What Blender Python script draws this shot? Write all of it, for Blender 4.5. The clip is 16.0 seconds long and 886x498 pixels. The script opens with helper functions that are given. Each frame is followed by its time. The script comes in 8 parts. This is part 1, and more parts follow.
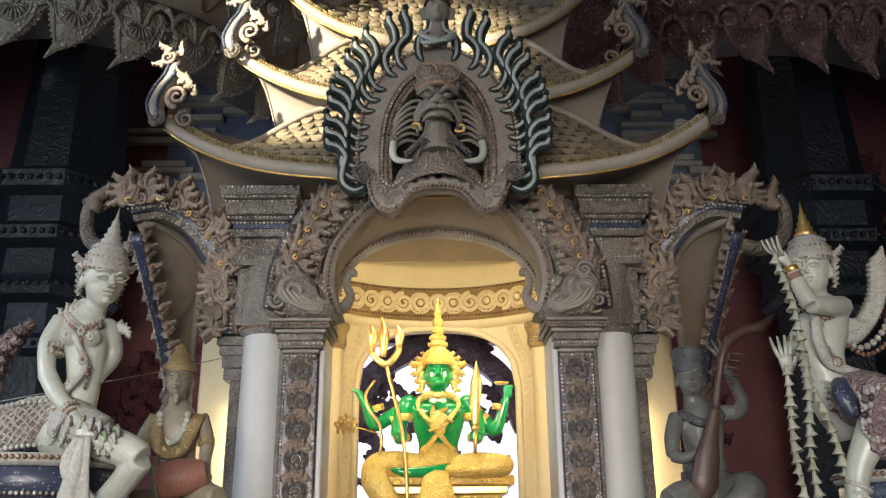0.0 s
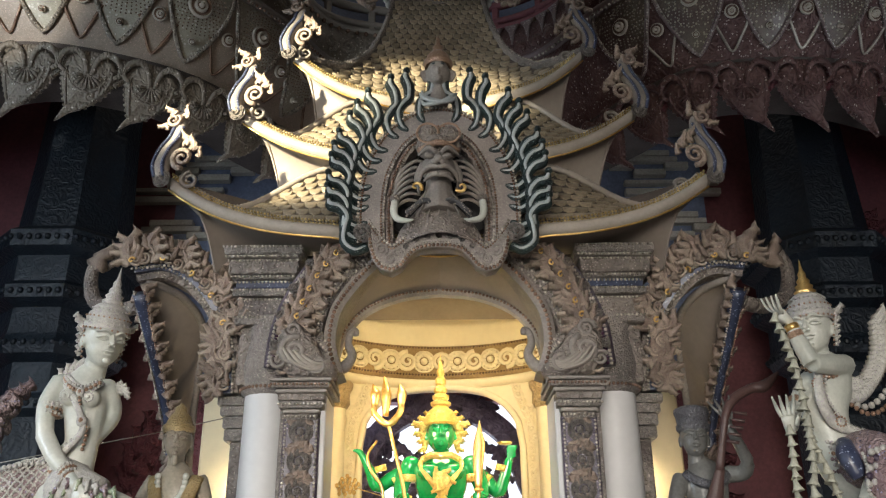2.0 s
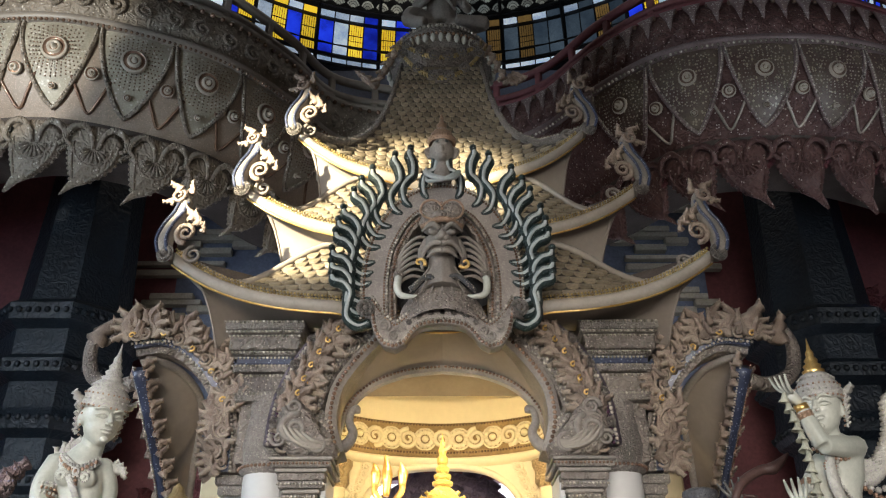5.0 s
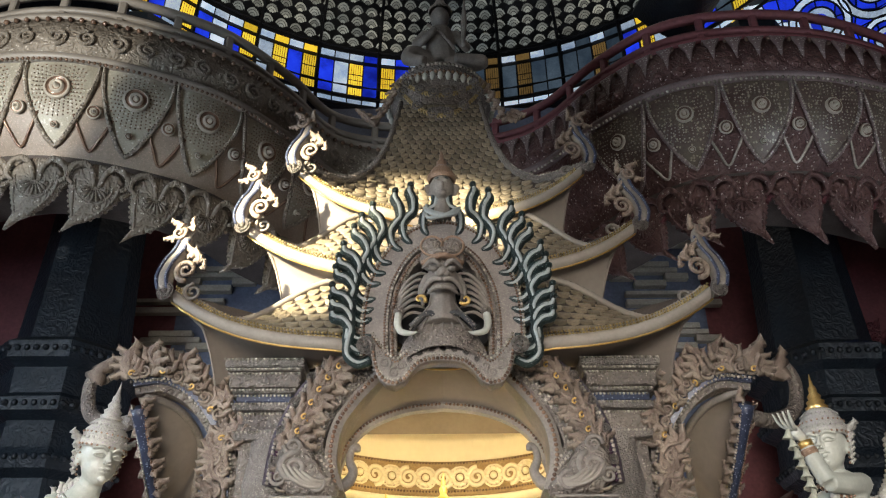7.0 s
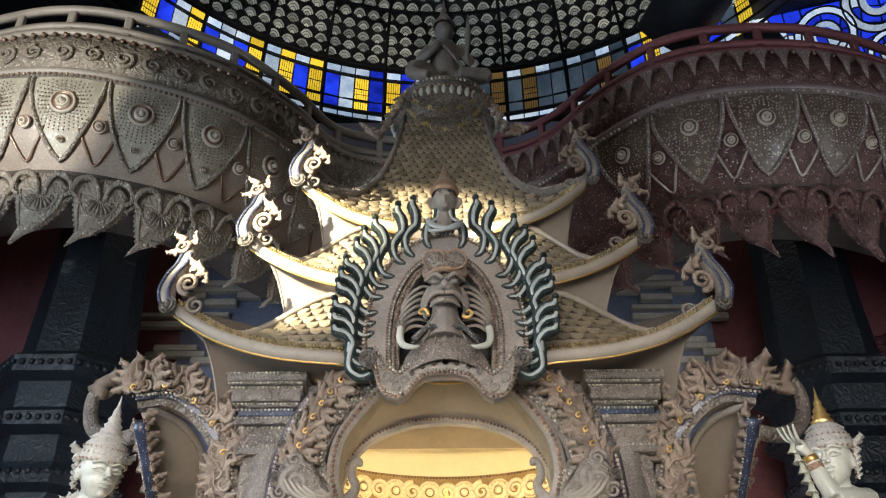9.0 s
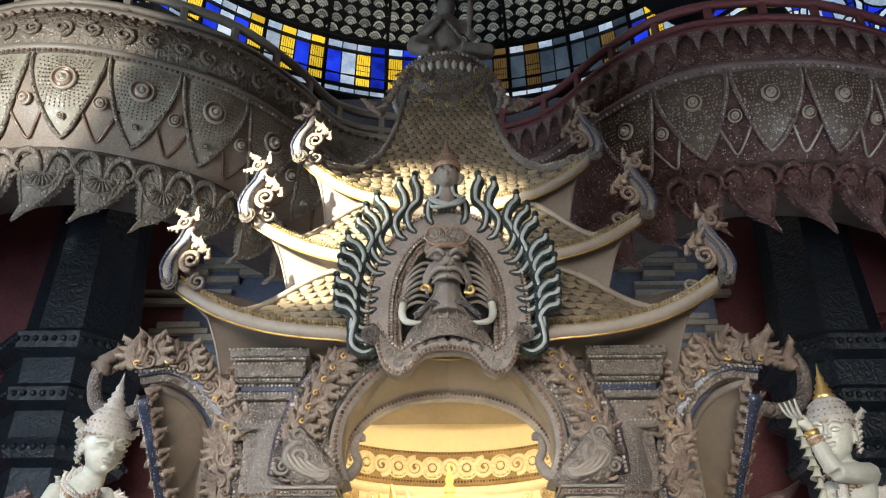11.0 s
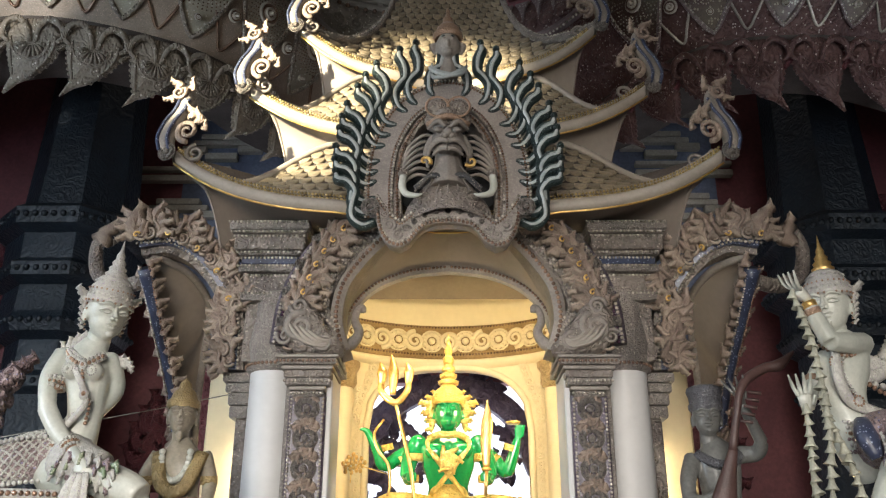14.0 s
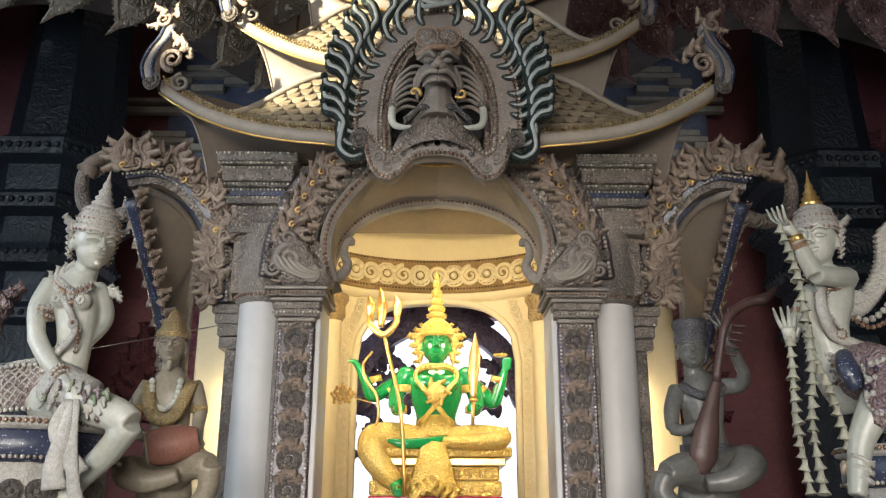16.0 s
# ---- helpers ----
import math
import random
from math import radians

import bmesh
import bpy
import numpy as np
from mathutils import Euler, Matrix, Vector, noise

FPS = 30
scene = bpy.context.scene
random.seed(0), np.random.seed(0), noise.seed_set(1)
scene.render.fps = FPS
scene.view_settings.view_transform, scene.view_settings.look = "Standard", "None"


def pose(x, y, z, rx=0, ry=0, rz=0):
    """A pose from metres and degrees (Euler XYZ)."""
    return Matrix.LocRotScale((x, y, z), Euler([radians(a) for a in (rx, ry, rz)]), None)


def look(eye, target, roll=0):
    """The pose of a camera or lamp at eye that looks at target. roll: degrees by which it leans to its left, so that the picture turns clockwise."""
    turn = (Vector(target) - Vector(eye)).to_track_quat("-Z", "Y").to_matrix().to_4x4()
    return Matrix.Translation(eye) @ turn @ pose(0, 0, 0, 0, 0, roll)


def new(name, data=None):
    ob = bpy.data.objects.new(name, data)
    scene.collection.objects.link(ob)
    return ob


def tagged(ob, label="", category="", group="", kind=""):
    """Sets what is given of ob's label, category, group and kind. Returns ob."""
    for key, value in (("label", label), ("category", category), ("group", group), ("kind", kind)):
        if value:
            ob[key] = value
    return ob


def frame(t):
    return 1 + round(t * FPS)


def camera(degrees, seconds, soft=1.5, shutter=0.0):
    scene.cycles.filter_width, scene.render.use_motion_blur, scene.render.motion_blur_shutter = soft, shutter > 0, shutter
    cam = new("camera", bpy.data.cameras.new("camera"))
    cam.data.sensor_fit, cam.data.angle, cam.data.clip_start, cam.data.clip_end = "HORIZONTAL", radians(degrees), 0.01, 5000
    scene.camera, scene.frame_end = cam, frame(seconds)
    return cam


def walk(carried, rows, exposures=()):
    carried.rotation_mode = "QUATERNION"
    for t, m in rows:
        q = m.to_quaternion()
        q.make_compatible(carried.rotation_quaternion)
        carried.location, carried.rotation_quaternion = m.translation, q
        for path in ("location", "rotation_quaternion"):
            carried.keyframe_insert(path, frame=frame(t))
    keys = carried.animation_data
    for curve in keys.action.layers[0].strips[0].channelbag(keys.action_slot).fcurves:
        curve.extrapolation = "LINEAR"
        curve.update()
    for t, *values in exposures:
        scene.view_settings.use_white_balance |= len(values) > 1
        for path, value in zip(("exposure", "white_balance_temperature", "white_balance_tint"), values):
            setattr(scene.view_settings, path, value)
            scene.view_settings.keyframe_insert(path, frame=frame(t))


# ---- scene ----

# ---- camera ----
cam = camera(54.64, 16.0, soft=1.2)
PATH = [  # seconds, x, y, z, then degrees
    (0.0, -0.039, -0.010, 1.600, 109.01, 0.44, -0.66),
    (0.5, -0.032, -0.024, 1.604, 110.12, 0.41, -0.51),
    (1.0, -0.018, -0.028, 1.607, 111.35, 0.45, -0.65),
    (1.5, 0.007, -0.032, 1.606, 112.04, 0.48, -0.54),
    (2.0, 0.022, -0.035, 1.606, 112.82, 0.45, -0.09),
    (2.5, 0.023, -0.036, 1.616, 113.61, 0.41, 0.22),
    (3.0, 0.029, -0.034, 1.617, 114.36, 0.39, 0.27),
    (3.5, 0.025, -0.038, 1.618, 115.32, 0.26, 0.11),
    (4.0, 0.011, -0.034, 1.633, 116.30, 0.23, -0.05),
    (6.5, -0.027, -0.023, 1.641, 119.40, 0.33, -0.30),
    (7.0, -0.022, -0.028, 1.639, 120.12, 0.48, -0.26),
    (7.5, -0.002, -0.030, 1.642, 120.67, 0.58, -0.01),
    (8.0, 0.009, -0.027, 1.645, 121.18, 0.49, 0.25),
    (8.5, 0.017, -0.017, 1.646, 121.35, 0.38, 0.33),
    (9.0, 0.016, -0.005, 1.642, 121.07, 0.28, 0.28),
    (11.5, 0.019, 0.030, 1.637, 118.63, 0.18, 0.55),
    (12.0, 0.017, 0.056, 1.627, 117.26, 0.09, 0.62),
    (12.5, 0.013, 0.076, 1.615, 115.77, -0.02, 0.70),
    (13.0, 0.013, 0.079, 1.596, 114.51, -0.10, 0.65),
    (13.5, 0.010, 0.094, 1.594, 113.03, -0.11, 0.56),
    (14.0, 0.011, 0.102, 1.588, 111.77, -0.12, 0.46),
    (14.5, 0.014, 0.103, 1.582, 110.86, -0.23, 0.31),
    (15.0, 0.016, 0.109, 1.575, 109.95, -0.30, 0.19),
    (15.5, 0.005, 0.123, 1.562, 108.79, -0.28, -0.05),
    (16.0, 0.005, 0.124, 1.561, 107.57, -0.26, -0.38),
]
walk(cam, [(t, pose(x, y, z, tilt, 0, turn) @ pose(0, 0, 0, 0, 0, -roll)) for t, x, y, z, tilt, roll, turn in PATH],
     exposures=[(0.0, -0.42), (3.5, -0.04), (6.5, 0.1), (8.5, 0.34), (11.5, 0.3), (16.0, -0.28)])

# ---- light ----
world = bpy.data.worlds.new("sky")
scene.world = world
world.use_nodes = True
wn = world.node_tree.nodes
sky = wn.new("ShaderNodeTexSky")
sky.sky_type, sky.sun_disc = "NISHITA", False
sky.sun_elevation, sky.sun_rotation = radians(35), radians(230)
world.node_tree.links.new(sky.outputs[0], wn["Background"].inputs[0])
wn["Background"].inputs[1].default_value = 0.1


def lamp(name, kind, where, target, energy, colour, **more):
    d = bpy.data.lights.new(name, kind)
    d.energy, d.color = energy, colour
    if kind == "AREA":
        d.shape, d.size, d.size_y = "RECTANGLE", more["size"][0], more["size"][1]
        d.spread = radians(more.get("spread", 180))
    elif kind == "SPOT":
        d.spot_size, d.spot_blend, d.shadow_soft_size = radians(more["cone"]), more["blend"], more["soft"]
    else:
        d.shadow_soft_size = more["soft"]
    ob = new(name, d)
    ob.matrix_world = look(where, target)
    return ob


DAY, WARM, SUNNY = (1.0, 0.93, 0.85), (1.0, 0.8, 0.47), (1.0, 0.88, 0.62)
lamp("entrance_daylight", "AREA", (-1.2, -7.5, 2.6), (0, 8, 0.6), 320, DAY, size=(8, 4.0), spread=58)
# Added fill from high front left; no window stands there.
lamp("upper_front_fill", "AREA", (-3.5, -3.0, 8.5), (0, 7.5, 2.4), 26, DAY, size=(4, 2.5), spread=82)
lamp("side_window_daylight", "AREA", (-8.6, 2.5, 5.0), (-4, 8, 4.6), 500, (0.72, 0.86, 1.0), size=(2.5, 4))
# Added lamp that brightens the east balcony, with no window behind it.
lamp("east_balcony_fill", "AREA", (8.6, 3.0, 4.5), (6, 10.5, 9.0), 50, (0.85, 0.93, 1.0), size=(2.5, 4), spread=80)
lamp("dome_daylight", "AREA", (0, 10.5, 19.5), (0, 9.0, 0), 110, DAY, size=(9, 9))
lamp("sun_shaft", "SPOT", (-7.4, 0.2, 7.4), (-1.25, 7.2, 6.2), 30000, SUNNY, cone=15.5, blend=0.3, soft=0.12)
lamp("sun_shaft_upper", "SPOT", (-8.2, 1.0, 6.2), (-6.9, 9.4, 10.4), 2900, (1.0, 0.93, 0.8), cone=29, blend=0.08, soft=0.15)
lamp("ceiling_lamp", "AREA", (0, 7.9, 4.75), (0, 10.2, 2.6), 60, WARM, size=(1.2, 0.4))
for sx in (-1, 1):
    lamp("cella_uplight", "AREA", (sx * 1.25, 7.75, 3.2), (sx * -0.3, 10.6, 4.7), 34, WARM, size=(0.3, 0.5))
lamp("niche_lamp_west", "POINT", (-2.2, 8.25, 2.35), (0, 9, 2), 15, WARM, soft=0.1)
lamp("niche_lamp_east", "POINT", (2.2, 8.25, 2.35), (0, 9, 2), 15, WARM, soft=0.1)
lamp("altar_spot", "SPOT", (-0.25, 7.35, 4.15), (0, 8.6, 2.7), 130, (1.0, 0.95, 0.82), cone=60, blend=0.6, soft=0.05)


# ---- materials ----
def material(name, base, other=None, rough=0.6, metal=0.0, scale=6.0, bump=0.25, carve=0.0, carve_bump=0.6,
             grain=0.8, chips=None, chip_scale=60.0, chip_amount=0.2, island=0.0, coat=0.0, glow=0.0, random_tint=0.0):
    m = bpy.data.materials.new(name)
    m.use_nodes = True
    n, l = m.node_tree.nodes, m.node_tree.links
    bs = n["Principled BSDF"]
    bs.inputs["Roughness"].default_value, bs.inputs["Metallic"].default_value = rough, metal
    bs.inputs["Coat Weight"].default_value = coat
    tc = n.new("ShaderNodeTexCoord")

    def node(kind, **inputs):
        q = n.new(kind)
        for key, value in inputs.items():
            q.inputs[key.replace("_", " ")].default_value = value
        return q

    def mix(fac, a, b, mode="MIX"):
        q = n.new("ShaderNodeMix")
        q.data_type, q.blend_type = "RGBA", mode
        for sock, value in ((q.inputs[0], fac), (q.inputs[6], a), (q.inputs[7], b)):
            if hasattr(value, "links"):
                l.new(value, sock)
            else:
                sock.default_value = value
        return q.outputs[2]

    other = other or tuple(0.62 * c for c in base)
    big = node("ShaderNodeTexNoise", Scale=scale * 0.35, Detail=5.0, Roughness=0.62)
    fine = node("ShaderNodeTexNoise", Scale=scale * 7, Detail=4.0, Roughness=0.6)
    for q in (big, fine):
        l.new(tc.outputs["Object"], q.inputs["Vector"])
    ramp = n.new("ShaderNodeValToRGB")
    ramp.color_ramp.elements[0].position, ramp.color_ramp.elements[1].position = 0.36, 0.68
    l.new(big.outputs["Fac"], ramp.inputs[0])
    colour = mix(ramp.outputs[0], (*other, 1), (*base, 1))
    fr = n.new("ShaderNodeValToRGB")
    fr.color_ramp.elements[0].position, fr.color_ramp.elements[1].position = 0.3, 0.7
    fr.color_ramp.elements[0].color, fr.color_ramp.elements[1].color = (0.72, 0.72, 0.72, 1), (1.15, 1.15, 1.15, 1)
    l.new(fine.outputs["Fac"], fr.inputs[0])
    colour = mix(grain, colour, fr.outputs[0], "MULTIPLY")
    height = fine.outputs["Fac"]
    if carve:
        vo = n.new("ShaderNodeTexVoronoi")
        vo.feature = "SMOOTH_F1"
        vo.inputs["Scale"].default_value = carve
        warp = node("ShaderNodeTexNoise", Scale=carve * 0.6, Detail=2.0)
        l.new(tc.outputs["Object"], warp.inputs["Vector"])
        wm = n.new("ShaderNodeVectorMath")
        wm.operation = "MULTIPLY_ADD"
        wm.inputs[1].default_value = (2.2 / carve,) * 3
        l.new(warp.outputs["Color"], wm.inputs[0])
        l.new(tc.outputs["Object"], wm.inputs[2])
        l.new(wm.outputs[0], vo.inputs["Vector"])
        wave = n.new("ShaderNodeMath")
        wave.operation = "SINE"
        mul = n.new("ShaderNodeMath")
        mul.operation, mul.inputs[1].default_value = "MULTIPLY", 15.0
        l.new(vo.outputs["Distance"], mul.inputs[0])
        l.new(mul.outputs[0], wave.inputs[0])
        cb = node("ShaderNodeBump", Strength=carve_bump, Distance=0.25 / carve)
        l.new(wave.outputs[0], cb.inputs["Height"])
        fb = node("ShaderNodeBump", Strength=bump, Distance=0.01)
        l.new(height, fb.inputs["Height"])
        l.new(cb.outputs[0], fb.inputs["Normal"])
        l.new(fb.outputs[0], bs.inputs["Normal"])
    else:
        fb = node("ShaderNodeBump", Strength=bump, Distance=0.01)
        l.new(height, fb.inputs["Height"])
        l.new(fb.outputs[0], bs.inputs["Normal"])
    if chips:
        vc = n.new("ShaderNodeTexVoronoi")
        vc.inputs["Scale"].default_value = chip_scale
        l.new(tc.outputs["Object"], vc.inputs["Vector"])
        sep = n.new("ShaderNodeSeparateColor")
        l.new(vc.outputs["Color"], sep.inputs[0])
        gt = n.new("ShaderNodeMath")
        gt.operation, gt.inputs[1].default_value = "GREATER_THAN", 1 - chip_amount
        l.new(sep.outputs[0], gt.inputs[0])
        near = n.new("ShaderNodeMath")
        near.operation, near.inputs[1].default_value = "LESS_THAN", 0.42
        l.new(vc.outputs["Distance"], near.inputs[0])
        both = n.new("ShaderNodeMath")
        both.operation = "MULTIPLY"
        l.new(gt.outputs[0], both.inputs[0])
        l.new(near.outputs[0], both.inputs[1])
        colour = mix(both.outputs[0], colour, (*chips, 1))
        rg = n.new("ShaderNodeMapRange")
        rg.inputs[3].default_value, rg.inputs[4].default_value = rough, 0.15
        l.new(both.outputs[0], rg.inputs[0])
        l.new(rg.outputs[0], bs.inputs["Roughness"])
    if island or random_tint:
        if island:
            src = n.new("ShaderNodeNewGeometry").outputs["Random Per Island"]
        else:
            src = n.new("ShaderNodeObjectInfo").outputs["Random"]
        mr = n.new("ShaderNodeMapRange")
        k = island or random_tint
        mr.inputs[3].default_value, mr.inputs[4].default_value = 1 - k, 1 + k * 0.6
        l.new(src, mr.inputs[0])
        colour = mix(1.0, colour, mr.outputs[0], "MULTIPLY")
    l.new(colour, bs.inputs["Base Color"])
    if glow:
        l.new(colour, bs.inputs["Emission Color"])
        bs.inputs["Emission Strength"].default_value = glow
    return m


M = {}


def mat(name, *a, **k):
    M[name] = material(name, *a, **k)


mat("stucco", (0.31, 0.275, 0.24), (0.17, 0.15, 0.135), rough=0.62, scale=7, bump=0.35)
mat("stucco_carved", (0.29, 0.25, 0.215), (0.12, 0.1, 0.09), rough=0.55, carve=16, chips=(0.48, 0.42, 0.36), chip_scale=80, chip_amount=0.1)
mat("stucco_fine", (0.3, 0.265, 0.235), (0.14, 0.125, 0.115), rough=0.5, carve=34, carve_bump=0.8, chips=(0.5, 0.44, 0.39), chip_scale=110, chip_amount=0.16)
mat("stucco_mosaic", (0.3, 0.265, 0.24), (0.2, 0.175, 0.16), rough=0.5, scale=9, carve=55, carve_bump=0.35, chips=(0.46, 0.41, 0.36), chip_scale=150, chip_amount=0.14)
mat("leaf_stucco", (0.44, 0.36, 0.285), (0.22, 0.16, 0.13), rough=0.5, carve=22, carve_bump=0.4, random_tint=0.3)
mat("violet_mosaic", (0.07, 0.05, 0.08), (0.03, 0.02, 0.035), rough=0.3, chips=(0.28, 0.23, 0.28), chip_scale=70, chip_amount=0.2)
mat("blue_mosaic", (0.055, 0.07, 0.13), (0.025, 0.03, 0.055), rough=0.3, chips=(0.3, 0.34, 0.42), chip_scale=75, chip_amount=0.16)
mat("bronze_bead", (0.46, 0.31, 0.22), (0.2, 0.12, 0.09), rough=0.2, metal=0.4, island=0.5)
mat("violet_bead", (0.12, 0.06, 0.1), (0.05, 0.02, 0.04), rough=0.2, island=0.6)
mat("pale_bead", (0.68, 0.62, 0.54), (0.4, 0.36, 0.3), rough=0.16, metal=0.3, island=0.6)
mat("gold", (0.95, 0.68, 0.28), (0.7, 0.42, 0.12), rough=0.28, metal=0.85, scale=10, bump=0.2)
mat("gilt_carved", (1.0, 0.76, 0.27), (0.85, 0.55, 0.12), rough=0.3, metal=0.55, carve=45, carve_bump=0.8)
mat("green_lacquer", (0.006, 0.3, 0.075), (0.004, 0.2, 0.05), rough=0.14, scale=4, bump=0.03, coat=0.8)
mat("white_plaster", (0.56, 0.55, 0.54), (0.46, 0.46, 0.46), rough=0.45, scale=2, bump=0.05, grain=0.12)
mat("cream", (0.78, 0.69, 0.48), (0.71, 0.61, 0.41), rough=0.6, scale=2, bump=0.05, grain=0.12)
mat("cream_carved", (0.64, 0.49, 0.28), (0.4, 0.28, 0.14), rough=0.5, carve=22, carve_bump=0.9)
# Darker than the cream relief, standing in for shade in its recesses.
mat("cream_ground", (0.4, 0.27, 0.12), (0.26, 0.17, 0.07), rough=0.6, carve=30)
mat("cove_plaster", (0.27, 0.228, 0.192), (0.205, 0.172, 0.145), rough=0.5, scale=2.5, bump=0.08, grain=0.25)
mat("eave_white", (0.35, 0.31, 0.265), (0.24, 0.21, 0.18), rough=0.45, scale=5, bump=0.12, grain=0.35)
mat("roof_tile", (0.34, 0.28, 0.19), (0.19, 0.155, 0.11), rough=0.4, scale=12, bump=0.25, random_tint=0.35)
# Dark sheet below the roof tiles; also painted shade under the balconies.
mat("roof_under", (0.12, 0.1, 0.09), rough=0.8)
mat("serpent_green", (0.016, 0.036, 0.036), (0.006, 0.014, 0.015), rough=0.4, carve=70, carve_bump=0.6, chips=(0.22, 0.27, 0.26), chip_scale=90, chip_amount=0.08)
mat("serpent_mottled", (0.2, 0.19, 0.17), (0.04, 0.04, 0.045), rough=0.35, carve=60, chips=(0.45, 0.4, 0.34), chip_scale=70, chip_amount=0.25)
mat("serpent_belly", (0.4, 0.43, 0.42), (0.26, 0.29, 0.29), rough=0.4, scale=14)
mat("statue_white", (0.58, 0.58, 0.52), (0.36, 0.38, 0.34), rough=0.33, scale=7, bump=0.08, grain=0.35)
mat("statue_trim", (0.55, 0.54, 0.49), (0.33, 0.32, 0.3), rough=0.35, carve=60, carve_bump=0.45, chips=(0.42, 0.36, 0.44), chip_scale=110, chip_amount=0.14)
mat("statue_scale", (0.34, 0.27, 0.27), (0.16, 0.1, 0.11), rough=0.35, carve=26, carve_bump=0.8, chips=(0.3, 0.28, 0.4), chip_scale=60, chip_amount=0.18)
mat("green_mosaic", (0.12, 0.2, 0.12), (0.3, 0.32, 0.22), rough=0.25, chips=(0.5, 0.5, 0.4), chip_scale=90, chip_amount=0.3)
mat("bronze_trim", (0.44, 0.3, 0.21), (0.28, 0.17, 0.12), rough=0.3, metal=0.4, carve=60)
mat("statue_tan", (0.36, 0.32, 0.24), (0.22, 0.19, 0.15), rough=0.4, scale=5, bump=0.15)
mat("statue_dark", (0.17, 0.17, 0.16), (0.09, 0.09, 0.085), rough=0.35, scale=6, bump=0.2)
mat("dark_trim", (0.14, 0.14, 0.15), (0.06, 0.06, 0.07), rough=0.3, carve=45, carve_bump=0.8)
mat("terracotta", (0.42, 0.2, 0.15), (0.28, 0.12, 0.09), rough=0.5, scale=9)
mat("lute_wood", (0.09, 0.05, 0.045), (0.045, 0.025, 0.022), rough=0.4, scale=9)
mat("black_column", (0.012, 0.021, 0.033), (0.005, 0.008, 0.013), rough=0.5, carve=9, carve_bump=0.25, scale=3)
mat("maroon", (0.25, 0.085, 0.095), (0.17, 0.055, 0.065), rough=0.6, scale=2.5, bump=0.2)
mat("maroon_carved", (0.26, 0.08, 0.09), (0.13, 0.035, 0.045), rough=0.5, carve=9, carve_bump=0.7)
mat("maroon_mosaic", (0.16, 0.085, 0.075), (0.08, 0.035, 0.035), rough=0.45, carve=11, carve_bump=0.5, chips=(0.42, 0.36, 0.33), chip_scale=34, chip_amount=0.1)
mat("shield_dark", (0.17, 0.14, 0.105), (0.09, 0.05, 0.045), rough=0.4, chips=(0.38, 0.34, 0.26), chip_scale=26, chip_amount=0.3)
mat("mauve_mosaic", (0.26, 0.2, 0.19), (0.15, 0.1, 0.1), rough=0.4, chips=(0.5, 0.46, 0.44), chip_scale=40, chip_amount=0.3)
mat("mauve_plain", (0.25, 0.19, 0.19), (0.17, 0.12, 0.12), rough=0.45, scale=5)
mat("balcony_beige", (0.33, 0.28, 0.225), (0.2, 0.17, 0.135), rough=0.55, carve=9, carve_bump=0.45, chips=(0.6, 0.55, 0.48), chip_scale=34, chip_amount=0.12)
mat("shield_pale", (0.46, 0.43, 0.35), (0.34, 0.31, 0.24), rough=0.45, chips=(0.6, 0.57, 0.5), chip_scale=26, chip_amount=0.25)
mat("pink_mosaic", (0.37, 0.3, 0.24), (0.29, 0.23, 0.18), rough=0.45, chips=(0.5, 0.38, 0.31), chip_scale=55, chip_amount=0.2)
mat("ring_pale", (0.55, 0.5, 0.42), (0.4, 0.35, 0.28), rough=0.4, scale=9)
mat("ring_dark", (0.2, 0.13, 0.09), (0.1, 0.06, 0.05), rough=0.4, scale=9)
mat("grey_blue_wall", (0.17, 0.2, 0.29), (0.1, 0.12, 0.19), rough=0.6, scale=3)
mat("cream_fret", (0.45, 0.42, 0.36), (0.33, 0.3, 0.26), rough=0.55, scale=4)
mat("red_lacquer", (0.5, 0.02, 0.05), (0.36, 0.01, 0.03), rough=0.3, scale=5)
# Lead of the glass; also the painted shade in the pediment niche.
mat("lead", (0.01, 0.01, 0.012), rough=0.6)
mat("floor_stone", (0.2, 0.17, 0.15), (0.12, 0.1, 0.09), rough=0.35, scale=2)
mat("hall_wall", (0.2, 0.1, 0.1), (0.14, 0.07, 0.07), rough=0.7, scale=1)
mat("wood_frame", (0.3, 0.14, 0.06), (0.2, 0.08, 0.04), rough=0.45, scale=6)
mat("glass_yellow", (1.0, 0.72, 0.06), (0.8, 0.5, 0.03), rough=0.3, glow=0.9, scale=3, random_tint=0.4)
mat("glass_blue", (0.015, 0.05, 0.8), (0.005, 0.012, 0.25), rough=0.3, glow=1.2, scale=3, random_tint=0.4)
mat("glass_white", (0.75, 0.85, 0.95), (0.3, 0.42, 0.6), rough=0.3, glow=0.75, scale=3, random_tint=0.4)
# Dim copies of the white, blue and yellow glass, for panes with less daylight.
mat("glass_slate", (0.12, 0.17, 0.22), (0.05, 0.08, 0.12), rough=0.3, glow=0.4, scale=3, random_tint=0.4)
mat("glass_amber", (0.35, 0.22, 0.07), (0.2, 0.12, 0.04), rough=0.3, glow=0.4, scale=3, random_tint=0.4)
mat("glass_red", (0.8, 0.06, 0.03), (0.5, 0.03, 0.02), rough=0.3, glow=0.8, scale=3, random_tint=0.4)
mat("glass_scale", (0.52, 0.5, 0.4), (0.16, 0.2, 0.21), rough=0.35, glow=0.34, scale=0.8, island=0.55)
mat("outdoor_glare", (0.92, 0.94, 1.0), (0.8, 0.85, 1.0), rough=1.0, glow=2.2, scale=0.5)
mat("garland_stone", (0.42, 0.42, 0.34), (0.26, 0.26, 0.21), rough=0.4, scale=9, random_tint=0.25)
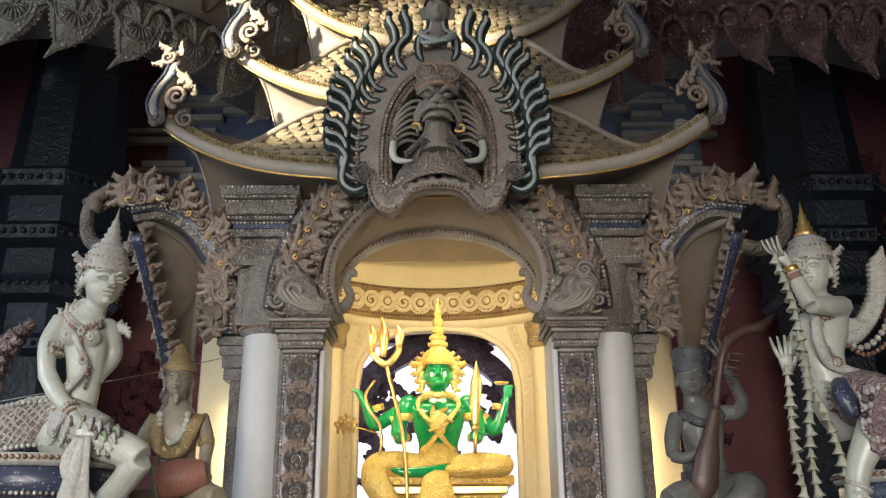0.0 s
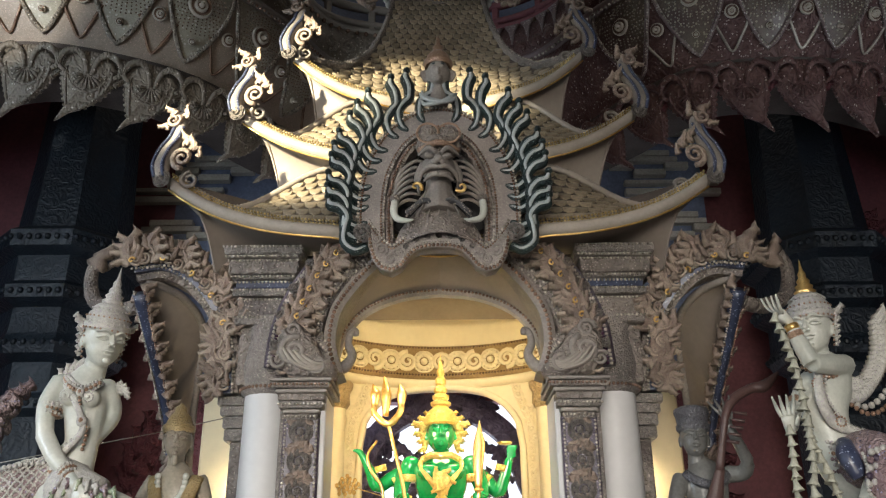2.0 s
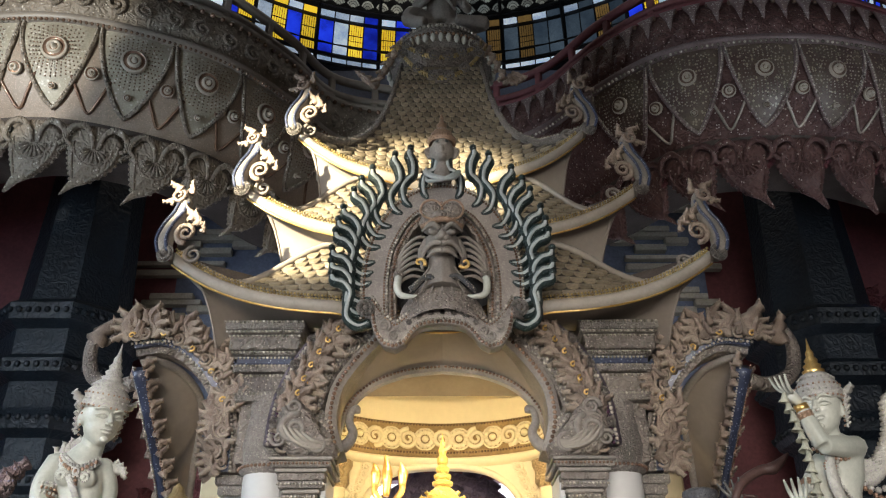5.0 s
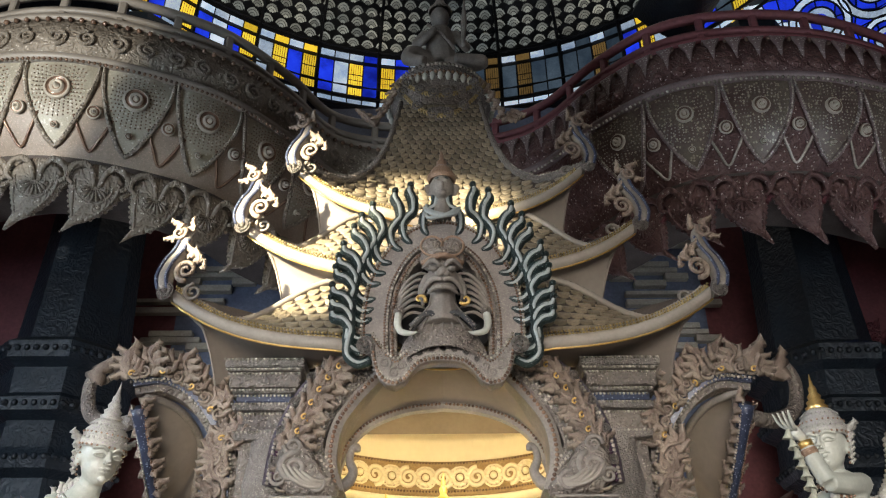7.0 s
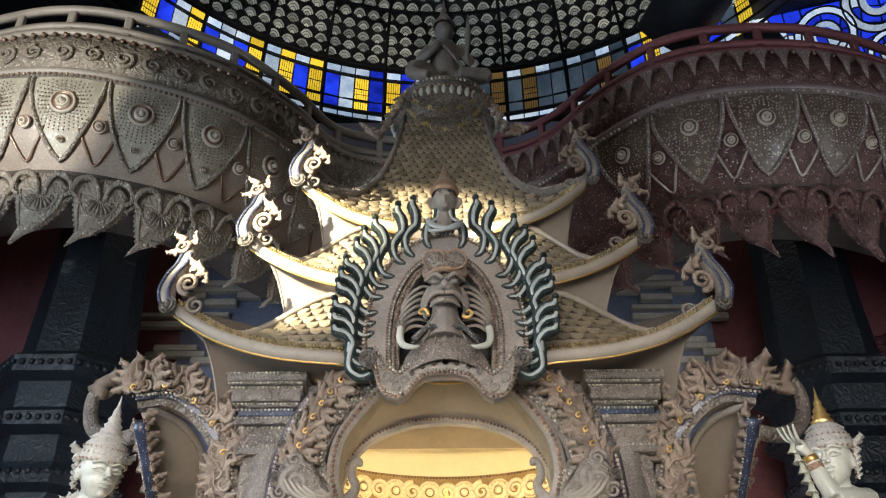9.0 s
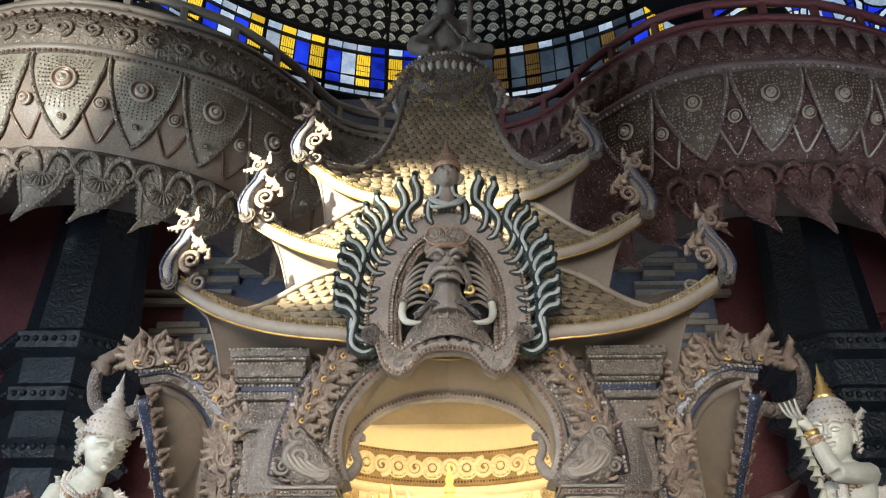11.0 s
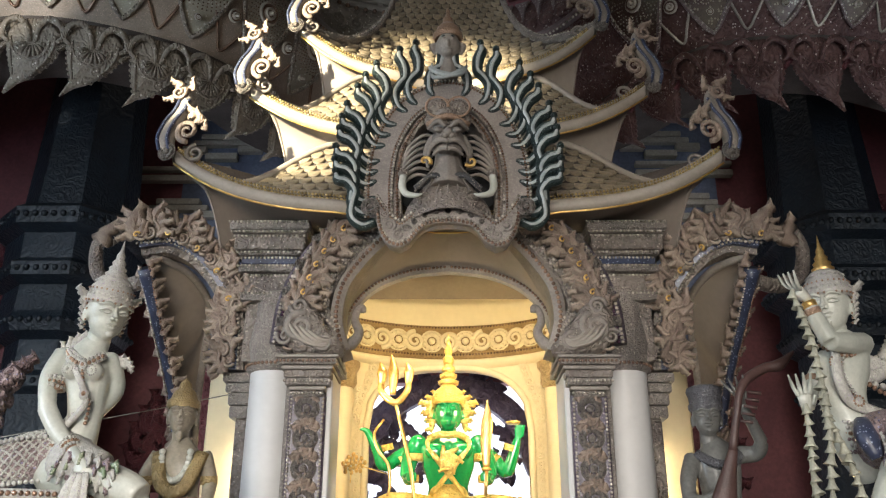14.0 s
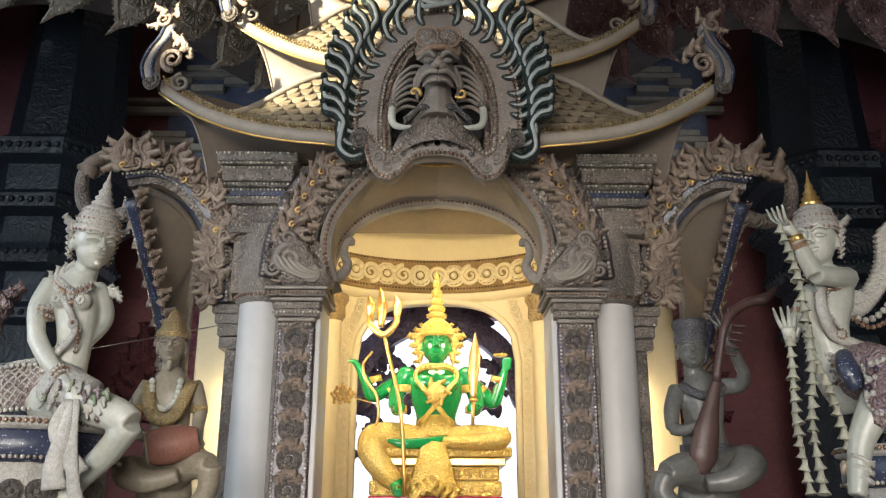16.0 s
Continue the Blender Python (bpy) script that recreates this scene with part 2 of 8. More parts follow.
mat("tube_glow", (1.0, 0.85, 0.55), (1.0, 0.85, 0.55), rough=0.5, glow=14.0)
mat("gilt_dull", (0.5, 0.38, 0.18), (0.3, 0.22, 0.11), rough=0.35, metal=0.4, carve=45)
mat("gilt_bead", (0.5, 0.38, 0.17), (0.3, 0.22, 0.1), rough=0.3, metal=0.5, island=0.4)
mat("violet_stone", (0.2, 0.16, 0.24), (0.1, 0.07, 0.12), rough=0.5, carve=10)


# ---- mesh helpers ----
def spline(pts, n=24):
    """A smooth curve through pts, as n points."""
    p = [Vector(q) for q in pts]
    p = [2 * p[0] - p[1]] + p + [2 * p[-1] - p[-2]]
    out = []
    for k in range(n):
        u = k / (n - 1) * (len(p) - 3)
        i = min(int(u), len(p) - 4)
        t = u - i
        a, b, c, d = p[i:i + 4]
        out.append(0.5 * ((2 * b) + (c - a) * t + (2 * a - 5 * b + 4 * c - d) * t * t + (3 * b - a - 3 * c + d) * t ** 3))
    return out


def along(values, f):
    """A value at the share f of a list."""
    if not isinstance(values, (list, tuple)):
        return values
    u = f * (len(values) - 1)
    i = min(int(u), len(values) - 2)
    return values[i] + (values[i + 1] - values[i]) * (u - i)


class Geo:
    """Collects vertices and faces for one mesh."""

    def __init__(self):
        self.v, self.f, self.m, self.s = [], [], [], []

    def add(self, verts, faces, m=0, smooth=True, at=None):
        o = len(self.v)
        self.v += [tuple(at @ Vector(q)) if at is not None else tuple(q) for q in verts]
        self.f += [tuple(o + i for i in q) for q in faces]
        self.m += [m] * len(faces)
        self.s += [smooth] * len(faces)
        return self

    def tube(self, pts, rad, seg=8, n=0, flat=1.0, m=0, axis=None, at=None):
        p = spline(pts, n) if n else [Vector(q) for q in pts]
        k = len(p)
        t0 = (p[1] - p[0]).normalized()
        ref = Vector(axis) if axis else (Vector((0, 1, 0)) if abs(t0.y) < 0.9 else Vector((1, 0, 0)))
        verts = []
        for i in range(k):
            t = (p[min(i + 1, k - 1)] - p[max(i - 1, 0)]).normalized()
            b = ref - t * ref.dot(t)
            b = b.normalized() if b.length > 1e-5 else t.orthogonal().normalized()
            c = t.cross(b)
            if not axis:
                ref = b
            r = along(rad, i / (k - 1))
            for j in range(seg):
                a = 2 * math.pi * j / seg
                verts.append(p[i] + c * (r * math.cos(a)) + b * (r * flat * math.sin(a)))
        faces = [(i * seg + j, i * seg + (j + 1) % seg, (i + 1) * seg + (j + 1) % seg, (i + 1) * seg + j) for i in range(k - 1) for j in range(seg)]
        faces += [tuple(range(seg))[::-1], tuple((k - 1) * seg + j for j in range(seg))]
        return self.add(verts, faces, m, True, at)

    def ball(self, c, r, seg=10, rings=6, m=0, at=None):
        r = r if isinstance(r, (tuple, list)) else (r, r, r)
        verts = [(c[0], c[1], c[2] + r[2])]
        for i in range(1, rings):
            a = math.pi * i / rings
            verts += [(c[0] + r[0] * math.sin(a) * math.cos(2 * math.pi * j / seg), c[1] + r[1] * math.sin(a) * math.sin(2 * math.pi * j / seg),
                       c[2] + r[2] * math.cos(a)) for j in range(seg)]
        verts.append((c[0], c[1], c[2] - r[2]))
        faces = [(0, 1 + j, 1 + (j + 1) % seg) for j in range(seg)]
        for i in range(rings - 2):
            o = 1 + i * seg
            faces += [(o + j, o + seg + j, o + seg + (j + 1) % seg, o + (j + 1) % seg) for j in range(seg)]
        o, e = 1 + (rings - 2) * seg, len(verts) - 1
        faces += [(o + j, e, o + (j + 1) % seg) for j in range(seg)]
        return self.add(verts, faces, m, True, at)

    def lathe(self, prof, seg=24, at=None, m=0, smooth=True, start=0.0, turn=1.0, flute=0.0, flutes=0):
        closed = turn >= 1.0
        cols = seg if closed else seg + 1
        verts = []
        for r, z in prof:
            for j in range(cols):
                a = 2 * math.pi * (start + turn * j / seg)
                q = r * (1 - flute * abs(math.sin(flutes * a / 2))) if flutes else r
                verts.append((q * math.cos(a), q * math.sin(a), z))
        faces = []
        for i in range(len(prof) - 1):
            for j in range(seg):
                k = (j + 1) % cols
                faces.append((i * cols + j, i * cols + k, (i + 1) * cols + k, (i + 1) * cols + j))
        return self.add(verts, faces, m, smooth, at)

    def box(self, lo, hi, bev=0.0, m=0, at=None):
        x0, y0, z0 = lo
        x1, y1, z1 = hi
        b = min(bev, (x1 - x0) / 2.5, (y1 - y0) / 2.5, (z1 - z0) / 2.5)
        if b <= 0:
            v = [(x, y, z) for z in (z0, z1) for x, y in ((x0, y0), (x1, y0), (x1, y1), (x0, y1))]
            f = [(3, 2, 1, 0), (4, 5, 6, 7), (0, 1, 5, 4), (1, 2, 6, 5), (2, 3, 7, 6), (3, 0, 4, 7)]
            return self.add(v, f, m, False, at)
        ring = [(x0 + b, y0), (x1 - b, y0), (x1, y0 + b), (x1, y1 - b), (x1 - b, y1), (x0 + b, y1), (x0, y1 - b), (x0, y0 + b)]
        cx, cy = (x0 + x1) / 2, (y0 + y1) / 2
        inn = [(x + (b if x < cx else -b) * 0.7, y + (b if y < cy else -b) * 0.7) for x, y in ring]
        v = [(x, y, z0) for x, y in inn] + [(x, y, z0 + b) for x, y in ring] + [(x, y, z1 - b) for x, y in ring] + [(x, y, z1) for x, y in inn]
        f = [tuple(range(8))[::-1], tuple(range(24, 32))]
        f += [(i * 8 + j, i * 8 + (j + 1) % 8, i * 8 + 8 + (j + 1) % 8, i * 8 + 8 + j) for i in range(3) for j in range(8)]
        return self.add(v, f, m, False, at)

    def grid(self, fn, nu, nv, m=0, smooth=True, back=None):
        """A sheet fn(u, v); back: a vector that gives it thickness."""
        verts = [Vector(fn(i / nu, j / nv)) for i in range(nu + 1) for j in range(nv + 1)]
        w = nv + 1
        faces = [(i * w + j, (i + 1) * w + j, (i + 1) * w + j + 1, i * w + j + 1) for i in range(nu) for j in range(nv)]
        if back is not None:
            o = len(verts)
            verts += [q + Vector(back) for q in verts]
            faces += [tuple(o + k for k in reversed(q)) for q in faces]
            edge = [i * w for i in range(nu + 1)] + [nu * w + j for j in range(1, w)] + [i * w + nv for i in range(nu - 1, -1, -1)] + [j for j in range(nv - 1, 0, -1)]
            faces += [(edge[k], o + edge[k], o + edge[(k + 1) % len(edge)], edge[(k + 1) % len(edge)]) for k in range(len(edge))]
        return self.add(verts, faces, m, smooth)

    def sweep(self, path, prof, out=(0, -1, 0), m=0, smooth=False, relief=0.0, cell=9.0):
        """A moulding: prof gives (across, towards out) along a path that lies square to out."""
        p = [Vector(q) for q in path]
        out = Vector(out)
        k, w = len(p), len(prof)
        verts = []
        for i in range(k):
            t = (p[min(i + 1, k - 1)] - p[max(i - 1, 0)]).normalized()
            nrm = out.cross(t).normalized()
            for a, b in prof:
                q = p[i] + nrm * a + out * b
                if relief and b > 0:
                    q += out * relief * (noise.noise(q * cell) + 0.5 * noise.noise(q * cell * 2.3))
                verts.append(q)
        faces = [(i * w + j, i * w + (j + 1) % w, (i + 1) * w + (j + 1) % w, (i + 1) * w + j) for i in range(k - 1) for j in range(w)]
        faces += [tuple(range(w))[::-1], tuple((k - 1) * w + j for j in range(w))]
        return self.add(verts, faces, m, smooth)

    def slab(self, outline, depth, at=None, m=0, dome=0.0, inset=0.7):
        """A flat shape in x, z with its face towards -y, edge chamfered and face raised by dome."""
        n = len(outline)
        cx, cz = sum(q[0] for q in outline) / n, sum(q[1] for q in outline) / n
        v = [(x, 0, z) for x, z in outline] + [(x, -depth, z) for x, z in outline]
        v += [(cx + (x - cx) * inset, -depth - dome, cz + (z - cz) * inset) for x, z in outline] + [(cx, -depth - dome * 1.1, cz)]
        f = [(j, (j + 1) % n, n + (j + 1) % n, n + j) for j in range(n)]
        f += [(n + j, n + (j + 1) % n, 2 * n + (j + 1) % n, 2 * n + j) for j in range(n)]
        f += [(2 * n + j, 2 * n + (j + 1) % n, 3 * n) for j in range(n)]
        return self.add(v, f, m, dome > 0, at)

    def mesh(self, name, mats):
        me = bpy.data.meshes.new(name)
        me.from_pydata(self.v, [], self.f)
        for q in mats:
            me.materials.append(M[q])
        me.polygons.foreach_set("material_index", self.m)
        me.polygons.foreach_set("use_smooth", self.s)
        me.validate()
        me.update()
        return me


def part(name, geo, mats, parent, label="", kind=""):
    mats = [mats] if isinstance(mats, str) else mats
    ob = new(name, geo.mesh(name, mats) if isinstance(geo, Geo) else geo)
    ob.parent = parent
    if label or kind:
        tagged(ob, label, "", "", kind)
    return ob


def piece(name, me, at, parent):
    ob = new(name, me)
    ob.parent, ob.matrix_basis = parent, at
    return ob


def thing(name, label, category, group="", kind="", at=None):
    ob = new(name)
    ob.empty_display_size = 0.1
    if at is not None:
        ob.matrix_world = at
    return tagged(ob, label, category, group, kind)


def blended(geo, voxel=0.012, smooth=6):
    """The same shape with its overlapping forms melted into one skin."""
    ob = new("melt", geo.mesh("melt", []))
    r = ob.modifiers.new("r", "REMESH")
    r.mode, r.voxel_size, r.use_smooth_shade = "VOXEL", voxel, True
    s = ob.modifiers.new("s", "SMOOTH")
    s.factor, s.iterations = 0.5, smooth
    ev = ob.evaluated_get(bpy.context.evaluated_depsgraph_get())
    me = ev.to_mesh()
    out = Geo()
    out.v = [tuple(q.co) for q in me.vertices]
    out.f = [tuple(q.vertices) for q in me.polygons]
    out.m, out.s = [0] * len(out.f), [True] * len(out.f)
    ev.to_mesh_clear()
    old = ob.data
    bpy.data.objects.remove(ob)
    bpy.data.meshes.remove(old)
    return out


def frame_at(p, face=(0, -1, 0), up=(0, 0, 1), size=1.0, roll=0.0):
    """A pose at p whose -y axis looks along face and whose z axis leans to up."""
    y = -Vector(face).normalized()
    z = (Vector(up) - y * Vector(up).dot(y)).normalized()
    x = y.cross(z)
    m = Matrix((x, y, z)).transposed().to_4x4()
    return Matrix.Translation(p) @ m @ pose(0, 0, 0, 0, roll, 0) @ Matrix.Diagonal((size, size, size, 1))


# ---- ornaments, built once and shared ----
def flame_leaf():
    """A curling flame-shaped leaf, 1 high, with a ridge and notched edges."""
    g = Geo()
    spine = spline([(0, 0, 0), (-0.16, -0.05, 0.3), (0.02, -0.1, 0.62), (0.2, -0.14, 0.86), (0.14, -0.2, 1.0)], 13)
    wid = [0.16, 0.28, 0.36, 0.37, 0.25, 0.34, 0.3, 0.18, 0.25, 0.18, 0.1, 0.06, 0.01]
    verts = []
    for q, w in zip(spine, wid):
        verts += [(q.x - w, q.y + 0.06, q.z - w * 0.15), (q.x - w * 0.45, q.y - 0.07, q.z), (q.x, q.y - 0.16, q.z + 0.02), (q.x + w * 0.45, q.y - 0.07, q.z),
                  (q.x + w, q.y + 0.06, q.z - w * 0.15), (q.x, q.y + 0.1, q.z)]
    faces = [(i * 6 + j, i * 6 + (j + 1) % 6, i * 6 + 6 + (j + 1) % 6, i * 6 + 6 + j) for i in range(12) for j in range(6)]
    return g.add(verts, faces, 0, True)


def curl(turns=1.6, r0=0.42, thick=0.11, n=30, seg=6):
    """A volute, about 1 across."""
    pts, rad = [], []
    for i in range(n):
        f = i / (n - 1)
        a, r = 2 * math.pi * turns * f - math.pi / 2, r0 * (1 - f * 0.85)
        pts.append((r * math.cos(a), -0.05 * f, r * math.sin(a)))
        rad.append(thick * (1 - 0.55 * f))
    return Geo().tube(pts, rad, seg, axis=(0, 1, 0))


def rosette(petals=10):
    g = Geo()
    for k in range(petals):
        a = 2 * math.pi * k / petals
        g.ball((0.32 * math.cos(a), -0.06, 0.32 * math.sin(a)), (0.13, 0.09, 0.13), 6, 4)
    g.ball((0, -0.08, 0), (0.16, 0.14, 0.16), 8, 5)
    g.tube([(0.48 * math.cos(2 * math.pi * k / 16), 0, 0.48 * math.sin(2 * math.pi * k / 16)) for k in range(17)], 0.05, 5)
    return g


def flame_scroll():
    """A carved motif about 1 high: a volute at the foot, a curving stem and flame leaves that fan off it."""
    g = Geo()
    c = curl(1.5, 0.46, 0.11, 26, 6)
    g.add(c.v, c.f, 0, True, pose(-0.1, -0.1, 0.12, 0, 30, 0) @ Matrix.Diagonal((0.36, 0.36, 0.36, 1)))
    g.tube([(0.1, -0.06, 0.0), (0.14, -0.1, 0.25), (0.0, -0.13, 0.45), (0.04, -0.13, 0.66), (0.14, -0.12, 0.85)], [0.045, 0.045, 0.035, 0.03, 0.015], 6, 16)
    lf = flame_leaf()
    for x, z, sz, rl in ((0.12, 0.05, 0.44, 66), (0.14, 0.22, 0.46, 42), (0.0, 0.36, 0.44, -38), (0.04, 0.48, 0.5, 8), (-0.06, 0.18, 0.4, -68), (0.1, 0.4, 0.42, 34)):
        g.add(lf.v, lf.f, 0, True, pose(x, -0.05, z, 0, rl, 0) @ Matrix.Diagonal((sz, sz, sz, 1)))
    c = curl(1.2, 0.46, 0.16, 18, 6)
    g.add(c.v, c.f, 0, True, pose(0.2, -0.09, 0.52, 0, 200, 0) @ Matrix.Diagonal((0.2, 0.2, 0.2, 1)))
    return g


SCROLL = flame_scroll().mesh("flame_scroll", ["leaf_stucco"])
LEAF = flame_leaf().mesh("flame_leaf", ["leaf_stucco"])
LEAF_MAROON = flame_leaf().mesh("flame_leaf", ["maroon_carved"])
LEAF_BEIGE = flame_leaf().mesh("flame_leaf", ["balcony_beige"])
LEAF_VIOLET = flame_leaf().mesh("flame_leaf", ["violet_stone"])
LEAF_WALL = flame_leaf().mesh("flame_leaf", ["cream_carved"])
CURL = curl().mesh("volute", ["stucco"])
CURL_BEIGE = curl().mesh("volute", ["balcony_beige"])
CURL_MAROON = curl().mesh("volute", ["maroon_mosaic"])
CURL_CREAM = curl(2.0, 0.46, 0.12).mesh("volute", ["cream"])
ROSE = rosette().mesh("rosette", ["stucco_fine"])
ROSE_CREAM = rosette(12).mesh("rosette", ["cream"])
GOLD_TIP = Geo().lathe([(0.0, -0.5), (0.3, -0.35), (0.34, 0.0), (0.2, 0.2), (0.22, 0.3), (0.1, 0.6), (0.0, 1.0)], 8).mesh("gold_tip", ["gold"])
GOLD_CURL = curl(0.9, 0.45, 0.16, 14, 6).mesh("gold_curl", ["gold"])


def beads(path, r, step, name, material_name, parent, face=(0, -1, 0)):
    """A row of beads along a path, one mesh."""
    g = Geo()
    p = [Vector(q) for q in path]
    left = 0.0
    for a, b in zip(p, p[1:]):
        d = (b - a).length
        while left < d:
            c = a.lerp(b, left / d) if d else a
            g.ball(c, r, 6, 4)
            left += step
        left -= d
    return part(name, g, material_name, parent, kind="stuff")


def arc_points(path, count):
    """count points at even steps along a path, with the direction there."""
    p = [Vector(q) for q in path]
    lens = [0.0]
    for a, b in zip(p, p[1:]):
        lens.append(lens[-1] + (b - a).length)
    out = []
    for k in range(count):
        d = lens[-1] * k / max(1, count - 1)
        i = min(next((j for j in range(1, len(lens)) if lens[j] >= d - 1e-9), len(lens) - 1), len(lens) - 1)
        f = (d - lens[i - 1]) / max(1e-9, lens[i] - lens[i - 1])
        out.append((p[i - 1].lerp(p[i], f), (p[i] - p[i - 1]).normalized()))
    return out


# ---- hall: floor, walls, dome ----
floor = part("floor", Geo().box((-16, -9, -0.3), (16, 23, 0.0)), "floor_stone", None)
tagged(floor, "worn dark polished stone floor of the hall", "floor", kind="structure")
for nm, lo, hi in (("wall_south_west", (-16, -9.3, 0), (-5, -9, 24)), ("wall_south_east", (6, -9.3, 0), (16, -9, 24)), ("wall_south_top", (-5, -9.3, 10), (6, -9, 24)),
                   ("wall_west", (-16.3, -9, 0), (-16, 23, 24)), ("wall_east", (16, -9, 0), (16.3, 23, 24)), ("wall_north", (-16, 23, 0), (16, 23.3, 24))):
    tagged(part(nm, Geo().box(lo, hi), "hall_wall", None), "dark maroon plastered outer wall of the hall", "wall", kind="structure")

DOME_Y, DOME_R, DOME_Z = 10.3, 10.5, 19.35
ceiling = Geo()
for k in range(32):
    a0, a1 = 2 * math.pi * k / 32, 2 * math.pi * (k + 1) / 32
    c0, c1 = (math.cos(a0), math.sin(a0)), (math.cos(a1), math.sin(a1))
    ceiling.add([(DOME_R * c0[0], DOME_Y + DOME_R * c0[1], 19.35), (DOME_R * c1[0], DOME_Y + DOME_R * c1[1], 19.35), (30 * c1[0], DOME_Y + 30 * c1[1], 19.35), (30 * c0[0], DOME_Y + 30 * c0[1], 19.35),
                 (DOME_R * c0[0], DOME_Y + DOME_R * c0[1], 19.6), (DOME_R * c1[0], DOME_Y + DOME_R * c1[1], 19.6), (30 * c1[0], DOME_Y + 30 * c1[1], 19.6), (30 * c0[0], DOME_Y + 30 * c0[1], 19.6)],
                [(0, 1, 2, 3), (7, 6, 5, 4)], 0, False)
# The ceiling's shade is put into its near-black colour.
tagged(part("ceiling", ceiling, "black_column", None), "dark shaded ceiling round the glass dome", "ceiling", kind="structure")

dome = thing("glass_dome", "leaded stained glass dome with yellow and blue border panes", "dome", kind="structure", at=pose(0, DOME_Y, 0))


def dome_point(a, h, r=0.0):
    """On the dome at the angle a and the share h of its height, sunk by r."""
    b = h * math.pi / 2 * 0.97
    q = (DOME_R - r) * math.cos(b) ** 0.85
    return Vector((q * math.cos(a), q * math.sin(a), DOME_Z + 6.2 * math.sin(b) * (1 - r / DOME_R)))


SECT = 34
ribs = Geo()
for k in range(SECT):
    a = 2 * math.pi * (k + 0.5) / SECT
    if math.sin(a) > 0.1:
        ribs.tube([dome_point(a, i / 14) for i in range(15)], 0.06, 5)
for h in (-0.09, -0.045, 0.0, 0.145, 0.33, 0.5, 0.68):
    ribs.tube([dome_point(2 * math.pi * k / 60, h) for k in range(61)], 0.05, 5)
part("dome_rib", ribs, "lead", dome, "black lead ribs")
sheet = Geo().grid(lambda u, v: dome_point(2 * math.pi * u, 0.0 + 1.0 * v, -0.08), 60, 14)
part("dome_shell", sheet, "lead", dome)
scales = Geo()
row, h = 0, 0.15
while h < 0.8:
    count = int(144 * math.cos(h * 1.5) ** 0.85)
    for k in range(count):
        a = 2 * math.pi * (k + 0.5 * (row % 2)) / count
        if math.sin(a) < 0.3:
            continue
        w = math.pi / count * 0.97
        for lo, hi in ((0.14, 0.42), (0.48, 0.7), (0.76, 0.97)):
            q = [dome_point(a + w * r * math.cos(th), h + 0.033 * r * math.sin(th), 0.012) for r in (lo, hi) for th in [math.radians(24 + 22 * m) for m in range(7)]]
            scales.add(q, [(m, m + 1, m + 8, m + 7) for m in range(6)], 0, False)
    h += 0.035
    row += 1
part("glass_scales", scales, "glass_scale", dome, "small grey and amber fan-shaped panes", "stuff")
COLS = {"y": "glass_yellow", "b": "glass_blue", "w": "glass_white", "s": "glass_slate", "a": "glass_amber"}
for k in range(SECT):
    a = 2 * math.pi * k / SECT
    if math.sin(a) < 0.55:
        continue
    order = ("ybwb", "ywby", "bywb", "ybyw")[k % 4]
    # East panes: their weaker daylight is put into the glass colour.
    if math.cos(a) > 0.06:
        order = ("sass", "ssas", "asas")[k % 3] if math.cos(a) < 0.45 else ("ysby", "swyb")[k % 2]
    for j in range(4):
        c = order[j]
        a0 = a + (j / 4 - 0.5) * 2 * math.pi / SECT * 0.96
        a1 = a0 + 0.88 / 4 * 2 * math.pi / SECT
        pane = Geo()
        if c in "ya":
            for i in range(6):
                b0, b1 = a0 + (a1 - a0) * i / 6, a0 + (a1 - a0) * (i + 0.78) / 6
                for h0, h1 in ((-0.035, 0.005), (0.009, 0.048), (0.052, 0.09)):
                    pane.add([dome_point(b0, h0), dome_point(b1, h0), dome_point(b1, h1), dome_point(b0, h1)], [(0, 1, 2, 3)], 0, False)
        else:
            pane.add([dome_point(a0, -0.035), dome_point(a1, -0.035), dome_point(a1, 0.09), dome_point(a0, 0.09)], [(0, 1, 2, 3)], 0, False)
        part("pane", pane, COLS[c], dome)
        for h0, h1 in ((0.104, 0.126), (-0.075, -0.056)):
            part("pane", Geo().add([dome_point(a0, h0), dome_point(a1, h0), dome_point(a1, h1), dome_point(a0, h1)], [(0, 1, 2, 3)], 0, False), "glass_white" if h0 < 0 or j % 2 else COLS[c], dome)

# the pictorial window beside the dome: irregular leaded panes on a tilted plane
window = thing("window_1", "tall blue, white and red leaded picture window", "window", kind="structure", at=frame_at((11.3, 17.0, 18.4), (-0.25, -0.8, -0.55)))
part("window_back", Geo().box((-3.4, 0.05, -2.6), (3.4, 0.1, 2.6)), "lead", window)
rng = random.Random(4)
jit = {(i, j): (rng.uniform(-0.1, 0.1), rng.uniform(-0.1, 0.1)) for i in range(15) for j in range(13)}
for i in range(14):
    for j in range(12):
        q = [(-3.2 + 0.46 * (i + a) + jit[i + a, j + b][0], 0.0, -2.5 + 0.42 * (j + b) + jit[i + a, j + b][1]) for a, b in ((0, 0), (1, 0), (1, 1), (0, 1))]
        c = Vector((sum(v[0] for v in q) / 4, 0, sum(v[2] for v in q) / 4))
        q = [tuple(c + (Vector(v) - c) * 0.9) for v in q]
        ring_d = (c - Vector((0.6, 0, 0.2))).length
        pick = "glass_white" if (1.0 < ring_d < 1.35 or abs(c.x + c.z * 0.8 + 1.6) < 0.3) else "glass_red" if c.x < -2.1 and c.z < 0 and rng.random() < 0.6 else "glass_yellow" if c.x < -2.4 else "glass_blue"
        part("pane", Geo().add(q, [(0, 1, 2, 3)], 0, False), pick, window)
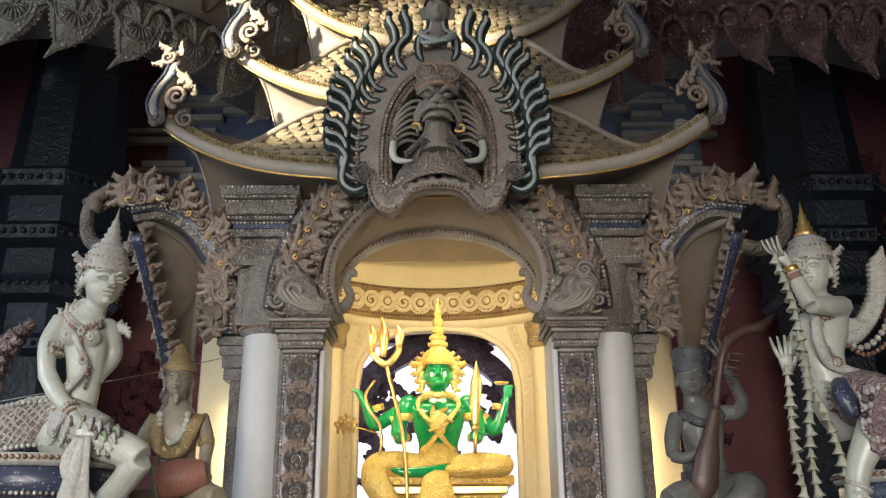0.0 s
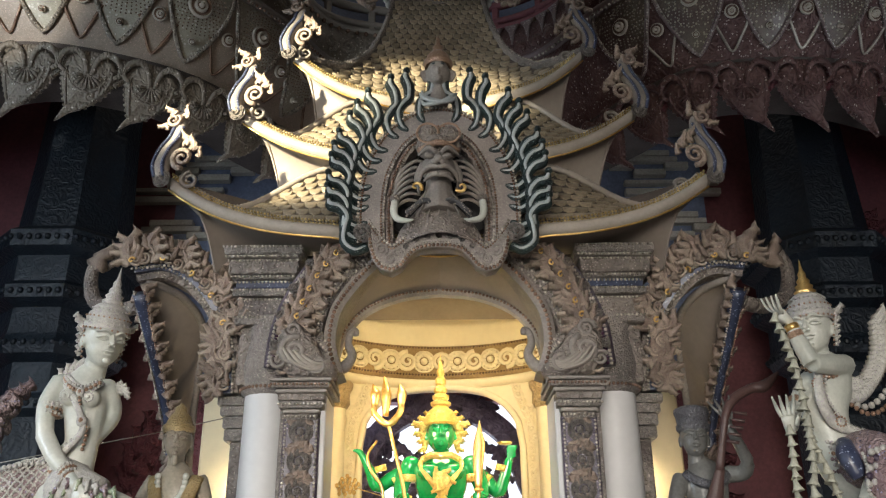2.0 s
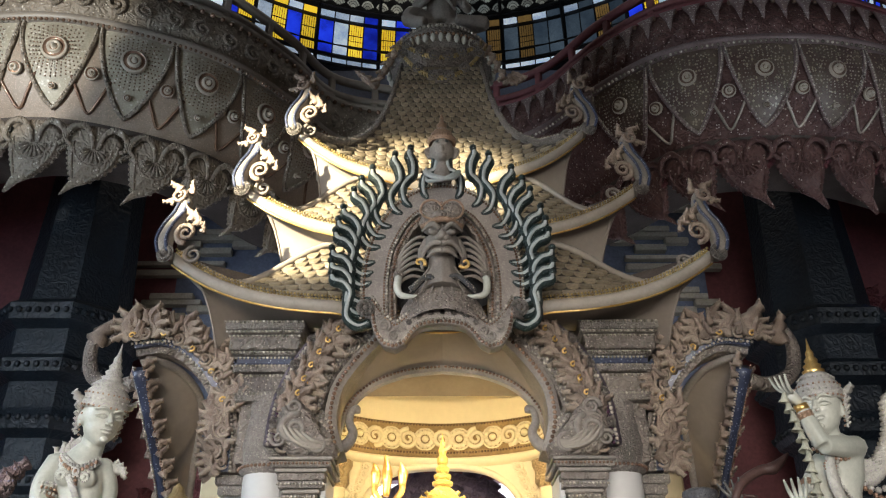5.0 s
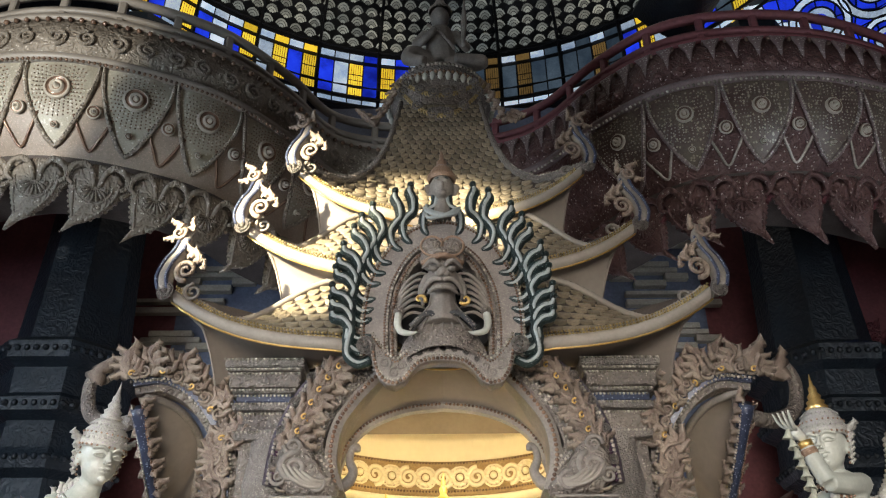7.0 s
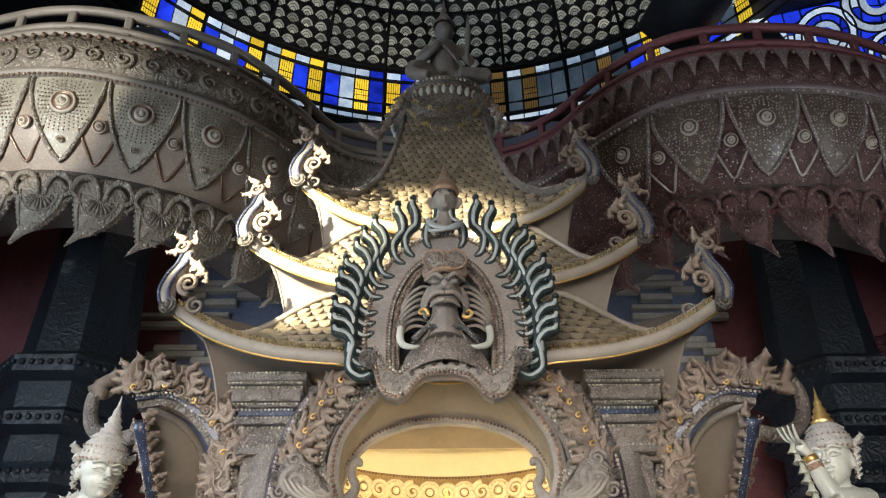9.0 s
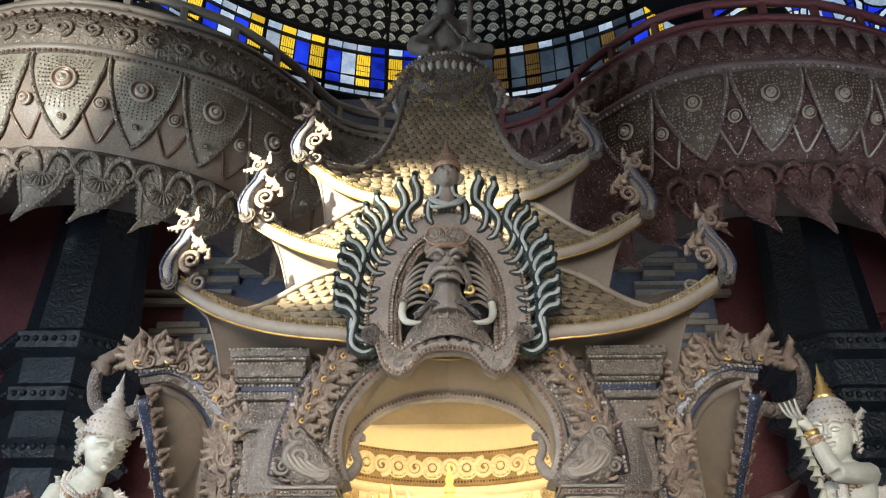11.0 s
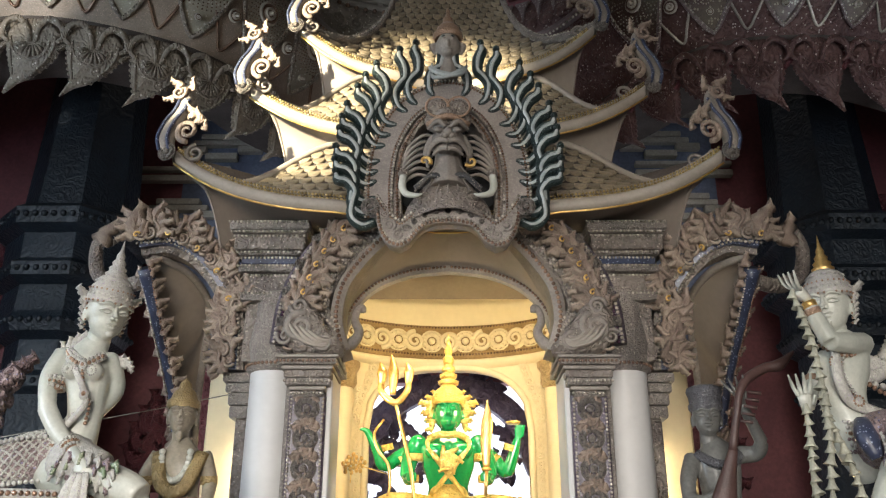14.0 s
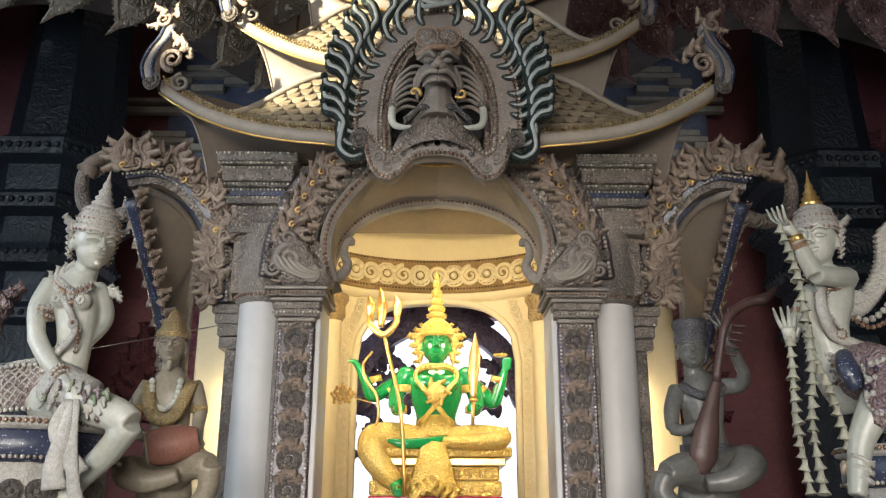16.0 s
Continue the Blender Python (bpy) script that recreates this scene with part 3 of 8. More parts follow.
for cx, cz, r in ((-0.9, 0.3, 0.8), (0.7, -0.5, 0.65), (0.5, 1.0, 0.9), (-1.6, -1.1, 0.45)):
    ring_at = pose(cx, -0.02, cz, 90, 0, 0)
    part("pane", Geo().lathe([(r * 0.78, 0.0), (r, 0.0)], 28, ring_at), "glass_white", window, "white ring of glass")
    part("pane", Geo().lathe([(r * 0.3, 0.0), (r * 0.5, 0.0)], 20, ring_at), "glass_white", window, "white ring of glass")
    for q in (0.76, 1.0, 0.52):
        part("lead_ring", Geo().tube([(cx + q * r * math.cos(a), -0.03, cz + q * r * math.sin(a)) for a in [2 * math.pi * k / 28 for k in range(29)]], 0.03, 5), "lead", window)
beam = part("dark_beam", Geo().tube([(6.2, 17.5, 18.9), (7.2, 15.5, 19.9)], 1.0, 8), "black_column", None)
tagged(beam, "black bracket between dome and picture window", "beam", kind="structure")

# ---- balcony with lobes ----
PLAN = spline([(x, y, 0) for x, y in ((-10, 11.0), (-8.4, 10.0), (-6.7, 9.4), (-5.6, 9.25), (-4.58, 9.47), (-3.4, 10.1), (-2.55, 11.1), (-1.85, 12.2), (-0.4, 12.55),
                                      (0.92, 12.4), (1.83, 11.9), (2.57, 10.85), (3.4, 10.05), (4.44, 9.75), (5.8, 9.8), (7.25, 10.3), (9, 11.2), (10.5, 12.4))], 240)
PLAN_LEN = [0.0]
for a, b in zip(PLAN, PLAN[1:]):
    PLAN_LEN.append(PLAN_LEN[-1] + (b - a).length)


def rim(s, off=0.0, z=0.0):
    """A point of the balcony's edge, s metres along it, off metres out towards the hall."""
    i = min(max(next((j for j, q in enumerate(PLAN_LEN) if q >= s), len(PLAN) - 1), 1), len(PLAN) - 1)
    f = (s - PLAN_LEN[i - 1]) / (PLAN_LEN[i] - PLAN_LEN[i - 1])
    t = (PLAN[min(i + 1, len(PLAN) - 1)] - PLAN[max(i - 2, 0)]).normalized()
    p = PLAN[i - 1].lerp(PLAN[i], f) + Vector((t.y, -t.x, 0)) * off
    return Vector((p.x, p.y, z))


def rim_out(s):
    return (rim(s, 1) - rim(s, 0)).normalized()


def s_at(x):
    return next(PLAN_LEN[i] for i, q in enumerate(PLAN) if q.x >= x)


def cove_at(s, v):
    """The medallion cove below the balcony: v from its top to its foot."""
    off = 0.12 - 0.62 * v ** 1.3 + 0.16 * math.sin(math.pi * v)
    return rim(s, off, 10.05 - 1.4 * v)


def cove_frame(s, v, size, lift=0.02):
    p, du, dv = cove_at(s, v), cove_at(s + 0.05, v) - cove_at(s - 0.05, v), cove_at(s, v + 0.03) - cove_at(s, v - 0.03)
    nrm = du.cross(dv).normalized()
    if nrm.y > 0:
        nrm = -nrm
    return frame_at(p + nrm * lift, nrm, (0, 0, 1), size)


def rings(r, pale, dark):
    g = Geo().lathe([(r, 0.0), (r, 0.03), (r * 0.82, 0.05), (r * 0.8, 0.025), (r * 0.55, 0.025), (r * 0.52, 0.07), (r * 0.4, 0.085), (r * 0.3, 0.05), (r * 0.22, 0.05), (r * 0.18, 0.11), (0.0, 0.13)], 20,
                    pose(0, 0, 0, 90, 0, 0))
    per = 20
    for k in range(len(g.m)):
        g.m[k] = 1 if (k // per) in (2, 3, 7) else 0
    return g.mesh("medallion", [pale, dark])


def pendant_shape(mname):
    """A hanging heart: two side curls, a shell fan, a raised rim, notched edges and a thin tip bent to one side."""
    g = Geo()

    def edge(f, sgn, grow=1.0):
        w = 0.35 * math.sin(math.pi * min(1.0, 0.42 + 0.58 * f)) ** 0.8 * grow
        return (sgn * w - 0.2 * f ** 2.5, -0.1 - 0.58 * f)

    out = [edge(k / 10, 1) for k in range(10)] + [(-0.19, -0.67), (-0.3, -0.75), (-0.36, -0.79), (-0.31, -0.7), (-0.23, -0.62)] + [edge(k / 10, -1) for k in range(8, -1, -1)]
    out += [(-0.28, -0.02), (-0.1, 0.06), (0.1, 0.06), (0.28, -0.02)]
    g.slab(out, 0.07, m=0, dome=0.03, inset=0.85)
    for sgn in (-1, 1):
        g.tube([(sgn * 0.03, -0.11, -0.22), (sgn * 0.08, -0.13, -0.06), (sgn * 0.2, -0.15, 0.03), (sgn * 0.36, -0.14, -0.03), (sgn * 0.4, -0.12, -0.16), (sgn * 0.31, -0.12, -0.22)], [0.028, 0.034, 0.042, 0.042, 0.035, 0.022], 7, 18)
        g.tube([(edge(f, sgn, 0.84)[0], -0.1, edge(f, sgn)[1]) for f in (0.1, 0.3, 0.5, 0.7, 0.88)], 0.02, 5, 12)
        for k in range(8):
            x, z = edge(0.14 + 0.1 * k, sgn)
            g.ball((x, -0.03, z), (0.03, 0.035, 0.024), 6, 4)
    for k in range(9):
        a = math.pi * (k + 0.5) / 9
        g.tube([(0.07 * math.cos(a) - 0.02, -0.11, -0.22 - 0.04 * math.sin(a)), (0.2 * math.cos(a) - 0.03, -0.12, -0.22 - 0.17 * math.sin(a))], [0.011, 0.024], 5)
    g.tube([(0.25 * math.cos(math.pi * k / 12) - 0.03, -0.1, -0.21 - 0.21 * math.sin(math.pi * k / 12)) for k in range(13)], 0.016, 5)
    return g.mesh("pendant", [mname])


def balcony(name, label, s0, s1, m_main, m_shield, m_rail, m_foot, m_pale, m_dark, volute, pitch, first, scrolls):
    b = thing(name, label, "balcony", kind="structure")
    n = max(8, int((s1 - s0) / 0.14))
    ss = [s0 + (s1 - s0) * i / n for i in range(n + 1)]

    def band(nm, prof, mname, smooth=True, lab=""):
        g = Geo()
        w = len(prof)
        verts = [rim(s, o, z) for s in ss for o, z in prof]
        faces = [(i * w + j, (i + 1) * w + j, (i + 1) * w + (j + 1) % w, i * w + (j + 1) % w) for i in range(n) for j in range(w)]
        faces += [tuple(range(w)), tuple(n * w + j for j in range(w))[::-1]]
        g.add(verts, faces, 0, smooth)
        return part(nm, g, mname, b, lab)

    band("handrail", [(0.06, 11.45), (0.06, 11.54), (0.02, 11.59), (-0.03, 11.59), (-0.06, 11.54), (-0.06, 11.45)], m_rail)
    band("middle_rail", [(0.05, 11.12), (0.06, 11.2), (-0.05, 11.2), (-0.05, 11.12)], m_rail)
    band("base_rail", [(0.12, 10.9), (0.15, 10.98), (-0.1, 10.98), (-0.1, 10.9)], m_rail)
    post = Geo().box((-0.06, -0.05, 10.97), (0.06, 0.05, 11.46), 0.02).mesh("post", [m_rail])
    for k in range(int((s1 - s0) / 0.82)):
        s = s0 + 0.4 + k * 0.82
        o = rim_out(s)
        piece("post", post, frame_at(rim(s, 0, 0), o), b)
    fascia = band("fascia", [(0.1, 10.16), (0.16, 10.5), (0.1, 10.92), (-0.3, 10.92), (-0.3, 10.16)], m_main)
    band("rib_moulding", [(0.1, 10.02), (0.24, 10.05), (0.26, 10.12), (0.14, 10.17), (-0.2, 10.17), (-0.2, 10.02)], m_rail if scrolls else "mauve_plain", True, "pale rounded rib below the frieze")
    cove = Geo().grid(lambda u, v: cove_at(s0 + (s1 - s0) * u, v), n, 10)
    cove = part("medallion_cove", cove, m_foot, b)
    band("foot_rim", [(-0.42, 8.56), (-0.34, 8.6), (-0.34, 8.68), (-0.5, 8.7), (-0.6, 8.6)], m_main)
    # Dark colour puts the shade under the balcony into the deck itself.
    band("deck", [(-0.4, 8.6), (-0.1, 10.9), (-1.6, 10.9), (-1.6, 8.6)], "roof_under", False)
    beads([rim(s, 0.25, 10.0) for s in ss], 0.025, 0.075, "beading", "pale_bead" if m_dark == "ring_dark" else "bronze_bead", b)
    beads([rim(s, 0.14, 10.86) for s in ss], 0.04, 0.16, "beading", m_dark, b)
    k = 0
    if scrolls:
        s = s0 + 0.2
        while s < s1 - 0.2:
            piece("scroll", volute, frame_at(rim(s, 0.17, 10.5), rim_out(s), (0, 0, 1), 0.34, 0 if k % 2 else 180), fascia)
            s += 0.4
            k += 1
    else:
        tri = Geo().slab([(-0.13, 0.2), (0.13, 0.2), (0.05, 0.04), (0, -0.2), (-0.05, 0.04)], 0.03, dome=0.02).mesh("pendant_leaf", ["mauve_mosaic"])
        bud = Geo().lathe([(0.12, 0), (0.1, 0.03), (0.05, 0.04), (0.04, 0.07), (0, 0.08)], 10, pose(0, 0, 0, 90, 0, 0)).mesh("bud", [m_main])
        s = s0 + 0.1
        while s < s1 - 0.1:
            piece("pendant_leaf", tri, frame_at(rim(s, 0.15, 10.68), rim_out(s)), fascia)
            piece("bud", bud, frame_at(rim(s + 0.16, 0.17, 10.4), rim_out(s)), fascia)
            s += 0.32
    big, small = rings(0.18 if m_dark != "ring_dark" else 0.13, m_pale, m_dark), rings(0.1, m_pale, m_dark)
    s, k = first, 0
    while s < s1 - 0.3:
        wd = pitch * 0.475
        hgt = 0.8

        def edge(f, grow=1.0):
            """The pointed shield's outline: f from 0 to 1 down one side, through the tip and up the other."""
            g2 = abs(2 * f - 1)
            side = 1 if f > 0.5 else -1
            return side * wd * grow * (1 - (1 - g2) ** 1.7) ** 0.72 * (0.9 + 0.1 * g2), 0.02 + (hgt * (1 - g2) ** 0.8) * grow

        sc = s

        def surf(u, v):
            x, y = edge(u)
            q = cove_frame(sc + x * v, 0.03 + (y - 0.02) * v if v else 0.03 + y * 0.02, 1.0, 0.015 + 0.03 * (1 - v * v)).translation
            return q

        g = Geo().grid(surf, 24, 5)
        shield = part("shield_panel", g, m_shield, b)
        pts = [cove_frame(s + edge(i / 28)[0], 0.03 + edge(i / 28)[1] - 0.02, 1, 0.03).translation for i in range(29)]
        part("shield_border", Geo().tube(pts, 0.035, 6), "balcony_beige" if m_dark != "ring_dark" else "mauve_mosaic", shield)
        beads([q + Vector((0, -0.03, 0)) for q in pts], 0.017, 0.04, "border_beads", "pale_bead", shield)
        piece("medallion", big, cove_frame(s, 0.33, 1.0, 0.04), shield)
        hub = cove_frame(s, 0.33, 1.0, 0.05)
        dots = Geo()
        for r, c in ((0.2, 20), (0.24, 24), (0.28, 28), (0.33, 32), (0.38, 36), (0.43, 40)):
            for j in range(c):
                a = 2 * math.pi * j / c
                if abs(r * math.cos(a)) < wd * 0.78 and r * math.sin(a) < 0.34:
                    dots.ball((r * math.cos(a), 0.0, r * math.sin(a)), 0.013, 5, 3)
        piece("bead_circle", dots.mesh("bead_circle", ["pale_bead" if m_dark == "ring_dark" else "bronze_bead"]), hub, shield)
        piece("button", rings(0.05, m_pale, m_dark), cove_frame(s, 0.66, 1.0, 0.04), shield)
        pts2 = [cove_frame(s + pitch / 2 + x, y, 1, 0.02).translation for x, y in ((-0.26, 0.56), (-0.14, 0.72), (0, 0.84), (0.14, 0.72), (0.26, 0.56))]
        low = part("lower_shield", Geo().tube(pts2, 0.022, 5, 17), m_dark if m_main == "balcony_beige" else "pale_bead", b)
        piece("medallion", small, cove_frame(s + pitch / 2, 0.52, 1.0, 0.03), low)
        s += pitch
        k += 1
    pend = pendant_shape(m_main)
    s = s0 + 0.35
    k = 0
    while s < s1 - 0.2:
        o = rim_out(s)
        flip = Matrix.Diagonal((0.98 if scrolls else -0.98, 1.0, 1.22, 1))
        piece("pendant", pend, frame_at(rim(s, -0.34, 8.6), o + Vector((0, 0, -0.25)), (0, 0, 1), 1.0, 0) @ flip, b)
        piece("volute", volute, frame_at(rim(s + 0.43, -0.36, 8.5), o, (0, 0, 1), 0.24, 180), b)
        piece("drop_leaf", LEAF_BEIGE if scrolls else LEAF_MAROON, frame_at(rim(s + 0.43, -0.38, 8.5), o, (0, 0, -1), 0.3, 0), b)
        s += 0.86
        k += 1
    return b


mid = s_at(0.55)
balcony("balcony_west", "wavy beige mosaic balcony with medallion shields and carved pendants", 0.3, mid, "balcony_beige", "shield_pale", "eave_white", "pink_mosaic", "ring_pale", "bronze_bead",
        CURL_BEIGE, 1.0, s_at(-5.35) - 4.0, True)
balcony("balcony_east", "wavy maroon mosaic balcony with dark medallion shields and pendants", mid, PLAN_LEN[-1] - 0.3, "maroon_mosaic", "shield_dark", "maroon", "maroon_mosaic", "ring_pale", "ring_dark",
        CURL_MAROON, 1.02, s_at(3.62) - 1.02, False)

# ---- back walls, black piers ----
tagged(part("wall_back_west", Geo().box((-12, 15.0, 0), (-3.1, 15.3, 14)), "maroon", None), "deep maroon plastered wall with carved relief", "wall", kind="structure")
tagged(part("wall_back_east", Geo().box((3.1, 15.0, 0), (12, 15.3, 14)), "maroon", None), "deep maroon plastered wall with carved relief", "wall", kind="structure")
tagged(part("wall_back_top", Geo().box((-3.1, 15.0, 6.2), (3.1, 15.3, 14)), "grey_blue_wall", None), "grey-blue panelled wall behind the shrine", "wall", kind="structure")


def pier(x, y, name, label):
    p = thing(name, label, "pier", kind="structure", at=pose(x, y, 0))
    prof = [(0.62, 0.0), (0.62, 4.2), (0.72, 4.3), (0.72, 4.45), (0.64, 4.55), (0.64, 5.0), (0.8, 5.1), (0.86, 5.25), (0.8, 5.4), (0.78, 5.8), (0.95, 5.9), (0.97, 6.1), (0.85, 6.2), (0.86, 6.6), (1.02, 6.7),
            (1.05, 6.95), (0.92, 7.05), (0.74, 7.15), (0.66, 9.0), (0.6, 12.0), (0.8, 14.0)]
    part("shaft", Geo().lathe([(r * 1.18, z) for r, z in prof], 8, pose(0, 0, 0, 0, 0, 22.5), smooth=False), "black_column", p)
    for z in (4.38, 5.25, 6.0, 6.83):
        r = 1.18 * next(q for q, h in prof if h >= z - 0.02)
        beads([(r * math.cos(2 * math.pi * k / 8 + radians(22.5)), r * math.sin(2 * math.pi * k / 8 + radians(22.5)), z) for k in range(9)], 0.05, 0.14, "beading", "black_column", p)
    return p


pier(-6.0, 12.9, "pier_west", "massive black lacquered pier with stepped mouldings")
pier(6.25, 13.2, "pier_east", "massive black lacquered pier with stepped mouldings")
light = thing("window_2", "small bright daylight window in the maroon wall", "window", kind="structure", at=pose(7.6, 14.97, 4.95))
part("pane", Geo().box((-0.3, -0.02, -0.36), (0.3, 0.02, 0.36)), "outdoor_glare", light)
for lo, hi in (((-0.38, -0.06, -0.44), (-0.3, 0.02, 0.44)), ((0.3, -0.06, -0.44), (0.38, 0.02, 0.44)), ((-0.3, -0.06, 0.36), (0.3, 0.02, 0.44)), ((-0.3, -0.06, -0.44), (0.3, 0.02, -0.36))):
    part("window_frame", Geo().box(lo, hi, 0.01), "maroon_carved", light)
# carved foliage reliefs and pilaster trims on the maroon walls
rng = random.Random(9)
for cx, cz, w, h, cnt in ((7.9, 7.2, 1.5, 2.3, 70), (-8.0, 6.8, 1.2, 2.2, 40), (-5.0, 3.8, 0.6, 1.6, 22), (4.4, 3.4, 0.7, 1.6, 20)):
    rel = thing("foliage_relief", "carved maroon foliage relief mounted on the plaster wall", "relief", "wall reliefs", at=pose(cx, 14.99, cz))
    for k in range(cnt):
        f = k / cnt
        z, half = -h / 2 + h * f, w / 2 * (1 - f) ** 0.6 + 0.08
        x = rng.uniform(-half, half)
        piece("leaf", LEAF_MAROON, frame_at((x, -0.01, z), (0, -1, 0), (x * 0.9, 0, 1), rng.uniform(0.4, 0.62), rng.uniform(-60, 60)), rel)
        if k % 4 == 0:
            piece("volute", CURL_MAROON, frame_at((x, -0.05, z), (0, -1, 0), (0, 0, 1), 0.3, rng.uniform(0, 360)), rel)
for x in (-4.15, -3.7, 3.75, 4.2):
    pl = thing("pilaster", "maroon wall pilaster with beaded edge", "pilaster", "wall pilasters", "structure", pose(x, 14.9, 0))
    part("shaft", Geo().box((-0.13, -0.05, 0), (0.13, 0.1, 8.5), 0.02), "maroon_carved", pl)
    beads([(0.14, -0.06, 1.5), (0.14, -0.06, 8.5)], 0.025, 0.08, "beading", "pale_bead", pl)
# cream fret panels on the grey-blue wall
for x, z in ((-4.3, 9.55), (-4.5, 10.5), (-5.0, 8.2), (4.0, 9.6), (4.4, 8.3)):
    fp = thing("fret_panel", "stepped cream fret panel on the grey-blue wall", "panel", "fret panels", at=pose(x, 14.5, z))
    for lo, hi in (((-0.55, -0.05, -0.1), (0.55, 0.1, 0.0)), ((-0.4, -0.08, 0.01), (0.4, 0.1, 0.12)), ((-0.75, -0.04, -0.24), (-0.3, 0.1, -0.11)), ((0.3, -0.04, -0.24), (0.75, 0.1, -0.11)),
                   ((-0.3, -0.06, -0.4), (0.3, 0.1, -0.27)), ((-0.9, -0.05, 0.5), (0.9, 0.1, 0.62)), ((-0.9, -0.05, 0.72), (0.9, 0.1, 0.8))):
        part("block", Geo().box(lo, hi, 0.01), "cream_fret", fp)
blue = part("wall_panel_west", Geo().box((-5.0, 14.6, 5.4), (-2.6, 14.9, 12)), "grey_blue_wall", None)
tagged(blue, "grey-blue painted wall panel beside the black pier", "wall panel", kind="structure")
blue = part("wall_panel_east", Geo().box((2.6, 14.6, 5.4), (5.0, 14.9, 12)), "grey_blue_wall", None)
tagged(blue, "grey-blue painted wall panel beside the black pier", "wall panel", kind="structure")

# ---- the pavilion ----
CY = 9.0
pav = thing("pavilion", "ornate grey stucco shrine pavilion with three upswept tiled roofs", "pavilion", at=pose(0, CY, 0))
INV = pose(0, -CY, 0)


def pp(name, geo, mats, label="", parent=None, kind=""):
    """A part of the pavilion, given in hall coordinates."""
    geo.v = [(x, y - CY, z) for x, y, z in geo.v]
    return part(name, geo, mats, parent or pav, label, kind)


def pbeads(path, r, step, mname, parent=None, name="beading"):
    return beads([Vector(q) - Vector((0, CY, 0)) for q in path], r, step, name, mname, parent or pav)


def ppiece(name, me, m, parent=None):
    return piece(name, me, INV @ m, parent or pav)


def mirrored(pts, sx):
    return [(sx * x, y, z) for x, y, z in pts]


base = pp("base", Geo().box((-2.2, 6.7, 0), (2.2, 11.3, 1.2), 0.05), "stucco_carved")
for sx in (-1, 1):
    # white round column with its capital
    pp("column", Geo().lathe([(0.24, 1.2), (0.24, 1.5), (0.212, 1.6), (0.2, 3.32)], 32, pose(sx * 1.485, 7.3, 0)), "white_plaster", "smooth white round column")
    cap = pp("column_capital", Geo().lathe([(0.2, 3.3), (0.24, 3.33), (0.24, 3.38), (0.22, 3.4), (0.24, 3.55), (0.2, 3.8), (0.2, 4.0)], 20, pose(sx * 1.485, 7.3, 0)), "stucco_fine")
    pbeads([(sx * 1.485 + 0.245 * math.cos(a), 7.3 + 0.245 * math.sin(a), 3.355) for a in [math.pi * (1 + k / 24) for k in range(25)]], 0.015, 0.036, "bronze_bead", cap)
    # carved pilaster
    x0, x1 = (0.985, 1.28) if sx > 0 else (-1.28, -0.985)
    pil = pp("pilaster", Geo().box((x0, 6.95, 1.2), (x1, 7.45, 3.06), 0.012), "violet_mosaic", "carved grey pilaster with rosettes")
    pp("pilaster_edge", Geo().box((min(sx * 0.94, sx * 0.99), 6.99, 1.2), (max(sx * 0.94, sx * 0.99), 7.5, 3.3), 0.01), "white_plaster", "smooth pale strip")
    pp("pilaster_edge", Geo().box((min(sx * 1.28, sx * 1.32), 7.0, 1.2), (max(sx * 1.28, sx * 1.32), 7.5, 3.3), 0.01), "stucco_fine")
    cxp = sx * 1.132
    for k in range(8):
        z = 1.3 + 0.235 * k
        ppiece("rosette", ROSE, frame_at((cxp, 6.945, z), (0, -1, 0), (0, 0, 1), 0.2), pil)
        for sy, (dx, dz, rl) in enumerate(((-0.09, 0.05, 35), (0.09, 0.05, -35), (-0.09, -0.1, 140), (0.09, -0.1, -140), (0, 0.09, 0), (-0.045, 0.12, 60), (0.045, 0.12, -60))):
            ppiece("leaf", LEAF, frame_at((cxp + dx, 6.95, z + dz), (0, -1, 0), (0, 0, 1), 0.12, rl), pil)
    for xb in (x0 + 0.02, x1 - 0.02):
        pbeads([(xb, 6.94, 1.25), (xb, 6.94, 3.05)], 0.012, 0.03, "pale_bead", pil)
    # stepped pilaster capital
    z = 3.04
    for k, (hw, dep, h, mname) in enumerate(((0.13, 0.03, 0.05, "stucco_fine"), (0.15, 0.05, 0.035, "stucco"), (0.18, 0.08, 0.06, "stucco_fine"), (0.19, 0.09, 0.06, "stucco_carved"), (0.21, 0.11, 0.035, "stucco"),
                                             (0.24, 0.14, 0.05, "stucco_fine"), (0.255, 0.16, 0.03, "stucco"))):
        c = pp("capital_step", Geo().box((cxp - hw, 6.95 - dep, z), (cxp + hw, 7.4, z + h - 0.004), 0.008), mname)
        if k in (0, 2, 5):
            pbeads([(cxp - hw, 6.94 - dep, z + h / 2), (cxp + hw, 6.94 - dep, z + h / 2)], 0.012, 0.03, "pale_bead" if k != 5 else "bronze_bead", c)
        z += h
    # small side capital behind the column
    for k, (hw, zz, h) in enumerate(((0.1, 2.95, 0.1), (0.12, 3.06, 0.1), (0.15, 3.17, 0.08), (0.18, 3.26, 0.08))):
        pp("side_capital", Geo().box((sx * 1.76 - hw, 7.35, zz), (sx * 1.76 + hw, 7.75, zz + h), 0.012), "stucco_fine")
    pp("side_shaft", Geo().box((sx * 1.74 - 0.07, 7.4, 1.2), (sx * 1.74 + 0.07, 7.7, 2.95), 0.01), "stucco_carved")
    # entablature block at the corner
    bx = sx * 1.56
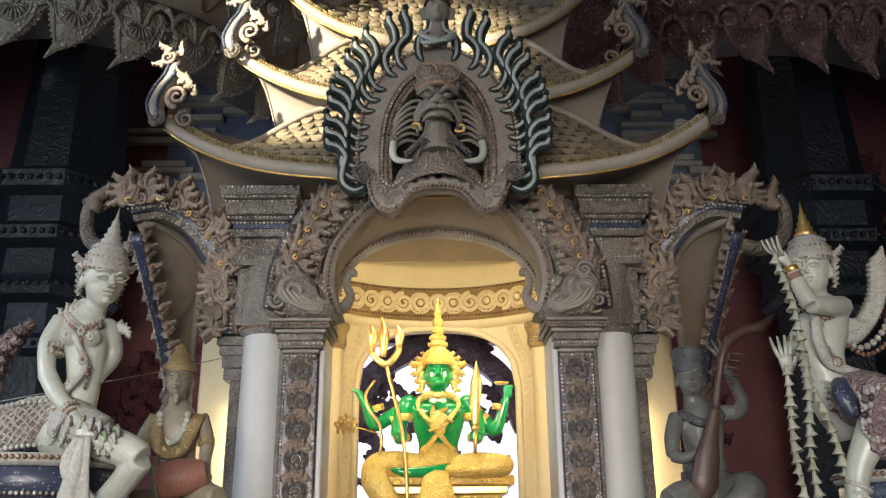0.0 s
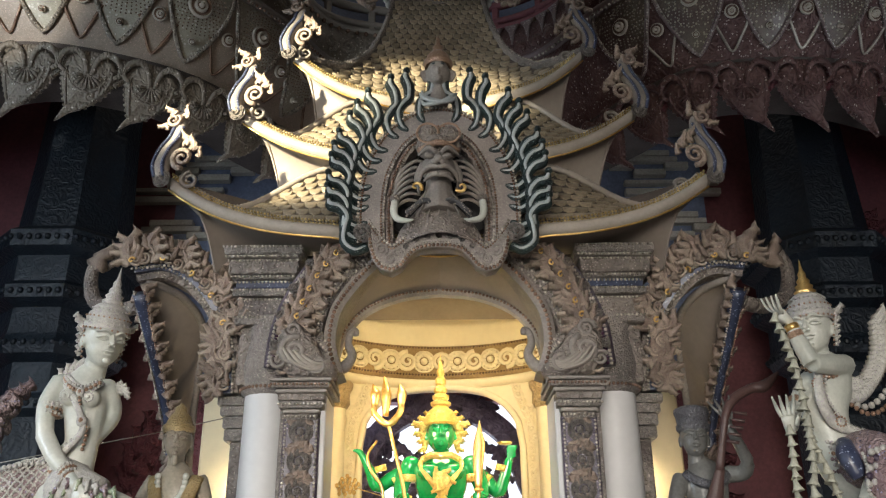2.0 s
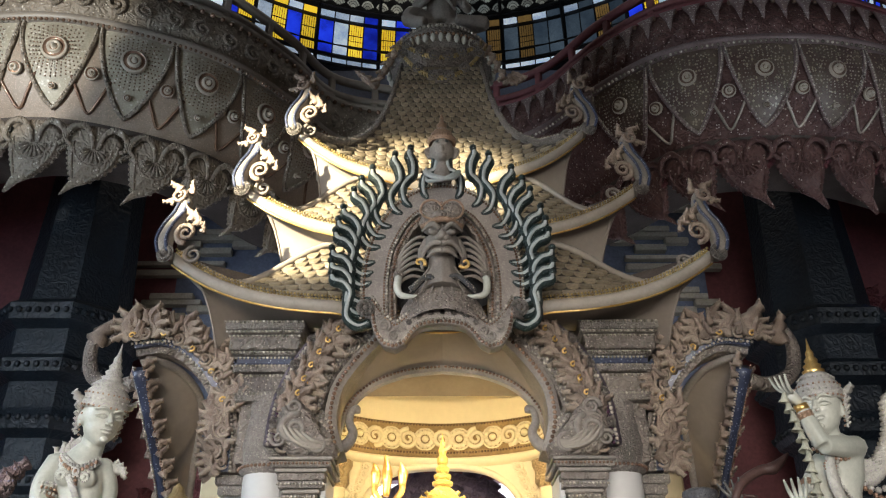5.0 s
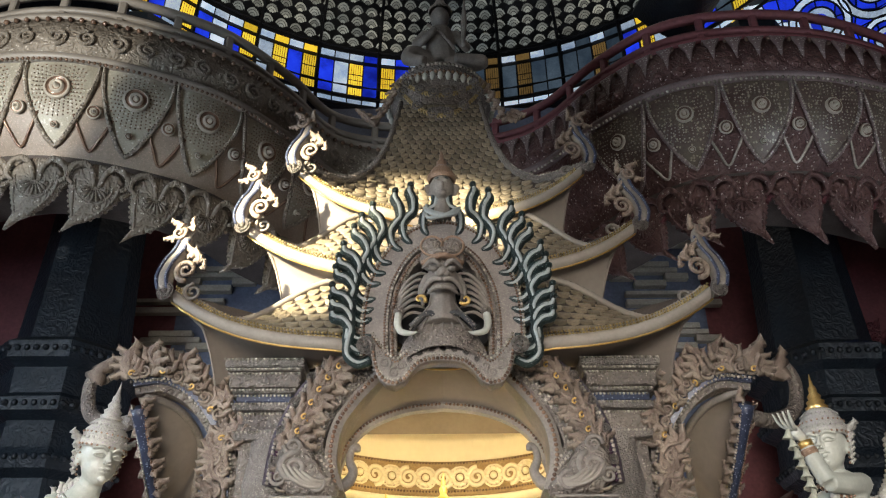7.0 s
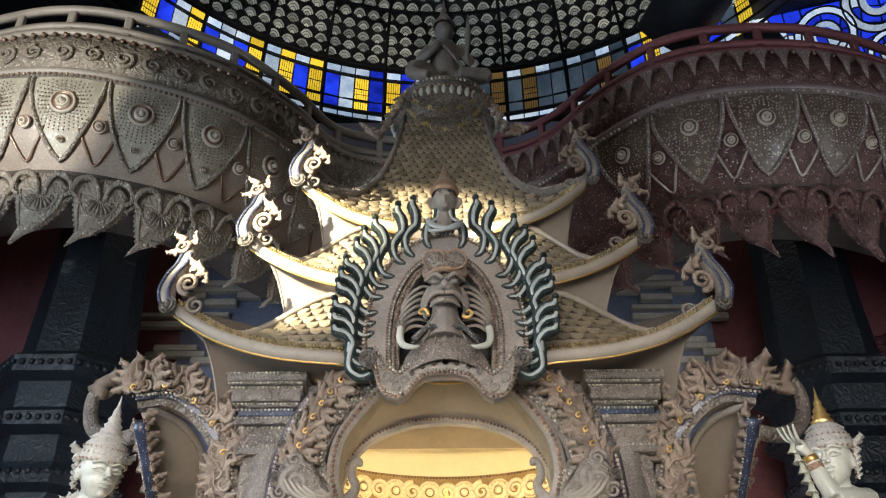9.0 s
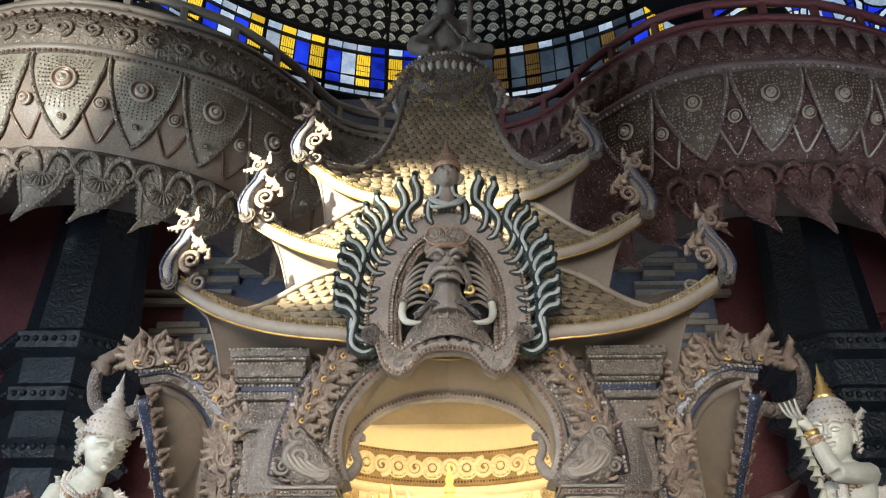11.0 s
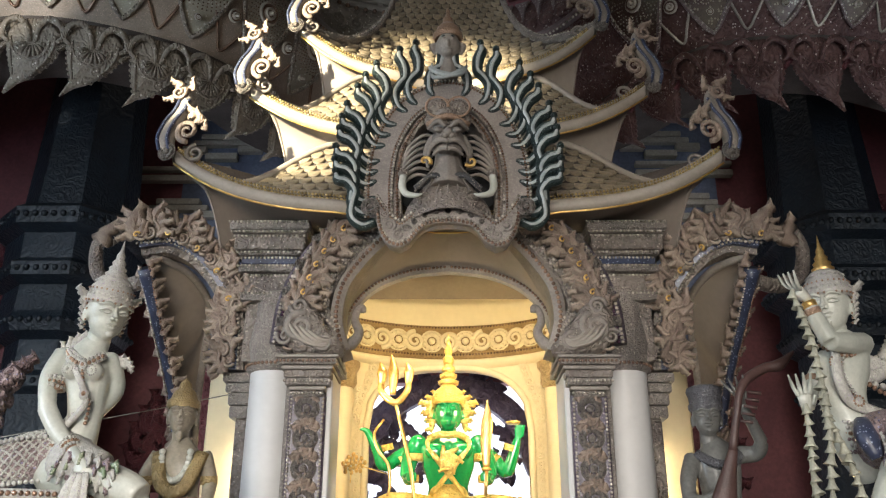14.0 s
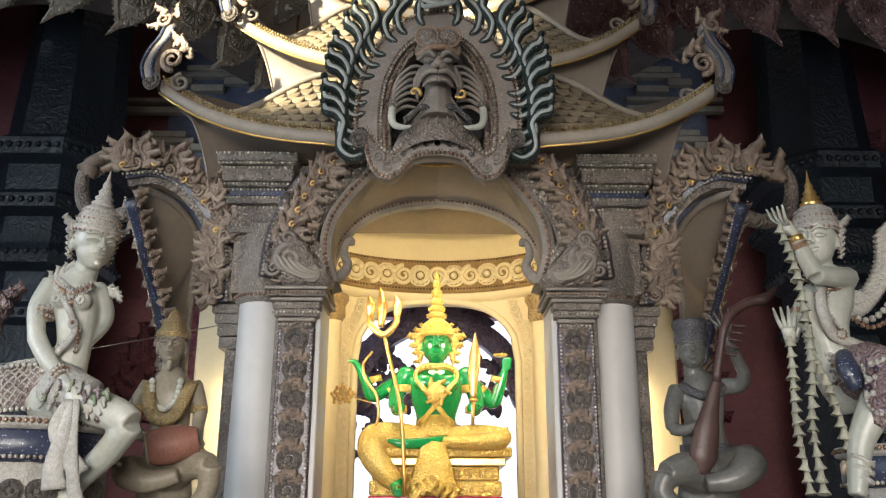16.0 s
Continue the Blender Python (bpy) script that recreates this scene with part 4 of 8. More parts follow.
    for lo, hi, hw, yy, mname in ((4.53, 4.61, 0.35, 6.98, "stucco_fine"), (4.5, 4.526, 0.33, 7.0, "stucco"), (4.36, 4.495, 0.31, 7.03, "stucco_carved"), (4.32, 4.355, 0.28, 7.06, "stucco_fine"), (4.24, 4.316, 0.25, 7.1, "blue_mosaic"), (4.17, 4.236, 0.27, 7.08, "stucco_fine"),
                                  (4.0, 4.166, 0.22, 7.14, "stucco_carved"), (3.92, 3.996, 0.24, 7.12, "stucco_fine"), (3.4, 3.916, 0.2, 7.2, "stucco_carved")):
        e = pp("entablature_block", Geo().box((bx - hw, yy, lo), (bx + hw, 7.7, hi), 0.012), mname)
        if hi > 3.95:
            pbeads([(bx - hw, yy - 0.005, hi - 0.015), (bx + hw, yy - 0.005, hi - 0.015)], 0.013, 0.034, "pale_bead", e)
    # main arch bands
    A = spline(mirrored([(-1.02, 6.97, 3.52), (-1.19, 6.97, 3.75), (-1.13, 6.97, 4.05), (-0.98, 6.97, 4.3), (-0.78, 6.97, 4.49), (-0.56, 6.97, 4.62)], sx), 40)
    prof = [(-0.19, -0.25), (-0.19, 0.02), (-0.13, 0.05), (-0.1, 0.05), (-0.09, 0.015), (0.09, 0.015), (0.1, 0.05), (0.13, 0.05), (0.19, 0.02), (0.19, -0.25)]
    band = pp("arch_band", Geo().sweep(A, prof), "stucco_fine", "broad grey arch band with grid panels")
    for q, t in arc_points(A, 22)[5:18]:
        nrm = Vector((0, -1, 0)).cross(t)
        pp("panel_bar", Geo().tube([q + nrm * 0.09 + Vector((0, -0.03, 0)), q - nrm * 0.09 + Vector((0, -0.03, 0))], 0.013, 5), "stucco", "", band)
    for off in (-0.16, -0.115, 0.115, 0.16):
        path = [q + Vector((0, -1, 0)).cross((A[min(i + 1, 39)] - A[max(i - 1, 0)]).normalized()) * off + Vector((0, -0.05, 0)) for i, q in enumerate(A)]
        pbeads(path, 0.014, 0.036, "pale_bead", band)
    # inner beaded rib and the deep soffit
    B = spline(mirrored([(-0.86, 6.98, 3.42), (-0.93, 6.98, 3.68), (-0.9, 6.98, 3.95), (-0.79, 6.98, 4.15), (-0.62, 6.97, 4.35), (-0.4, 6.9, 4.52), (0, 6.8, 4.7)], sx), 34)
    rib = pp("arch_rib", Geo().sweep(B, [(-0.05, -0.3), (-0.05, 0.04), (0.0, 0.07), (0.05, 0.04), (0.05, -0.3)]), "stucco", "brown beaded inner rib")
    for dy, r in ((-0.075, 0.018), (-0.05, 0.012)):
        pbeads([q + Vector((0, dy, 0.03 if dy > -0.06 else 0)) for q in B], r, 0.042, "bronze_bead", rib)
    C = spline(mirrored([(-0.92, 7.42, 3.3), (-0.95, 7.42, 3.6), (-0.87, 7.42, 3.9), (-0.68, 7.42, 4.13), (-0.36, 7.42, 4.27), (0, 7.42, 4.315)], sx), 34)
    pp("arch_soffit", Geo().grid(lambda u, v: B[int(u * 33)].lerp(C[int(u * 33)], v), 33, 5), "cove_plaster", "smooth curved soffit")
    inner = pp("inner_arch_rib", Geo().sweep(C, [(-0.035, -0.06), (-0.035, 0.03), (0, 0.05), (0.035, 0.03), (0.035, -0.06)]), "stucco", "slender beaded inner arch")
    pbeads([q + Vector((0, -0.06, 0)) for q in C], 0.013, 0.034, "bronze_bead", inner)
    # big foot scroll of the arch
    pp("foot_scroll", Geo().slab([(sx * x, z) for x, z in ((-1.36, 3.5), (-1.34, 3.72), (-1.22, 3.86), (-1.08, 3.74), (-0.98, 3.56), (-0.84, 3.44), (-0.86, 3.37), (-1.05, 3.36), (-1.25, 3.4))], 0.14,
                                   pose(0, 6.97, 0), dome=0.05), "stucco_carved")
    for (x, z, sz, rl) in ((-1.2, 3.58, 0.3, 200), (-1.0, 3.46, 0.2, 160), (-1.22, 3.76, 0.18, 90), (-1.32, 3.5, 0.16, 120)):
        ppiece("volute", CURL, frame_at((sx * x, 6.79, z), (0, -1, 0), (0, 0, 1), sz, sx * rl))
    for k in range(4):
        pp("scroll_rib", Geo().tube(mirrored([(-1.3 + 0.05 * k, 6.78, 3.62 - 0.02 * k), (-1.2 + 0.05 * k, 6.75, 3.48), (-1.05 + 0.02 * k, 6.77, 3.42 + 0.015 * k), (-0.9, 6.8, 3.44 + 0.02 * k)], sx), [0.014, 0.022, 0.012], 5, 14), "eave_white")
    # cusp hook at the springing
    pp("cusp_hook", Geo().tube(mirrored([(-0.93, 7.1, 3.5), (-0.82, 7.1, 3.52), (-0.755, 7.1, 3.62), (-0.79, 7.1, 3.72), (-0.775, 7.1, 3.81), (-0.735, 7.1, 3.84), (-0.725, 7.1, 3.8)], sx), [0.06, 0.055, 0.04, 0.035, 0.03, 0.035, 0.025], 8, 26), "stucco",
       "snail-shaped grey cusp")
    # purple beaded ground and flame foliage up the outside of the arch
    G = spline(mirrored([(-1.42, 6.99, 3.5), (-1.38, 6.99, 3.85), (-1.27, 6.99, 4.15), (-1.1, 6.99, 4.42), (-0.86, 6.99, 4.64)], sx), 30)
    ground = pp("foliage_ground", Geo().sweep(G, [(-0.07, -0.2), (-0.07, -0.02), (-0.04, 0.02), (0.04, 0.02), (0.07, -0.02), (0.07, -0.2)], relief=0.01), "violet_mosaic", "violet mosaic ground under foliage")
    for j, off in enumerate((-0.12, -0.085, -0.05, -0.015, 0.02)):
        pbeads([q + Vector((-sx * off, -0.05 + 0.2 * abs(off + 0.05), 0)) for q in G], 0.017, 0.037, ("bronze_bead", "violet_bead", "violet_bead", "violet_bead", "pale_bead")[j], ground)
    rr = random.Random(3 if sx < 0 else 5)
    for k, (q, t) in enumerate(arc_points(G, 11)):
        up = Vector((sx * (0.55 - 0.035 * k), 0, 1))
        m = frame_at(q + Vector((sx * 0.13, -0.06, -0.08)), (rr.uniform(-0.15, 0.15), -1, -0.1), up, rr.uniform(0.33, 0.4), rr.uniform(-8, 8))
        ppiece("flame_scroll", SCROLL, m @ Matrix.Diagonal((sx, 1, 1, 1)), ground)
        for j in range(3):
            d = Vector((sx * rr.uniform(0.02, 0.2), -rr.uniform(0.04, 0.09), rr.uniform(-0.1, 0.1)))
            ppiece("leaf", LEAF, frame_at(q + d, (rr.uniform(-0.3, 0.3), -1, rr.uniform(-0.3, 0.1)), up, rr.uniform(0.09, 0.14), rr.uniform(-50, 50)), ground)
        if k % 2:
            ppiece("blossom", ROSE, frame_at(q + Vector((sx * 0.02, -0.1, 0.03)), (0, -1, 0), (0, 0, 1), 0.085), ground)
        tip = q + Vector((sx * 0.25, -0.1, 0.25))
        if k % 2 == 0 and k > 1:
            ppiece("gold_tip", GOLD_TIP, frame_at(tip, (0, -1, 0), (0, 0, 1), 0.055), ground)
        if k > 2:
            ppiece("gold_curl", GOLD_CURL, frame_at(q + Vector((sx * 0.17, -0.15, 0.0)), (0, -1, 0), (0, 0, 1), 0.065, rr.uniform(150, 220)), ground)
    # pale blossoms where arch and pediment meet
    for x, z in ((-0.82, 4.68), (-0.72, 4.58), (-0.77, 4.74)):
        ppiece("blossom", ROSE, frame_at((sx * x, 6.86, z), (0, -1, 0), (0, 0, 1), 0.15))
    # ---- side porch arch, seen from its edge
    S = spline(mirrored([(-1.86, 7.35, 3.36), (-1.87, 7.3, 3.72), (-1.97, 7.25, 4.04), (-2.18, 7.15, 4.31), (-2.42, 7.05, 4.42), (-2.68, 7.0, 4.38)], sx), 34)
    side = pp("side_arch", Geo().sweep(S, [(-0.03, -0.3), (-0.03, 0.03), (0.03, 0.03), (0.03, -0.3)], smooth=False), "blue_mosaic", "side porch arch with blue mosaic edge")
    pp("side_arch_band", Geo().sweep([q + Vector((0, 0.02, 0)) for q in S], [(-0.09, -0.2), (-0.09, 0.01), (0.09, 0.01), (0.09, -0.2)], relief=0.02, cell=16), "stucco_carved", "", side)
    for dy in (-0.04, -0.05):
        pbeads([q + Vector((sx * (0.05 if dy < -0.045 else -0.05), dy, 0)) for q in S], 0.014, 0.036, "pale_bead", side)
    for k, (q, t) in enumerate(arc_points(S, 13)):
        nrm = Vector((0, -1, 0)).cross(t) * (-sx if sx > 0 else 1)
        nrm = nrm if nrm.z > -0.2 else -nrm
        if k < 4:
            nrm = Vector((-sx * 0.9, 0, 0.5))
        m = frame_at(q + nrm * 0.03 + Vector((0, -0.05, 0)), (rr.uniform(-0.2, 0.2), -1, -0.1), nrm + Vector((0, 0, 0.7)), rr.uniform(0.3, 0.36), rr.uniform(-10, 10))
        ppiece("flame_scroll", SCROLL, m @ Matrix.Diagonal((sx if k % 2 else -sx, 1, 1, 1)), side)
        for j in range(4):
            d = nrm * rr.uniform(0.02, 0.14) + t * rr.uniform(-0.1, 0.1) + Vector((0, -rr.uniform(0.02, 0.08), 0))
            ppiece("leaf", LEAF, frame_at(q + d, (rr.uniform(-0.3, 0.3), -1, rr.uniform(-0.3, 0.1)), nrm + Vector((0, 0, 0.8)), rr.uniform(0.1, 0.18), rr.uniform(-60, 60)), side)
        if k % 2 == 0 and k > 3:
            ppiece("gold_curl", GOLD_CURL, frame_at(q + Vector((0, -0.12, 0.05)), (0, -1, 0), (0, 0, 1), 0.07, rr.uniform(0, 360)), side)
    ppiece("crest_leaf", LEAF, frame_at((sx * 2.7, 6.93, 4.45), (0, -1, 0), (sx * 0.3, 0, 1), 0.3, -sx * 10), side)
    # slender outer leg and the smooth vault between
    Lg = spline(mirrored([(-2.64, 7.1, 4.2), (-2.6, 7.4, 3.84), (-2.54, 7.7, 3.45), (-2.49, 7.9, 3.1), (-2.46, 8.0, 2.7)], sx), 24)
    leg = pp("porch_leg", Geo().tube(Lg, [0.08, 0.05, 0.045, 0.05, 0.08], 6), "blue_mosaic", "slender mosaic leg of the side porch")
    pbeads([q + Vector((-0.045, -0.05, 0)) for q in Lg], 0.011, 0.026, "pale_bead", leg)
    pbeads([q + Vector((0.045, -0.05, 0)) for q in Lg], 0.011, 0.026, "bronze_bead", leg)
    for k, (q, t) in enumerate(arc_points(Lg, 20)):
        ppiece("leaf", LEAF, frame_at(q + Vector((sx * 0.05, -0.06, 0)), (sx * 0.3, -1, 0), (sx * 0.5, 0, 1), 0.13, 12 * (-1) ** k), leg)
        if k % 2:
            ppiece("leaf", LEAF, frame_at(q + Vector((sx * -0.05, -0.05, 0)), (sx * -0.3, -1, 0), (sx * -0.4, 0, 1), 0.1), leg)
    for dz, sz in ((0, 0.22), (0.12, 0.16), (-0.12, 0.2), (-0.26, 0.24)):
        ppiece("leg_capital_leaf", LEAF, frame_at((sx * 2.46, 7.88, 2.7 + dz), (0, -1, 0), (0, 0, 1), sz), leg)
    pp("leg_shaft", Geo().box((sx * 2.46 - 0.09, 7.92, 0.0), (sx * 2.46 + 0.09, 8.12, 2.65), 0.02), "stucco_carved", "", leg)
    Rg = spline(mirrored([(-2.4, 8.3, 2.7), (-2.4, 8.25, 3.3), (-2.33, 8.05, 3.85), (-2.26, 7.75, 4.12), (-2.36, 7.35, 4.26), (-2.6, 7.08, 4.32)], sx), 34)
    pp("vault_rib", Geo().tube(Rg, 0.035, 8), "stucco", "beaded rib of the porch vault")
    Lg2 = spline(mirrored([(-2.64, 7.15, 4.22), (-2.6, 7.45, 3.84), (-2.54, 7.75, 3.45), (-2.49, 7.95, 3.1), (-2.46, 8.05, 2.7)], sx), 24)
    Rg2 = spline(mirrored([(-2.6, 7.1, 4.33), (-2.34, 7.4, 4.25), (-2.26, 7.75, 4.12), (-2.33, 8.05, 3.85), (-2.4, 8.25, 3.3), (-2.4, 8.3, 2.7)], sx), 24)
    pp("porch_vault", Geo().grid(lambda u, v: Lg2[int(u * 23)].lerp(Rg2[int(u * 23)], v) + Vector((0, 0.14 * math.sin(math.pi * v), 0)), 23, 6), "cove_plaster", "smooth beige porch vault")
    pp("scroll_bracket", Geo().tube(mirrored([(-2.7, 7.3, 4.16), (-3.0, 7.5, 4.18), (-3.26, 7.6, 4.32), (-3.32, 7.6, 4.6), (-3.22, 7.6, 4.8), (-3.12, 7.6, 4.72), (-3.2, 7.6, 4.62)], sx), [0.07, 0.075, 0.07, 0.06, 0.05, 0.035, 0.025], 8, 26), "stucco_carved",
       "curled serpent-head bracket")
    ppiece("crest_leaf", LEAF, frame_at((sx * 3.24, 7.55, 4.6), (0, -1, 0), (sx * -0.3, 0, 1), 0.3))

# walls above the arch and the round cella
front = Geo()
front.grid(lambda u, v: (-1.85 + 3.7 * u, 7.46, 4.36 + 0.44 * v), 8, 2, back=(0, 0.12, 0))
pp("lintel_wall", front, "cove_plaster")

# ---- central pediment with niche ----
LIP = ((0.0, 4.535), (0.1, 4.53), (0.2, 4.505), (0.27, 4.44), (0.33, 4.35), (0.41, 4.305), (0.5, 4.33), (0.565, 4.42), (0.6, 4.55), (0.62, 4.7))


def lip_z(x):
    """Height of the lobed lower edge of the pediment at x."""
    a = abs(x)
    for (x0, z0), (x1, z1) in zip(LIP, LIP[1:]):
        if a <= x1:
            return z0 + (z1 - z0) * (a - x0) / (x1 - x0)
    return LIP[-1][1]


def mantle_z(x):
    """Height of the mantle's upper edge at x."""
    a = abs(x)
    return 4.735 - 0.2 * (a / 0.4) ** 2 if a < 0.4 else 4.535 + 0.25 * ((a - 0.4) / 0.22) ** 1.5


def shifted(path, off, dy=0.0):
    """A path in the front plane, moved sideways by off and forwards by -dy."""
    last = len(path) - 1
    return [q + Vector((0, -1, 0)).cross((path[min(i + 1, last)] - path[max(i - 1, 0)]).normalized()) * off + Vector((0, dy, 0)) for i, q in enumerate(path)]


H = spline([(-0.6, 6.95, 4.6), (-0.605, 6.95, 5.0), (-0.54, 6.95, 5.36), (-0.34, 6.95, 5.7), (0, 6.95, 5.86), (0.34, 6.95, 5.7), (0.54, 6.95, 5.36), (0.605, 6.95, 5.0), (0.6, 6.95, 4.6)], 60)
ped = pp("pediment", Geo().sweep(H, [(-0.12, -0.2), (-0.12, 0.035), (-0.1, 0.05), (-0.09, 0.04), (0.09, 0.04), (0.1, 0.05), (0.12, 0.035), (0.12, -0.2)]), "stucco_mosaic", "horseshoe pediment band of fine grey mosaic")
for off, mname, r in ((-0.115, "pale_bead", 0.013), (-0.09, "bronze_bead", 0.011), (0.09, "bronze_bead", 0.012), (0.115, "pale_bead", 0.014)):
    pbeads(shifted(H, off, -0.055), r, r * 2.5, mname, ped)
strip = shifted(H, 0.16, 0.01) if shifted(H, 0.16)[30].z < H[30].z else shifted(H, -0.16, 0.01)
inner_band = pp("inner_band", Geo().sweep(strip, [(-0.035, -0.2), (-0.035, 0.02), (0.0, 0.04), (0.035, 0.02), (0.035, -0.2)]), "stucco_carved", "narrow beaded inner band", ped)
pbeads([q + Vector((0, -0.05, 0)) for q in strip], 0.014, 0.033, "bronze_bead", ped)
XS = [-0.615 + 1.23 * k / 60 for k in range(61)]
pp("pediment_apron", Geo().grid(lambda u, v: (-0.615 + 1.23 * u, 6.86 - 0.012 * math.sin(math.pi * v), lip_z(-0.615 + 1.23 * u) * (1 - v) + mantle_z(-0.615 + 1.23 * u) * v), 60, 5, back=(0, 0.16, 0)), "stucco_mosaic", "flat mosaic mantle with two lobes below the niche", ped)
# Near-black sheet in place of the shade behind the mask and ribs.
pp("niche_back", Geo().slab([(0.5 * math.cos(a), 5.0 + (0.72 if math.sin(a) > 0 else 0.26) * math.sin(a)) for a in [2 * math.pi * k / 28 for k in range(28)]], 0.02, pose(0, 7.2, 0)), "lead", "black sheet for the shade in the niche behind the ribs", ped)
low_edge = [Vector((x, 6.85, lip_z(x))) for x in XS]
pp("pediment_lip", Geo().tube(low_edge, 0.02, 6), "stucco", "slender lobed rim below the pediment", ped)
pbeads([q + Vector((0, -0.02, 0.004)) for q in low_edge], 0.016, 0.036, "bronze_bead", ped)
pbeads([q + Vector((0, -0.012, 0.034)) for q in low_edge], 0.009, 0.024, "pale_bead", ped)
pbeads([(x, 6.84, mantle_z(x)) for x in XS], 0.014, 0.034, "pale_bead", ped)
pbeads([(x, 6.845, mantle_z(x) - 0.03) for x in XS], 0.01, 0.026, "bronze_bead", ped)
for sx in (-1, 1):
    for k, (x, z, sz, rl) in enumerate(((0.5, 4.5, 0.13, 30), (0.42, 4.41, 0.12, 150), (0.54, 4.6, 0.09, 270), (0.36, 4.47, 0.1, 80))):
        ppiece("volute", CURL, frame_at((sx * x, 6.84, z), (0, -1, 0), (0, 0, 1), sz, sx * rl), ped)
for sx in (-1, 1):
    ppiece("rosette", ROSE, frame_at((sx * 0.67, 6.82, 4.66), (0, -1, 0), (0, 0, 1), 0.16), ped)
    for x, z in ((0.0, 4.63), (0.1, 4.62), (0.2, 4.59), (0.29, 4.53)):
        ppiece("rosette", ROSE, frame_at((sx * x, 6.84, z), (0, -1, 0), (0, 0, 1), 0.05), ped)
    for k in range(7):
        x0, z0 = 0.1 + 0.012 * k, 5.4 - 0.066 * k
        pp("feather", Geo().tube(mirrored([(x0, 6.93, z0), (x0 + 0.12, 6.9, z0 + 0.0), (x0 + 0.24, 6.91, z0 - 0.1), (x0 + 0.3 - 0.008 * k, 6.93, z0 - 0.22)], sx), [0.012, 0.017, 0.017, 0.012], 6, 12), "stucco", "", ped)
    pp("tusk", Geo().tube(mirrored([(0.39, 6.84, 4.96), (0.395, 6.79, 4.84), (0.36, 6.75, 4.75), (0.27, 6.72, 4.72), (0.22, 6.71, 4.73)], sx), [0.034, 0.034, 0.03, 0.02, 0.006], 8, 14), "statue_white", "smooth pale tusk", ped)
    pp("tusk_socket", Geo().ball((sx * 0.39, 6.85, 4.99), (0.05, 0.05, 0.05), 10, 6), "stucco_carved", "", ped)
    ppiece("gold_curl", GOLD_CURL, frame_at((sx * 0.2, 6.75, 5.06), (0, -1, 0), (0, 0, 1), 0.12, sx * 60), ped)
for k in range(2):
    pp("coil", Geo().tube([((-1) ** k * x, 6.73 - 0.01 * k, 4.87 + z) for x, z in ((-0.26, -0.07), (-0.13, 0.05), (0.02, 0.0), (0.14, 0.04), (0.28, -0.08))], 0.024, 8, 22), "serpent_mottled", "dark mottled coiled serpents", ped)
pp("mound", Geo().grid(lambda u, v: ((0.39 - 0.25 * v ** 2.6) * (2 * u - 1), 6.92 - 0.17 * math.sin(math.pi * u) ** 0.7 * (1 - 0.35 * v), 4.62 + 0.42 * v - 0.12 * (2 * u - 1) ** 2), 24, 10), "stucco_carved", "draped mound below the mask", ped)
for k in range(7):
    x = 0.13 * (k - 3) / 3
    pp("robe_fold", Geo().tube([(x * 0.8, 6.78, 5.04), (x * 1.5, 6.76, 4.9), (x * 2.2, 6.765, 4.78)], 0.009, 5, 8), "stucco", "", ped)
face = Geo()
face.ball((0, 6.84, 5.28), (0.17, 0.15, 0.17), 16, 10).ball((0, 6.74, 5.21), (0.13, 0.1, 0.08), 14, 8).ball((0, 6.7, 5.26), (0.05, 0.06, 0.035), 8, 6).tube([(0, 6.88, 5.2), (0, 6.88, 4.9)], [0.13, 0.2], 12)
for sx in (-1, 1):
    face.ball((sx * 0.07, 6.71, 5.32), (0.045, 0.05, 0.03), 8, 6).ball((sx * 0.1, 6.73, 5.2), (0.06, 0.05, 0.05), 8, 6).tube([(sx * 0.16, 6.85, 5.35), (sx * 0.22, 6.86, 5.22), (sx * 0.2, 6.85, 5.08)], [0.03, 0.045, 0.02], 6, 8)
face.v = [(x * 0.86, 6.84 + (y - 6.84) * 1.1, 5.28 + (z - 5.28) * 1.15) for x, y, z in face.v]
face = blended(face, 0.012, 1)
for sx in (-1, 1):
    face.tube([(sx * 0.02, 6.64, 5.34), (sx * 0.09, 6.63, 5.39), (sx * 0.18, 6.7, 5.35)], [0.02, 0.026, 0.012], 7, 10)
    face.ball((sx * 0.085, 6.655, 5.32), (0.04, 0.03, 0.026), 10, 6)
    face.tube([(0.0, 6.59, 5.175), (sx * 0.08, 6.61, 5.19), (sx * 0.15, 6.67, 5.15), (sx * 0.17, 6.7, 5.09)], [0.022, 0.026, 0.022, 0.01], 7, 12)
    face.tube([(0.0, 6.6, 5.11), (sx * 0.07, 6.62, 5.11), (sx * 0.13, 6.67, 5.08)], [0.024, 0.022, 0.012], 7, 10)
    face.ball((sx * 0.03, 6.6, 5.24), (0.035, 0.035, 0.03), 8, 6)
face.ball((0, 6.585, 5.26), (0.04, 0.045, 0.04), 10, 6)
for sx in (-1, 1):
    face.ball((sx * 0.095, 6.76, 5.58), (0.1, 0.07, 0.1), 14, 8, 1)
    face.ball((sx * 0.06, 6.82, 5.5), (0.15, 0.12, 0.12), 14, 8, 1)
    face.tube([(sx * 0.095 + 0.1 * math.cos(a), 6.7, 5.58 + 0.1 * math.sin(a)) for a in [2 * math.pi * k / 16 for k in range(17)]], 0.012, 6, 0, 1.0, 2)
face.tube([(-0.18, 6.78, 5.44), (0, 6.66, 5.46), (0.18, 6.78, 5.44)], 0.03, 7, 12, 1.0, 2)
face.tube([(-0.17, 6.79, 5.5), (0, 6.67, 5.52), (0.17, 6.79, 5.5)], 0.035, 7, 12, 1.0, 1)
pp("guardian_mask", face, ["stucco", "stucco_carved", "bronze_trim"], "grey guardian mask with beaded crown", ped)

